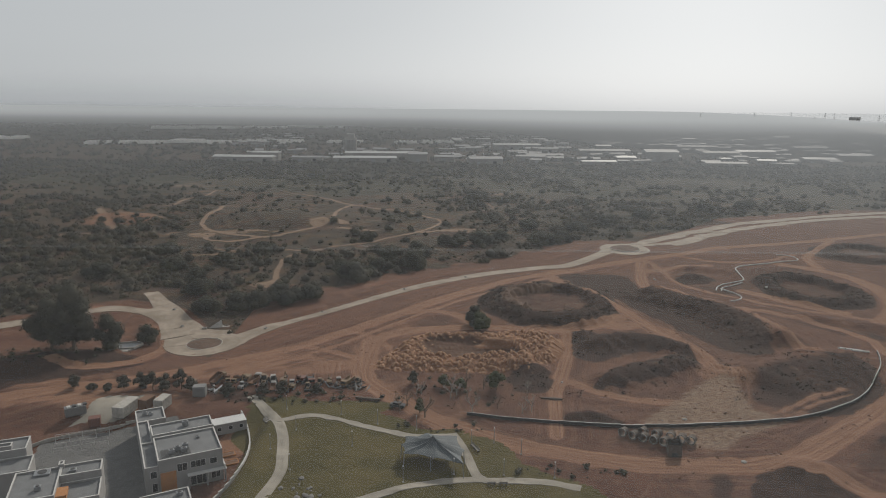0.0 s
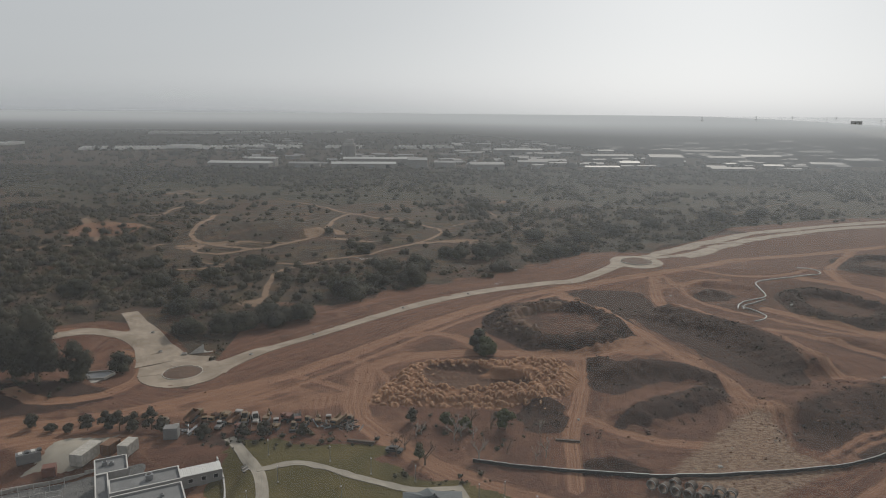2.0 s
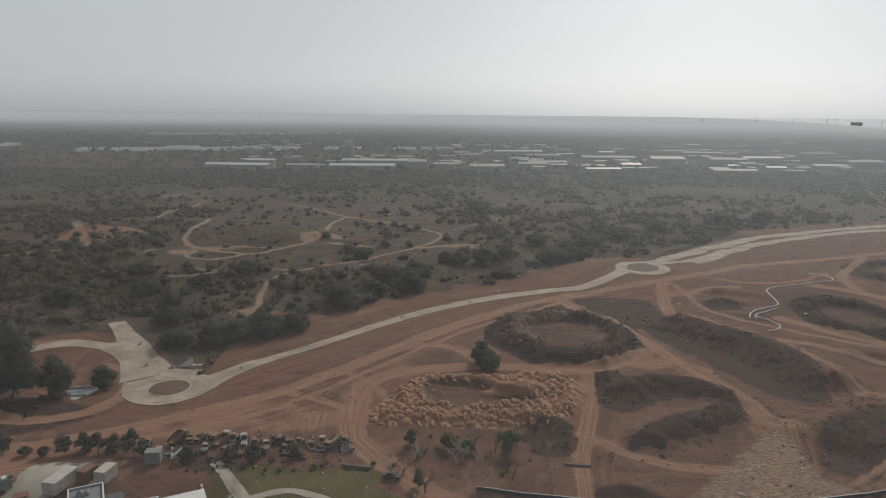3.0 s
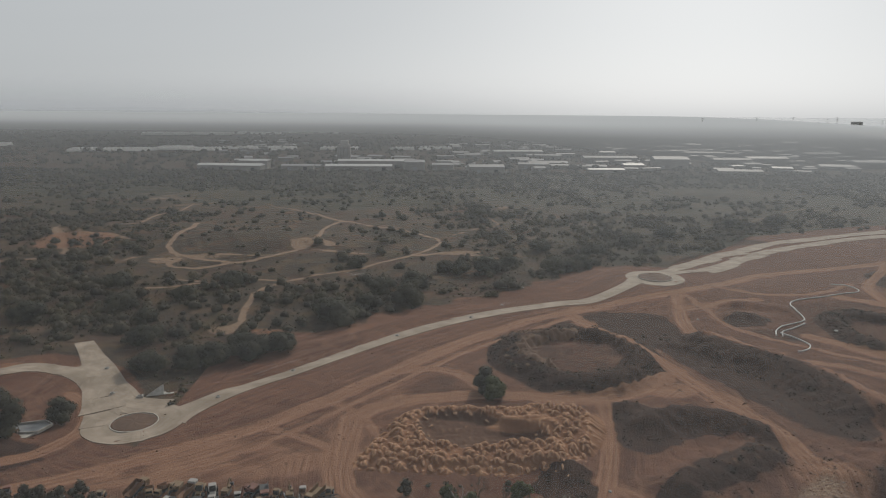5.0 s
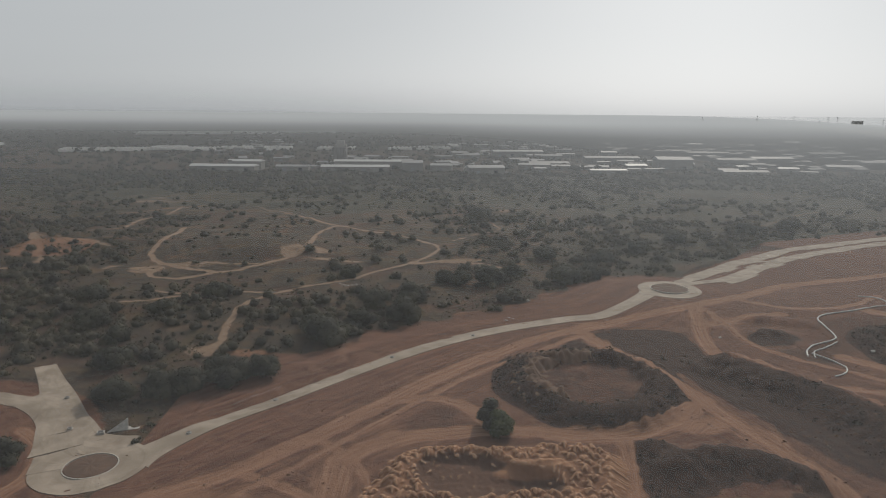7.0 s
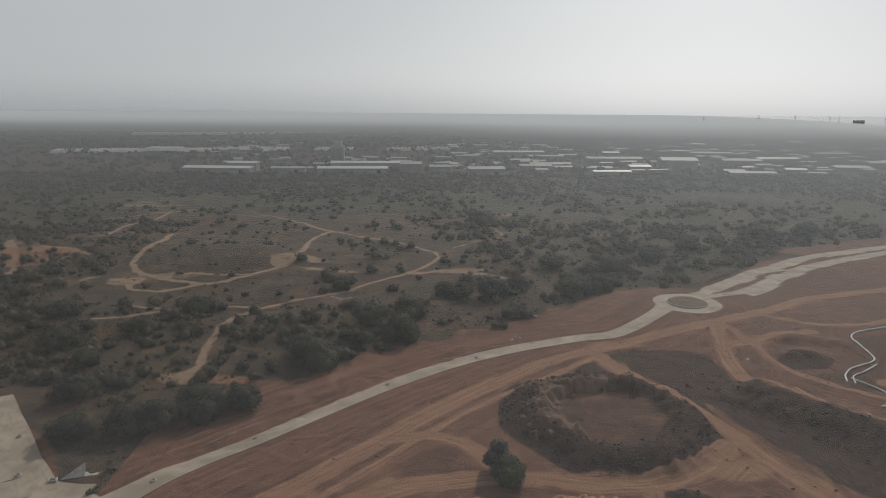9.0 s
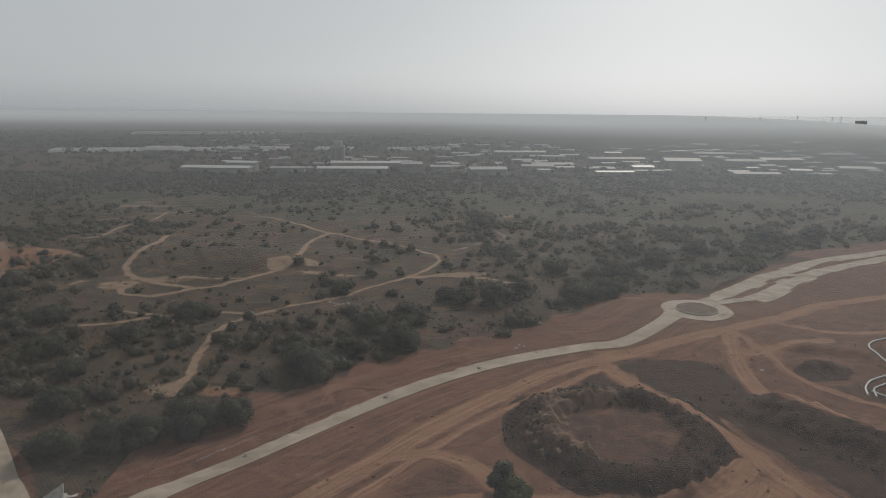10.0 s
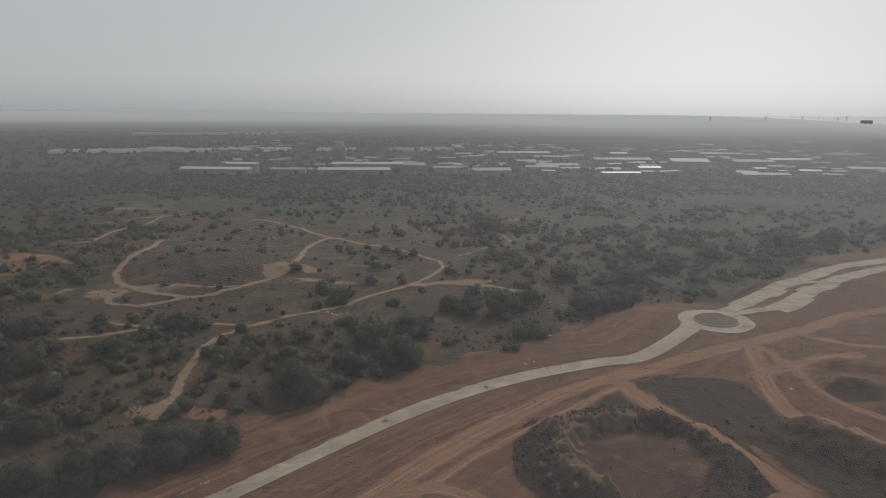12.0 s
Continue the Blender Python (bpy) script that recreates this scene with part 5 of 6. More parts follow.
def bench(x, y, turn):
    t = thing("park_bench", "grey park bench beside the footpath", "bench", pose(x, y, flat(x, y), 0, 0, turn), "park benches")
    for k in range(3):
        part("seat_slat", box(-0.9, 0.9, -0.25 + 0.17 * k, -0.11 + 0.17 * k, 0.42, 0.47), CONCRETE, t)
    part("backrest", box(-0.9, 0.9, 0.27, 0.31, 0.5, 0.9, 0.01), CONCRETE, t)
    for x0 in (-0.75, 0.65):
        part("leg", box(x0, x0 + 0.1, -0.25, 0.3, 0, 0.43), DARKSTEEL, t)


for x, y, a in ((13, 133.4, 180), (15.6, 133.5, 180), (-42.5, 163.5, 60), (-43.3, 165.2, 60), (9.8, 150, -65), (10.6, 148, -65)):
    bench(x, y, a)


def boulder(x, y, r, seed, name="boulder", label="pale grey boulder", group="boulders", category="rock", material=None):
    rng = random.Random(seed)
    bm = bmesh.new()
    bmesh.ops.create_icosphere(bm, subdivisions=2, radius=r)
    for v in bm.verts:
        v.co *= 1 + 0.28 * noise.noise(v.co * (1.1 / r) + Vector((seed * 3.1, 0, 0)))
        v.co.z = max(v.co.z * 0.62, -0.25 * r)
    me = bpy.data.meshes.new(name)
    bm.to_mesh(me)
    bm.free()
    me.materials.append(material or STONE)
    ob = new(name, me)
    ob.matrix_basis = pose(x, y, flat(x, y) + 0.15 * r, 0, 0, rng.uniform(0, 360))
    return tagged(ob, label, category, group)


rng = random.Random(4)
for k in range(34):
    boulder(-26.5 + rng.gauss(0, 2.6), 127.5 + rng.gauss(0, 3.0), rng.uniform(0.25, 0.75), 500 + k, label="pale grey boulder of a rock garden in the lawn", group="rock garden boulders")

# ---- the school ----
SCHOOL_Z = -3.0
SCHOOL = pose(-61, 133, SCHOOL_Z, 0, 0, 27)


def block(parent, u0, u1, v0, v1, top, rim=0.55, thick=0.24, roof_drop=0.5):
    """A flat-roofed block: walls, sunk roof and white parapet."""
    part("wall", box(u0, u1, v0, v1, 0, top - roof_drop - 0.05), RENDERED, parent)
    part("roof", box(u0 + thick, u1 - thick, v0 + thick, v1 - thick, top - roof_drop - 0.05, top - roof_drop + 0.06), ROOFING, parent, "grey flat roof")
    for a0, a1, b0, b1 in ((u0, u1, v0, v0 + thick), (u0, u1, v1 - thick, v1), (u0, u0 + thick, v0 + thick, v1 - thick), (u1 - thick, u1, v0 + thick, v1 - thick)):
        part("parapet", box(a0, a1, b0, b1, top - roof_drop - 0.05, top - 0.08), RENDERED, parent)
        part("coping", box(a0 - 0.02, a1 + 0.02, b0 - 0.02, b1 + 0.02, top - 0.08, top), CAPPING, parent, "white coping")


def window(parent, u0, u1, z0, z1, v, depth=0.06):
    w = part("window", box(u0, u1, v - depth, v + 0.02, z0, z1), CAPPING, parent, "window with pale frame")
    n = max(1, round((u1 - u0) / 1.2))
    step = (u1 - u0 - 0.12) / n
    for i in range(n):
        part("pane", box(u0 + 0.06 + i * step + 0.04, u0 + 0.06 + (i + 1) * step - 0.04, v - depth - 0.015, v - depth + 0.01, z0 + 0.08, z1 - 0.08), GLASS, w)


def unit(parent, u, v, z, w=1.2, h=0.9):
    a = part("roof_unit", box(u, u + w, v, v + w * 0.8, z, z + h, 0.04), STEEL, parent)
    part("fan", rod((u + w / 2, v + w * 0.4, z + h), (u + w / 2, v + w * 0.4, z + h + 0.08), w * 0.3, None, 12), DARKSTEEL, a)


def school_main():
    t = thing("school_building", "white two-storey building with flat grey roofs and parapets", "building", SCHOOL)
    block(t, 0, 8.0, 0, 12.2, 6.3)
    block(t, 0, 2.6, 12.2, 24.4, 6.3)
    block(t, 0, 6.6, 24.4, 31.6, 6.3)
    block(t, 2.6, 16.2, 12.6, 18.4, 7.6)
    block(t, 2.7, 16.0, -0.35, 11.3, 7.6)
    # dark slab laid on the roof stands for the shade in a recess
    part("recess_slab", box(3.6, 9.6, 1.2, 5.0, 7.12, 7.26), DARKSTEEL, t, "flat dark slab standing for a shaded roof recess")
    for u, v in ((6.5, 3.2), (7.8, 2.0), (8.2, 4.0), (5.2, 2.2)):
        unit(t, u, v, 7.26)
    unit(t, 9.5, 15.2, 7.16, 1.4, 1.2)
    unit(t, 1.6, 28.5, 5.86, 1.0, 0.9)
    unit(t, 2.9, 28.0, 5.86, 1.0, 0.7)
    unit(t, 11.5, 7.5, 7.16, 0.8, 0.5)
    part("facade_panel", box(3.0, 6.2, -0.5, -0.36, 0.2, 4.6), ORANGE, t, "orange wall panel")
    for u0, u1, z0, z1 in ((1.2, 2.4, 0.6, 2.6), (6.4, 8.6, 4.2, 6.0), (9.2, 12.4, 4.4, 6.0), (13.2, 14.8, 4.4, 5.8), (9.0, 12.8, 0.3, 2.8), (13.4, 15.4, 0.9, 2.6)):
        window(t, u0, u1, z0, z1, -0.36)
    window(t, 1.0, 2.4, 3.6, 5.2, -0.02)
    part("ledge", box(8.4, 16.6, -1.6, -0.36, 3.0, 3.25, 0.03), CAPPING, t)
    for u in (8.6, 12.4, 16.3):
        part("column", box(u - 0.15, u + 0.15, -1.5, -1.2, 0, 3.0), RENDERED, t)
    part("terrace_wall", box(16.05, 16.35, -1.6, 4.0, 3.25, 4.2), CAPPING, t)


school_main()


def annex():
    t = thing("annex_building", "low white annex with a ribbed pale roof", "building", SCHOOL)
    part("wall", box(16.4, 25.6, 21.6, 25.2, 0, 2.9), RENDERED, t)
    for k in range(23):
        part("roof_rib", box(16.3 + k * 0.405, 16.66 + k * 0.405, 21.4, 25.4, 2.9, 3.02 + 0.05 * (k % 2)), SHEETROOF, t)
    for u in (18.2, 21.0, 23.6):
        window(t, u, u + 1.1, 1.1, 2.1, 21.6)


annex()


def school_wing(name, m, spans, label):
    t = thing(name, label, "building", m)
    for u0, u1, v0, v1, top in spans:
        block(t, u0, u1, v0, v1, top)
    return t


wing = school_wing("school_wing", pose(-85.5, 128.5, SCHOOL_Z, 0, 0, 22), ((0, 8.4, -12, 0, 7.6), (8.4, 16.2, -4.4, 0.4, 7.6), (8.4, 16.2, -12, -4.4, 6.0), (7.9, 8.9, -0.6, 1.0, 8.3)), "white two-storey school wing with stepped flat roofs")
unit(wing, 10, -3, 7.2, 1.4, 0.5)
unit(wing, 3.5, -2.5, 7.2, 3.0, 0.4)
unit(wing, 4.5, -8.5, 7.2)
part("roof_stair", box(7.2, 10.4, -11.5, -7.8, 6.0, 6.9, 0.03), ORANGE, wing, "rust-coloured roof cover")
wing2 = school_wing("school_wing", pose(-92, 145, SCHOOL_Z, 0, 0, 22), ((-16, 0, -6.2, 0, 7.6), (-16, 1.4, -13.5, -6.2, 5.8), (-12, -3, -5.0, -3.0, 8.1)), "white school wing with flat grey roofs")
unit(wing2, -6, -10, 5.4, 1.2, 0.6)
wing3 = school_wing("school_hall", pose(-55.5, 133.0, SCHOOL_Z, 0, 0, 27), ((-6.5, 3.0, -9.5, -3.6, 3.4),), "low white hall with a flat roof")
unit(wing3, 0.4, -6.0, 3.0, 1.3, 0.7)


def retaining_wall():
    t = thing("retaining_wall", "curved white retaining wall beside the lawn", "wall", pose(0, 0, 0))
    line = spline([(-51, 169.5), (-47.5, 163), (-44.6, 154), (-43, 145), (-43.5, 138), (-46.5, 130)], 1.6)
    for a, b in zip(line[:-1], line[1:]):
        d = (b - a) / np.linalg.norm(b - a)
        n = np.array((-d[1], d[0])) * 0.16
        q = [tuple(a + n), tuple(a - n), tuple(b - n), tuple(b + n)]
        z = max(flat(*a), flat(*b))
        part("wall_segment", prism(q, z - 2.6, z + 0.75), CAPPING, t)


retaining_wall()


def planter_beds():
    for x, y, a in ((-49, 151, 27), (-47, 147, 27)):
        t = thing("planting_bed", "empty wooden planting bed on orange soil", "planter", pose(x, y, flat(x, y), 0, 0, a), "planting beds")
        for x0, x1, y0, y1 in ((-1.6, 1.6, -1.1, -0.95), (-1.6, 1.6, 0.95, 1.1), (-1.6, -1.45, -0.95, 0.95), (1.45, 1.6, -0.95, 0.95)):
            part("board", box(x0, x1, y0, y1, 0, 0.4), ORANGE, t)
        part("soil", box(-1.45, 1.45, -0.95, 0.95, 0, 0.3), BROWN, t)


planter_beds()


def yard_wall():
    t = thing("yard_wall", "low pale wall round the school yard", "wall", pose(0, 0, 0))
    line = spline([(-100, 150), (-95.5, 157), (-87, 161), (-77, 166)], 3)
    for a, b in zip(line[:-1], line[1:]):
        d = (b - a) / np.linalg.norm(b - a)
        n = np.array((-d[1], d[0])) * 0.12
        z = flat(*((a + b) / 2))
        part("wall_segment", prism([tuple(a + n), tuple(a - n), tuple(b - n), tuple(b + n)], z - 0.5, z + 0.8), PALE, t)


yard_wall()


def goal_frame():
    t = thing("court_fence", "thin pale fence frame in the school yard", "fence", pose(-91, 151, flat(-91, 151), 0, 0, 22))
    for u in (0, 3, 6, 9, 12):
        part("post", rod((u, 0, 0), (u, 0, 2.4), 0.06), CAPPING, t)
        part("post", rod((u, 5, 0), (u, 5, 2.4), 0.06), CAPPING, t)
    for v in (0, 5):
        for z in (1.2, 2.4):
            part("rail", rod((0, v, z), (12, v, z), 0.045), CAPPING, t)


goal_frame()


# ---- sheds, containers and cabin by the yard ----
def container(x, y, turn, length, wide, tall, material, label, extra=False, name="container"):
    t = thing(name, label, "container", pose(x, y, flat(x, y), 0, 0, turn))
    part("body", box(-length / 2, length / 2, -wide / 2, wide / 2, 0.12, tall, 0.04), material, t)
    n = int(length / 0.5)
    for k in range(n):
        u = -length / 2 + (k + 0.5) * length / n
        part("rib", box(u - 0.1, u + 0.1, -wide / 2 - 0.04, -wide / 2 + 0.01, 0.25, tall - 0.2), material, t)
    for u in (-length / 2 + 0.3, length / 2 - 0.3):
        part("skid", box(u - 0.15, u + 0.15, -wide / 2, wide / 2, 0, 0.14), DARKSTEEL, t)
    if extra:
        for k in range(4):
            part("roof_load", box(-length / 2 + 0.5 + k * 1.3, -length / 2 + 1.4 + k * 1.3, -0.8, 0.6, tall, tall + 0.3 + 0.1 * (k % 2), 0.05), DARKSTEEL if k % 2 else CAPPING, t)
    return t


container(-94.5, 168.5, 35, 5.0, 2.3, 2.4, CONTAINER, "grey shipping container with loose stuff on its roof", True)
container(-87.5, 164.5, 22, 2.8, 2.4, 2.4, RED, "red-brown site container on pale sand")
container(-81.5, 169.5, 80, 7.5, 3.2, 3.0, PALE, "pale long site shed", name="site_shed")
container(-77.0, 172, 75, 4.0, 2.6, 2.8, BROWN, "rusty brown open site frame", name="tool_shed")
container(-72.6, 171.5, 80, 4.6, 2.6, 3.0, PALE, "pale site shed beside the building", name="site_shed")
container(-65.2, 179, 8, 3.4, 2.6, 3.0, CONTAINER, "grey site cabin with a flat dark roof", name="site_cabin")


def sand_pad():
    verts, faces = [], []
    for i in range(19):
        for j in range(9):
            u, v = i / 18, j / 8
            x = -96 + 14 * u + 4 * v + 1.2 * math.sin(5 * v + 2 * u)
            y = 162.5 + 4.5 * u + 15 * v + 1.0 * math.sin(6 * u)
            edge = min(u, 1 - u, v, 1 - v) * 6
            verts.append((x, y, flat(x, y) - 0.15 + 0.45 * min(1, edge) + 0.1 * math.sin(3 * x) * math.sin(2 * y)))
    faces = [(i * 9 + j, (i + 1) * 9 + j, (i + 1) * 9 + j + 1, i * 9 + j + 1) for i in range(18) for j in range(8)]
    tagged(new("sand_bed", mesh_of("sand_bed", verts, faces, PATHWAY, True)), "flat bed of pale building sand beside containers", "sand")


sand_pad()


# ---- the sand heap ----
def cones(x, y, centres, tall, slope):
    """Tipped loads: round-topped cones that meet in sharp furrows."""
    h = np.zeros(x.shape)
    for (cx, cy), t in zip(centres, tall):
        m = np.abs(x - cx) + np.abs(y - cy) < 8
        a = 7.3 * math.sin(cx * 3.1 + cy * 1.7)
        u = (x[m] - cx) * math.cos(a) + (y[m] - cy) * math.sin(a)
        v = (y[m] - cy) * math.cos(a) - (x[m] - cx) * math.sin(a)
        d = np.sqrt((u * 0.8) ** 2 + (v * 1.15) ** 2 + 0.02) - 0.14
        h[m] = np.maximum(h[m], t - slope * d)
    return h


def heap_grid(outline, step):
    ring_line = spline(outline, 2.0, True)
    lo, hi = ring_line.min(0) - 2.5, ring_line.max(0) + 2.5
    x, y = np.meshgrid(np.arange(lo[0], hi[0], step), np.arange(lo[1], hi[1], step))
    d = np.abs(along(x, y, np.concatenate([ring_line, ring_line[:1]]))[0])
    return x, y, np.where(inside(x, y, ring_line), d, -d)


def heap_mesh(name, x, y, z, material):
    rows, n = x.shape
    verts = np.stack([x, y, height(x, y) + np.maximum(z - 0.12, -0.4)], -1).reshape(-1, 3)
    faces = [(j * n + i, j * n + i + 1, (j + 1) * n + i + 1, (j + 1) * n + i) for j in range(rows - 1) for i in range(n - 1)]
    return mesh_of(name, verts.tolist(), faces, material, True)


def sand_mound():
    """A plateau of sand tipped load by load, with a dug-out basin, darkened for its moist floor and shaded slopes, and
    a smooth dune beside it.
    """
    rng = np.random.default_rng(77)
    x, y, d = heap_grid([(-18, 203), (-13, 217), (-7, 229), (4, 232.5), (16, 231), (30, 232.5), (43, 230), (44, 217), (39, 207), (30, 200), (16, 197), (5, 197.5), (-6, 198.5), (-15, 199)], 0.24)
    spots = [(px + rng.uniform(-0.9, 0.9) + 1.7 * (j % 2), py + rng.uniform(-0.7, 0.7)) for j, py in enumerate(np.arange(193, 238, 2.7)) for px in np.arange(-24, 50, 3.3)]
    tall = rng.uniform(0.9, 1.7, len(spots))
    bend = waves(x, y, 9, 203, 2)
    # the basin: long from west to east, deepest in the west
    u = (x - 8.0) * math.cos(-0.24) + (y - 217.0) * math.sin(-0.24)
    v = -(x - 8.0) * math.sin(-0.24) + (y - 217.0) * math.cos(-0.24)
    e = np.hypot(u / np.where(u > 0, 23.0, 13.5), v / np.where(u > 0, 5.0 + 4.6 * sstep(14, 0, u), 9.6)) + 0.06 * bend
    basin = sstep(1.08, 0.66, e)
    # the smooth dune that reaches into the basin from the north-east
    g = np.hypot((x - 24 + 0.5 * (y - 218)) / 12.5, (y - 218.5) / 4.0) + 0.05 * bend
    dune = sstep(1.15, 0.2, g)
    table = (1.2 + 0.9 * sstep(4, 36, x) + 0.9 * sstep(210, 226, y)) * sstep(-0.5, 5.0, d)
    loads = cones(x + 0.5 * waves(x, y, 4, 208, 2), y + 0.4 * waves(x, y, 4, 209, 2), spots, tall, 0.92)
    z = table + loads * sstep(-1.8, 1.0, d) * (1 - dune)
    z = z * (1 - basin) + 0.35 * basin + dune * (1.5 + 0.35 * bend)
    # furrows down the eastern flank
    flank = sstep(36, 40, x) * sstep(7.0, 2.0, d)
    z = z * (1 - flank) + flank * (3.6 * sstep(-0.6, 6.5, d) + 0.22 * waves(y * 1.0, 0.1 * x, 2.2, 210, 2) * sstep(-0.5, 1.5, d))
    z = z + 0.04 * waves(x, y, 2.0, 205, 2)
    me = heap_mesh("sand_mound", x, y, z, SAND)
    # covers the whole basin: floor as moist sand, slopes as painted shade
    a = me.attributes.new("damp_shade", "FLOAT", "POINT")
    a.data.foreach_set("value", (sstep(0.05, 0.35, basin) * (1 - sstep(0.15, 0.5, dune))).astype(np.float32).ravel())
    return tagged(new("sand_mound", me), "broad mound of orange sand tipped pile by pile", "sand mound")


def spoil_bank():
    rng = np.random.default_rng(78)
    x, y, d = heap_grid([(28, 260), (25, 276), (31, 291), (42, 296), (50, 293), (40, 281), (37, 268), (40, 259)], 0.42)
    spots = [(47 + (16.5 + rng.uniform(-1.5, 1.5)) * math.cos(a), 272 + (18.5 + rng.uniform(-1.5, 1.5)) * math.sin(a)) for a in np.linspace(1.2, 4.1, 30)]
    z = 0.1 * sstep(0, 4, d) + cones(x, y, spots, rng.uniform(1.2, 2.3, len(spots)), 0.85) * sstep(-2.2, 0.5, d)
    me = heap_mesh("spoil_bank", x, y, z, plain("spoil", (0.15, 0.09, 0.06), 0.95, 0.3, 0.3))
    return tagged(new("spoil_bank", me), "brown spoil tipped along a bowl rim", "spoil bank")


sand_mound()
spoil_bank()

# ---- machines parked in a row ----
def wheel(parent, x, y, r, w=0.5):
    a = part("wheel", rod((x - w / 2, y, r), (x + w / 2, y, r), r, None, 14), RUBBER, parent)
    part("hub", rod((x - w / 2 - 0.02, y, r), (x + w / 2 + 0.02, y, r), r * 0.45, None, 10), STEEL, a)


def truck(paint, body_paint, raised, label):
    t = thing("dump_truck", label, "truck", pose(0, 0, -200), "parked trucks")
    part("chassis", box(-1.0, 1.0, -3.6, 3.6, 0.75, 1.05), DARKSTEEL, t)
    cab = part("cab", box(-1.2, 1.2, -3.9, -2.0, 1.0, 2.9, 0.15), paint, t)
    part("windscreen", box(-1.05, 1.05, -3.94, -3.88, 1.9, 2.65), GLASS, cab)
    bm = box(-1.25, 1.25, -1.8, 3.8, 1.1, 1.25)
    for x0, x1, y0, y1 in ((-1.25, -1.15, -1.8, 3.8), (1.15, 1.25, -1.8, 3.8), (-1.15, 1.15, -1.8, -1.7)):
        box(x0, x1, y0, y1, 1.25, 2.5, 0, bm)
    if raised:
        bmesh.ops.rotate(bm, cent=(0, 3.6, 1.1), matrix=Matrix.Rotation(radians(-13), 3, "X"), verts=bm.verts)
    part("tipper_body", bm, body_paint, t)
    for x in (-1.05, 1.05):
        for y in (-2.9, 1.6, 2.8):
            wheel(t, x, y, 0.52, 0.42)
    return t


def excavator(paint, label):
    t = thing("excavator", label, "excavator", pose(0, 0, -200), "parked diggers")
    for x in (-1.15, 1.15):
        part("crawler", box(x - 0.3, x + 0.3, -2.0, 2.0, 0, 0.9, 0.2), DARKSTEEL, t)
    part("undercarriage", box(-0.9, 0.9, -1.0, 1.0, 0.5, 1.0), DARKSTEEL, t)
    part("engine_house", box(-1.35, 1.35, -0.9, 2.2, 1.05, 2.2, 0.15), paint, t)
    cab = part("cab", box(-1.35, -0.35, -1.5, 0.2, 1.1, 2.95, 0.12), paint, t)
    part("window", box(-1.38, -0.32, -1.53, 0.0, 1.8, 2.7), GLASS, cab)
    part("boom", rod((0.1, -1.0, 1.6), (0.1, -3.6, 4.2), 0.32, 0.26, 6), paint, t)
    part("dipper", rod((0.1, -3.6, 4.2), (0.1, -5.2, 1.6), 0.25, 0.18, 6), paint, t)
    part("bucket", prism([(-0.5, -5.7), (0.7, -5.7), (0.7, -4.8), (-0.5, -4.8)], 0.4, 1.5), DARKSTEEL, t)
    return t


def loader(paint, label):
    t = thing("wheel_loader", label, "loader", pose(0, 0, -200), "parked loaders")
    part("engine_hood", box(-1.1, 1.1, 0.3, 3.0, 0.9, 2.1, 0.15), paint, t)
    part("front_frame", box(-0.8, 0.8, -1.8, 0.3, 0.8, 1.5, 0.1), paint, t)
    cab = part("cab", box(-0.85, 0.85, -0.7, 0.9, 1.5, 3.3, 0.12), DARKSTEEL, t)
    part("roof", box(-0.95, 0.95, -0.8, 1.0, 3.3, 3.45, 0.04), paint, cab)
    for x in (-0.7, 0.7):
        part("lift_arm", rod((x, -0.9, 1.7), (x, -3.0, 0.9), 0.16, 0.14, 6), paint, t)
    bm = prism([(-1.5, -4.0), (1.5, -4.0), (1.5, -2.9), (-1.5, -2.9)], 0.15, 1.3)
    part("bucket", bm, DARKSTEEL, t)
    for x in (-1.15, 1.15):
        for y in (-1.3, 1.9):
            wheel(t, x, y, 0.8, 0.6)
    return t


rng = random.Random(31)
KINDS = [truck(WHITE, BROWN, False, "white dump truck with a brown tipper body"), truck(YELLOW, BROWN, True, "yellow dump truck with a raised rusty tipper body"), truck(RED, DARKSTEEL, False, "red dump truck with a dark tipper body"),
         excavator(YELLOW, "yellow crawler excavator with its arm down"), loader(YELLOW, "yellow wheel loader with a dark bucket"), excavator(RED, "red crawler excavator with its arm down"), loader(WHITE, "white wheel loader with a dark bucket"),
         truck(YELLOW, YELLOW, False, "large yellow dump truck")]
order = [1, 1, 1, 3, 0, 4, 6, 3, 0, 5, 2, 4, 3, 0, 7, 4]
used = set()
spots = [(-63.5 + 2.75 * k, 190.5 - 0.22 * k + rng.uniform(-0.7, 0.7), order[k]) for k in range(16)]
spots += [(-70, 187, 4), (-66.5, 185.5, 0), (-59, 184, 2), (-55, 184.5, 6), (-50, 183.6, 5), (-46, 184, 0), (-40.5, 183.5, 3), (-36, 184, 4), (-77, 187.5, 0), (-84, 186.5, 6), (-90, 187.5, 2)]
for x, y, k in spots:
    m = pose(x, y, flat(x, y), 0, 0, rng.uniform(-22, 22) + (180 if rng.random() < 0.25 else 0)) @ Matrix.Scale(0.76, 4)
    if k in used:
        copy_thing(KINDS[k], m)
    else:
        KINDS[k].matrix_basis = m
        used.add(k)


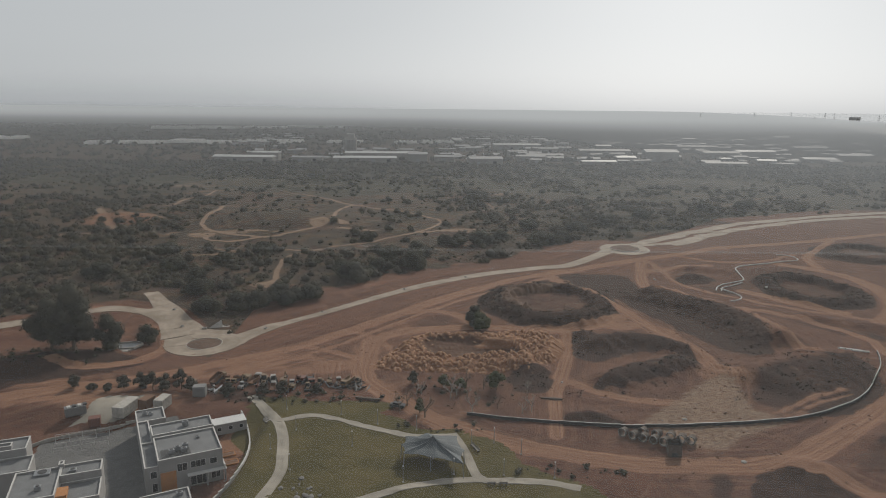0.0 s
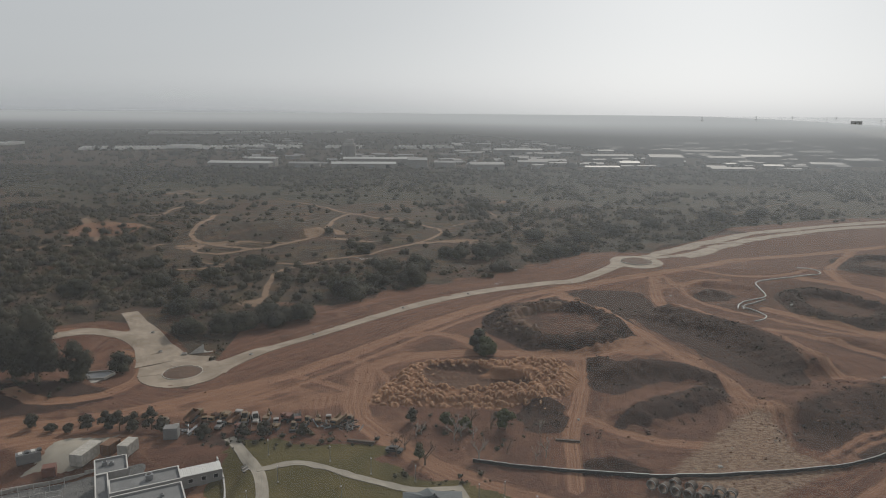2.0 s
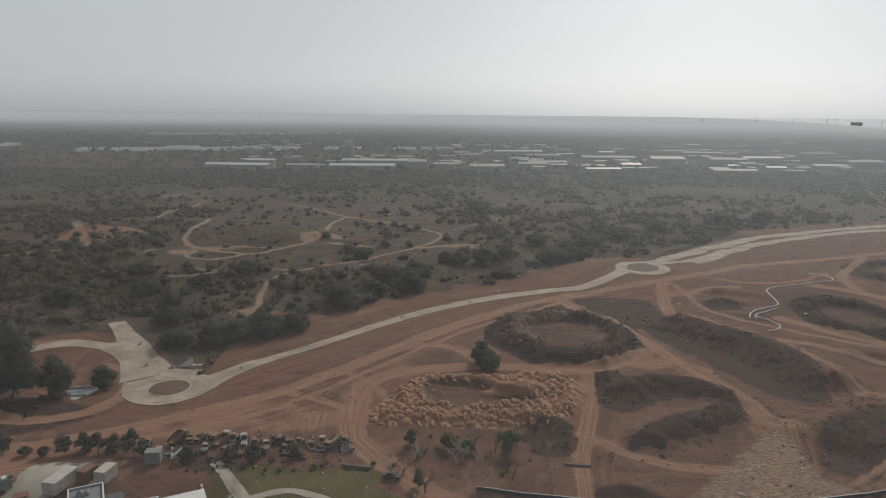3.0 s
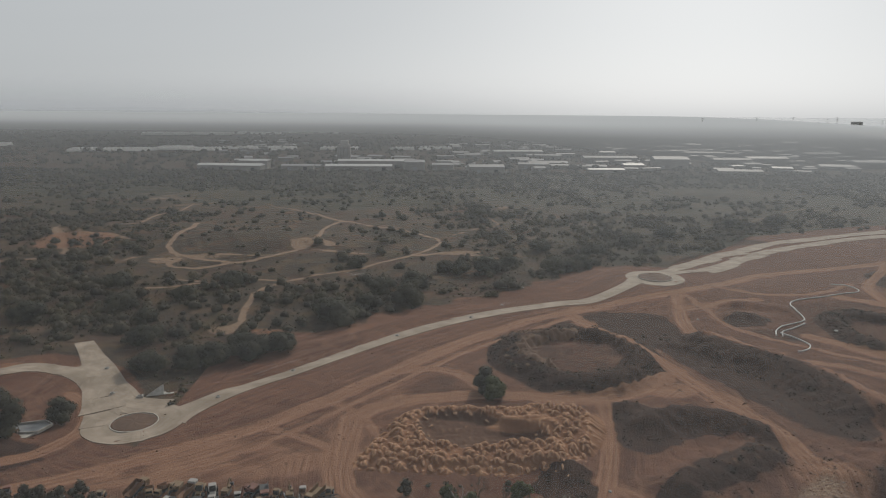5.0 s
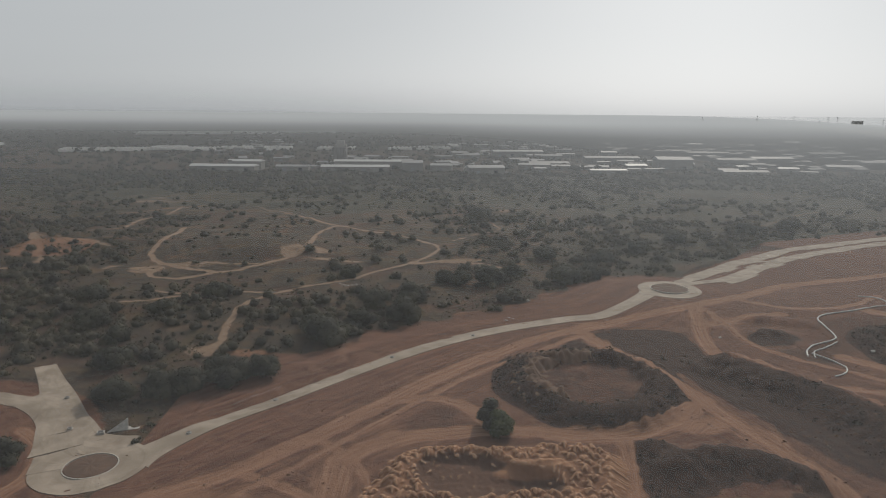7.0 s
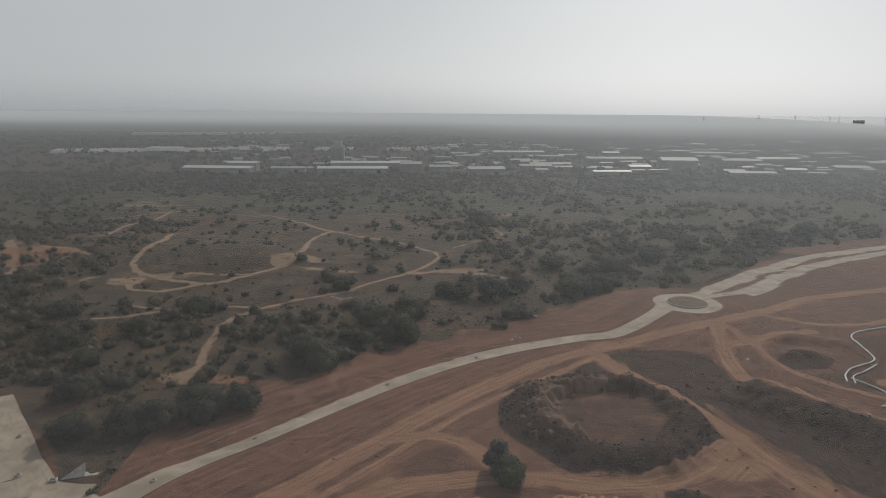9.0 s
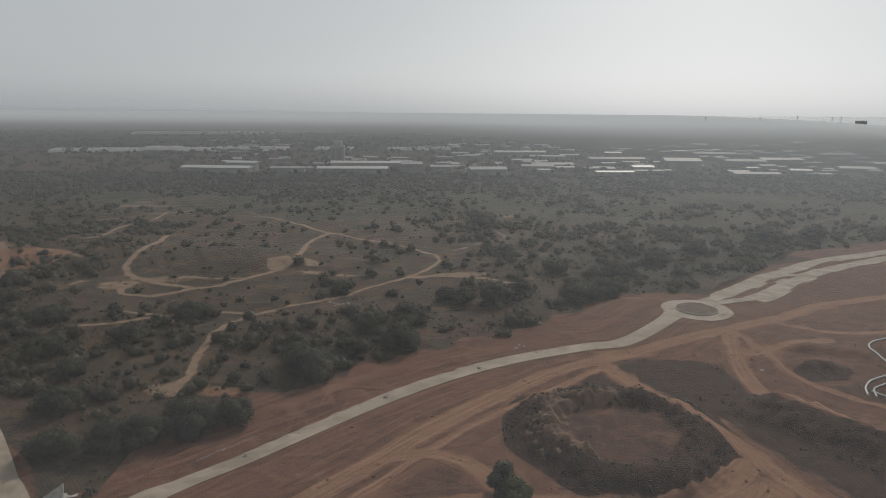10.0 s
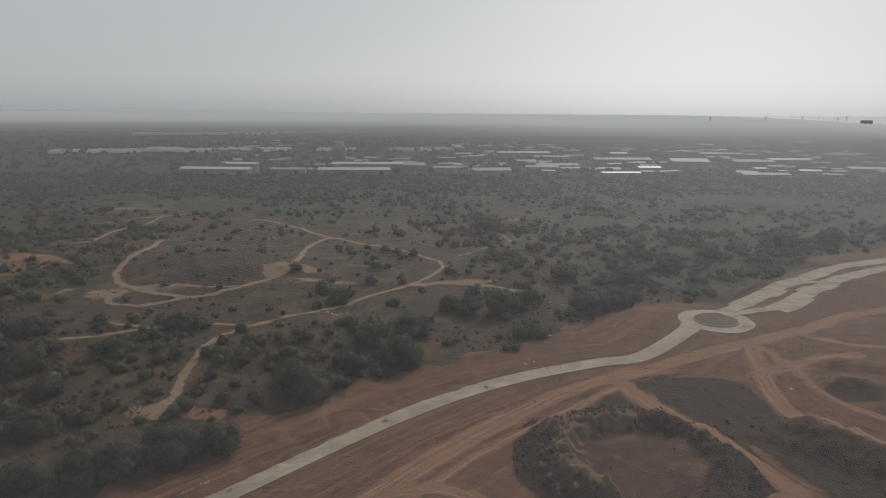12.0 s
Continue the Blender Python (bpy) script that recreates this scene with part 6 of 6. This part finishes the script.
def scrap_pile(x, y, seed, label):
    rng = random.Random(seed)
    t = thing("scrap_pile", label, "scrap", pose(x, y, flat(x, y)), "scrap piles")
    for k in range(26):
        a = rng.uniform(0, 3.14)
        c, z, l = (rng.gauss(0, 1.9), rng.gauss(0, 1.0)), rng.uniform(0.1, 1.3), rng.uniform(0.8, 2.2)
        part("beam", rod((c[0] - l * math.cos(a), c[1] - l * math.sin(a), max(0.05, z - rng.uniform(0, 0.6))), (c[0] + l * math.cos(a), c[1] + l * math.sin(a), z + rng.uniform(0, 0.5)), rng.uniform(0.06, 0.2), None, 6), rng.choice((DARKSTEEL, BROWN, STEEL, DARKSTEEL)), t)


scrap_pile(-22.5, 185.5, 1, "dark pile of scrap steel and pipes")
scrap_pile(-27.0, 186.0, 2, "dark pile of scrap steel and pipes")
scrap_pile(-62, 181.5, 3, "pile of scrap steel beside the cabin")


def car(x, y, turn, paint, label):
    t = thing("car", label, "car", pose(x, y, flat(x, y), 0, 0, turn), "parked cars")
    part("body", box(-0.9, 0.9, -2.1, 2.1, 0.35, 0.95, 0.15), paint, t)
    top = part("cabin", box(-0.78, 0.78, -0.9, 1.3, 0.9, 1.48, 0.2), paint, t)
    part("window", box(-0.8, 0.8, -0.7, 1.1, 1.0, 1.34), GLASS, top)
    for a in (-0.82, 0.82):
        for b in (-1.35, 1.35):
            wheel(t, a, b, 0.33, 0.22)


car(-9.5, 172, 75, DARKSTEEL, "dark parked car beside the dirt road")


def long_beam(x, y, turn, length, label):
    bm = box(-length / 2, length / 2, -0.35, 0.35, 0, 0.6, 0.05)
    me = bpy.data.meshes.new("concrete_beam")
    bm.to_mesh(me)
    bm.free()
    me.materials.append(PIPEGREY)
    ob = new("concrete_beam", me)
    ob.matrix_basis = pose(x, y, flat(x, y), 0, 0, turn)
    tagged(ob, label, "beam", "concrete beams")


long_beam(-18, 176.5, -12, 7, "long dusty grey concrete beam lying on earth")
long_beam(33, 178, -8, 6, "long dusty grey concrete beam lying on earth")

# ---- pipe rings and the manhole box ----
RINGTUBE = None
for k, (x, y, a) in enumerate(((47.5, 156.5, -45), (49.6, 155.0, -48), (51.8, 153.8, -44), (54.0, 152.6, -46), (56.2, 151.8, -42), (58.5, 154.4, -30), (60.8, 153.2, -35), (63.0, 152.6, -38), (55.5, 155.6, -50), (52.5, 157.0, -46))):
    t = thing("concrete_pipe", "short grey concrete drain pipe lying on earth", "pipe", pose(x, y, flat(x, y), 0, 0, a), "drain pipes")
    if RINGTUBE is None:
        RINGTUBE = part("pipe_ring", tube(1.05, 0.85, 1.6, 20), PIPEGREY, t).data
    else:
        o = new("pipe_ring", RINGTUBE)
        o.parent = t
    o = part("socket", tube(1.12, 0.87, 0.25, 20), STONE, t)
    o.location = (0, -0.82, -0.06)


def manhole_box(x, y, turn):
    t = thing("manhole_chamber", "dark concrete manhole chamber with a round opening", "manhole", pose(x, y, flat(x, y), 0, 0, turn))
    for x0, x1, y0, y1 in ((-1.5, 1.5, -1.5, -1.25), (-1.5, 1.5, 1.25, 1.5), (-1.5, -1.25, -1.25, 1.25), (1.25, 1.5, -1.25, 1.25)):
        part("side_wall", box(x0, x1, y0, y1, 0, 2.9), PIPEGREY, t)
    bm = bmesh.new()
    n = 32
    outer = [bm.verts.new((max(-1.5, min(1.5, 2.2 * math.cos(i * math.tau / n))), max(-1.5, min(1.5, 2.2 * math.sin(i * math.tau / n))), 3.1)) for i in range(n)]
    inner = [bm.verts.new((1.0 * math.cos(i * math.tau / n), 1.0 * math.sin(i * math.tau / n), 3.1)) for i in range(n)]
    for i in range(n):
        bm.faces.new((outer[i], outer[(i + 1) % n], inner[(i + 1) % n], inner[i]))
    bmesh.ops.solidify(bm, geom=bm.faces[:], thickness=0.2)
    part("top_slab", bm, STONE, t)
    # solid dark panel stands for the shade inside a front opening
    part("opening_panel", box(-0.7, 0.7, -1.54, -1.5, 0.1, 1.0), DARKSTEEL, t)


manhole_box(57.0, 147.5, -10)

# ---- site hoarding: low black sheeting, its lit top edge painted as a pale rail ----
def hoarding():
    t = thing("site_hoarding", "low black sheet hoarding, lit top edge painted as a pale rail", "fence", pose(0, 0, 0))
    line = spline([(9, 167), (27, 163.5), (48, 161), (70, 162), (94, 166), (109, 172), (123, 182), (136, 197), (144, 208), (149, 218)], 3.0)
    for i, (a, b) in enumerate(zip(line[:-1], line[1:])):
        d = (b - a) / np.linalg.norm(b - a)
        n = np.array((-d[1], d[0]))
        za, zb = flat(*a), flat(*b)
        z0, z1 = min(za, zb) - 0.2, (za + zb) / 2 + 0.85
        lean = n * 0.03
        part("panel", prism([tuple(a + lean), tuple(a - lean), tuple(b - lean), tuple(b + lean)], z0, z1), BLACKPLASTIC, t)
        # pale rail added for the sunlit top edge
        cap = n * 0.08
        part("lit_top_rail", prism([tuple(a + cap), tuple(a - cap), tuple(b - cap), tuple(b + cap)], z1, z1 + 0.1), RAIL, t)
        p = a + n * 0.1
        part("post", rod((p[0], p[1], za - 0.2), (p[0], p[1], z1), 0.05), STEEL, t)


hoarding()


# ---- hoses and loose pipes ----
def sweep(line, r, sides=8):
    bm = bmesh.new()
    rows = []
    n = len(line)
    for i in range(n):
        p = Vector(line[i])
        d = (Vector(line[min(i + 1, n - 1)]) - Vector(line[max(i - 1, 0)])).normalized()
        side = d.cross(Vector((0, 0, 1))).normalized()
        up = side.cross(d)
        rows.append([bm.verts.new(p + side * r * math.cos(a) + up * r * math.sin(a)) for a in (math.tau * k / sides for k in range(sides))])
    for p, q in zip(rows, rows[1:]):
        for k in range(sides):
            bm.faces.new((p[k], p[(k + 1) % sides], q[(k + 1) % sides], q[k]))
    bm.faces.new(rows[0])
    bm.faces.new(rows[-1][::-1])
    bmesh.ops.recalc_face_normals(bm, faces=bm.faces)
    return bm


def hose(pts, r, label):
    line = [(p[0], p[1], flat(*p) + r + 0.05) for p in spline(pts, 1.5)]
    bm = sweep(line, r)
    me = bpy.data.meshes.new("pipeline")
    bm.to_mesh(me)
    bm.free()
    me.materials.append(SILVERPIPE)
    tagged(new("pipeline", me), label, "pipe", "flexible pipelines")


hose([(126, 297), (129, 303), (135, 309), (143, 313), (147, 317), (149, 324), (150, 331), (153, 340), (161, 346), (172, 350), (184, 356)], 0.26, "long pale winding pipeline on dark earth")
hose([(184, 356), (196, 362), (197, 371), (190, 374)], 0.22, "pale winding pipeline end on dark earth")
hose([(128, 296), (131, 302), (137, 306), (144, 311)], 0.22, "pale pipeline end beside another pipeline")
hose([(129, 300), (132, 293), (133, 287), (130, 282), (125, 279)], 0.22, "pale curved pipeline end on dark earth")
for k in range(3):
    ends = [(133.0 + 1.6 * k, 213.0 - 0.9 * k), (143.0 + 1.6 * k, 219.5 - 0.9 * k)]
    ends = [(x, y, flat(x, y) + 0.4) for x, y in ends]
    bm = sweep([ends[0], tuple((a + b) / 2 for a, b in zip(*ends)), ends[1]], 0.3, 10)
    me = bpy.data.meshes.new("plastic_pipe")
    bm.to_mesh(me)
    bm.free()
    me.materials.append(SILVERPIPE)
    tagged(new("plastic_pipe", me), "straight pale pipe lying on dark earth", "pipe", "straight pipes")


# ---- concrete works by the western roundabout ----
def headwall():
    t = thing("headwall", "pale concrete culvert headwall with a wing", "headwall", pose(-82.8, 245.2, flat(-82.8, 245.2), 0, 0, 18) @ Matrix.Scale(0.68, 4))
    bm = bmesh.new()
    tri = [(-3.0, 0.0, 0.0), (4.5, 0.0, 0.0), (4.2, 3.0, 3.6)]
    a = [bm.verts.new(p) for p in tri]
    b = [bm.verts.new((x, y + 0.45, z - 0.1)) for x, y, z in tri]
    bm.faces.new(a)
    bm.faces.new(b[::-1])
    for i in range(3):
        bm.faces.new((a[i], b[i], b[(i + 1) % 3], a[(i + 1) % 3]))
    bmesh.ops.recalc_face_normals(bm, faces=bm.faces)
    part("wing_wall", bm, PALE, t)
    part("apron", box(4.0, 8.5, -0.4, 2.6, -0.1, 0.35, 0.05), PALE, t)
    part("culvert", box(-6.4, -3.8, -1.6, 0.6, 0, 1.0, 0.05), CONCRETE, t)
    part("grate", box(-6.0, -4.2, -1.3, 0.3, 1.0, 1.06), DARKSTEEL, t)


headwall()


def basin():
    t = thing("drain_basin", "grey concrete drain basin beside a dirt track", "basin", pose(-105, 221, flat(-105, 221), 0, 0, 12))
    part("floor_slab", prism([(-5.5, 0.5), (-2.5, -2.6), (3.2, -3.0), (5.4, 1.2), (3.0, 3.6), (-4.0, 3.0)], 0.0, 0.3), plain("wet_concrete", (0.2, 0.205, 0.21), 0.3, 0.2, 0.5), t)
    for a, b in (((-5.5, 0.5), (-2.5, -2.6)), ((-2.5, -2.6), (3.2, -3.0)), ((3.2, -3.0), (5.4, 1.2)), ((5.4, 1.2), (3.0, 3.6)), ((3.0, 3.6), (-4.0, 3.0)), ((-4.0, 3.0), (-5.5, 0.5))):
        d = Vector((b[0] - a[0], b[1] - a[1], 0)).normalized()
        n = Vector((-d.y, d.x, 0)) * 0.15
        part("rim_wall", prism([(a[0] + n.x, a[1] + n.y), (a[0] - n.x, a[1] - n.y), (b[0] - n.x, b[1] - n.y), (b[0] + n.x, b[1] + n.y)], 0, 0.8), CONCRETE, t)
    part("spillway", prism([(-1.5, -3.0), (2.5, -3.2), (1.2, -5.4), (-0.4, -5.2)], 0, 0.3), PALE, t)


basin()

# raised manhole covers on the new road
for k, (x, y) in enumerate(((-63, 243), (-45, 262), (-14, 294.5), (14, 317.5), (-95, 246), (-104, 262))):
    t = thing("manhole_riser", "raised concrete manhole ring on the new road", "manhole", pose(x, y, flat(x, y) + 0.14), "manhole risers")
    part("collar", rod((0, 0, 0), (0, 0, 0.4), 0.75, 0.6, 14), CONCRETE, t)
    part("cover", rod((0, 0, 0.4), (0, 0, 0.46), 0.4, None, 14), DARKSTEEL, t)
rng = random.Random(9)
for k in range(17):
    f = k / 16
    boulder(-57 + 12 * f + rng.uniform(-0.3, 0.3), 260 + 12.5 * f + rng.uniform(-0.3, 0.3), rng.uniform(0.12, 0.24), 700 + k, label="pale kerb stone laid along the road edge", group="kerb stones", material=KERB)
for k, (x, y) in enumerate(((28, 336), (31, 338), (29.5, 339.5), (-43, 392), (-41, 390), (-39, 391), (-45, 394), (-37, 393), (-42, 388), (40, 362), (66, 372), (104, 316), (150, 300), (86, 222), (66, 166), (72, 144), (38, 190))):
    boulder(x, y, rng.uniform(0.35, 0.8), 740 + k, label="pale loose stone on bare earth", group="loose stones", material=PALE)

def rubble(name, areas, seed, lo, hi, material, label):
    """Countless small stones and clods strewn over areas: centre, spread, how many."""
    rng = np.random.default_rng(seed)
    verts, faces = [], []
    for cx, cy, sx, sy, many in areas:
        for _ in range(many):
            x, y, r = cx + sx * rng.normal(), cy + sy * rng.normal(), rng.uniform(lo, hi) * rng.uniform(0.5, 1.0)
            z, n, a = flat(x, y), len(verts), rng.uniform(0, 6.28)
            ring4 = [(x + r * k * math.cos(a + i * 1.57), y + r * k * math.sin(a + i * 1.57), z + 0.1 * r) for i, k in enumerate(rng.uniform(0.6, 1.4, 4))]
            verts += ring4 + [(x + 0.3 * r * rng.normal(), y + 0.3 * r * rng.normal(), z + r * rng.uniform(0.5, 0.9)), (x, y, z - 0.2)]
            faces += [(n + i, n + (i + 1) % 4, n + 4) for i in range(4)] + [(n + (i + 1) % 4, n + i, n + 5) for i in range(4)]
    return tagged(new(name, mesh_of(name, verts, faces, material)), label, "rubble", kind="stuff")


rubble("pale_rubble", ((128, 316, 8, 5, 60), (120, 326, 8, 5, 60), (128, 292, 4, 4, 50), (112, 336, 8, 6, 50), (100, 232, 4, 9, 40), (94, 200, 7, 6, 40), (66, 158, 9, 6, 50), (80, 175, 10, 7, 50), (-55, 262, 10, 10, 30), (30, 342, 5, 3, 14), (-37, 387, 3, 3, 16), (58, 268, 14, 14, 30), (180, 378, 16, 8, 40)), 31, 0.1, 0.32, STONE, "small pale stones and litter strewn on earth")
rubble("earth_clods", ((20, 182, 26, 4, 160), (40, 268, 16, 18, 260), (70, 200, 12, 10, 160), (105, 240, 12, 16, 260), (130, 320, 20, 16, 260), (-60, 215, 30, 10, 120), (-20, 270, 40, 22, 200), (40, 330, 30, 10, 160), (90, 160, 25, 12, 200), (110, 195, 16, 8, 200), (170, 300, 20, 20, 240)), 32, 0.2, 0.6, BROWN, "brown clods of loose earth on the graded site")

# ---- the far plain: sheds, greenhouses, tower, coast ----
def shed(x, y, length, deep, tall, turn, roof, label="pale industrial shed on the far plain"):
    t = thing("industrial_shed", label, "shed", pose(x, y, flat(x, y), 0, 0, turn), "far sheds")
    part("wall", box(-length / 2, length / 2, -deep / 2, deep / 2, 0, tall), SHEDWALL, t)
    bm = bmesh.new()
    pts = [(-deep / 2 - 0.6, tall), (0, tall + deep * 0.1), (deep / 2 + 0.6, tall)]
    ends = [[bm.verts.new((u, v, z)) for v, z in pts + [(pts[2][0], tall - 0.4), (pts[0][0], tall - 0.4)]] for u in (-length / 2 - 0.6, length / 2 + 0.6)]
    bm.faces.new(ends[0])
    bm.faces.new(ends[1][::-1])
    for i in range(5):
        bm.faces.new((ends[0][i], ends[1][i], ends[1][(i + 1) % 5], ends[0][(i + 1) % 5]))
    bmesh.ops.recalc_face_normals(bm, faces=bm.faces)
    part("roof", bm, roof, t)
    n = max(1, int(length / 22))
    for k in range(n):
        u = -length / 2 + (k + 0.5) * length / n
        part("gate", box(u - 2.5, u + 2.5, -deep / 2 - 0.12, -deep / 2, 0, min(5, tall * 0.7)), DARKSTEEL if k % 2 else STEEL, t)


for x, y, l, d, h, turn, r in ((-286, 1012, 88, 22, 8, -3, 0), (-262, 1046, 40, 18, 12, -3, 0), (-195, 1020, 44, 18, 7, 2, 1), (-110, 1022, 92, 22, 7, 4, 0), (-96, 1062, 96, 20, 11, 2, 0), (-33, 1036, 28, 26, 12, 5, 1), (8, 1040, 30, 20, 8, -6, 1), (66, 1000, 48, 26, 9, 8, 1),
                               (150, 1352, 92, 22, 10, 6, 0), (190, 1290, 60, 20, 8, 0, 1), (232, 1004, 50, 14, 5, 4, 0), (291, 1081, 30, 20, 9, 2, 0), (348, 1088, 50, 34, 15, -4, 1), (290, 1220, 90, 24, 9, 2, 1), (905, 1838, 38, 24, 13, 0, 0), (330, 1400, 30, 20, 9, 0, 0),
                               (480, 1180, 60, 24, 9, -4, 1), (560, 1230, 70, 26, 9, 4, 0), (600, 1090, 48, 24, 8, -8, 0), (690, 1150, 60, 24, 9, 3, 0), (520, 1400, 80, 22, 8, 0, 1), (760, 1420, 70, 24, 9, 2, 1), (140, 1060, 44, 18, 7, -4, 1), (170, 1120, 60, 22, 8, 3, 1), (420, 1010, 60, 20, 6, -3, 1)):
    shed(x, y, l, d, h, turn, GREYROOF if r else SHEETROOF)
rng = random.Random(55)
for k in range(240):
    y = rng.uniform(1020, 1950)
    x = rng.uniform(-0.30, 0.62) * y
    if -320 < x < 20 and y > 1300:
        continue
    shed(x, y, rng.uniform(8, 34), rng.uniform(7, 20), rng.uniform(3, 7), rng.uniform(-24, 24), GREYROOF if rng.random() < 0.87 else SHEETROOF, "low grey farm shed on the far plain")


def greenhouse(x, y, bays, wide, deep, tall, turn=0):
    t = thing("greenhouse", "row of pale film greenhouses on the far plain", "greenhouse", pose(x, y, flat(x, y), 0, 0, turn), "far greenhouses")
    for k in range(bays):
        u = (k - bays / 2) * wide
        bm = bmesh.new()
        prof = [(0, 0), (0, tall * 0.62), (wide * 0.5, tall), (wide * 0.96, tall * 0.62), (wide * 0.96, 0)]
        a = [bm.verts.new((u + p, -deep / 2, z)) for p, z in prof]
        b = [bm.verts.new((u + p, deep / 2, z)) for p, z in prof]
        bm.faces.new(a)
        bm.faces.new(b[::-1])
        for i in range(4):
            bm.faces.new((a[i], b[i], b[i + 1], a[i + 1]))
        bmesh.ops.recalc_face_normals(bm, faces=bm.faces)
        part("bay", bm, FILM, t)


for x, y, n, w, d, h, turn in ((-690, 1440, 10, 8, 50, 7, 14), (-625, 1490, 11, 8, 50, 7, 14), (-550, 1512, 8, 8, 60, 7, 7), (-486, 1520, 8, 8, 60, 7, 7), (-425, 1585, 9, 8, 60, 6, 0), (-350, 1575, 9, 8, 60, 6, 0), (-215, 1580, 9, 9, 50, 6, 2), (-60, 1595, 10, 9, 50, 6, 3), (-5, 1640, 8, 9, 50, 6, 3),
                               (-900, 2360, 14, 10, 80, 8, 12), (-760, 2400, 14, 10, 80, 8, 12), (-620, 2480, 15, 10, 80, 8, 8), (-500, 2560, 12, 10, 80, 8, 8), (-390, 2560, 8, 10, 80, 8, 0), (-1010, 1620, 8, 9, 60, 7, 0)):
    greenhouse(x, y, n, w, d, h, turn)


def silo_tower(x, y):
    t = thing("silo_tower", "tall grey silo tower in the haze", "tower", pose(x, y, flat(x, y)))
    part("shaft", box(-10, 10, -8, 8, 0, 30, 0.5), CONCRETE, t)
    part("head_house", box(-6, 7, -6, 6, 30, 37, 0.4), CONCRETE, t)
    for k in range(4):
        part("bin", rod((-8 + 5.4 * k, -9, 0), (-8 + 5.4 * k, -9, 26), 2.6, None, 14), SHEDWALL, t)


silo_tower(-152, 1180)


def coast_building(x, y):
    t = thing("coastal_building", "large dark building on the far coast", "building", pose(x, y, flat(x, y)))
    for u in (-22, -2, 20):
        part("tower", box(u - 6, u + 6, -8, 8, 0, 24), SHEETROOF, t)
    part("bridge", box(-28, 26, -8, 8, 24, 33), SHEETROOF, t)


coast_building(2240, 3760)


def pylon(x, y, h):
    t = thing("pylon", "thin lattice power pylon on the horizon", "pylon", pose(x, y, flat(x, y)), "far pylons")
    for a, b in ((-1, -1), (1, -1), (1, 1), (-1, 1)):
        part("leg", rod((a * h * 0.09, b * h * 0.09, 0), (a * 0.4, b * 0.4, h), 0.28, 0.15, 4), RAIL, t)
    for z in (0.68, 0.8, 0.92):
        part("crossarm", rod((-h * 0.16, 0, h * z), (h * 0.16, 0, h * z), 0.2, None, 4), RAIL, t)


for x, y, h in ((1120, 3000, 44), (1420, 3150, 48), (1660, 3300, 46), (1850, 3350, 46), (1980, 3500, 48), (1560, 2900, 42), (2080, 3300, 46)):
    pylon(x, y, h)
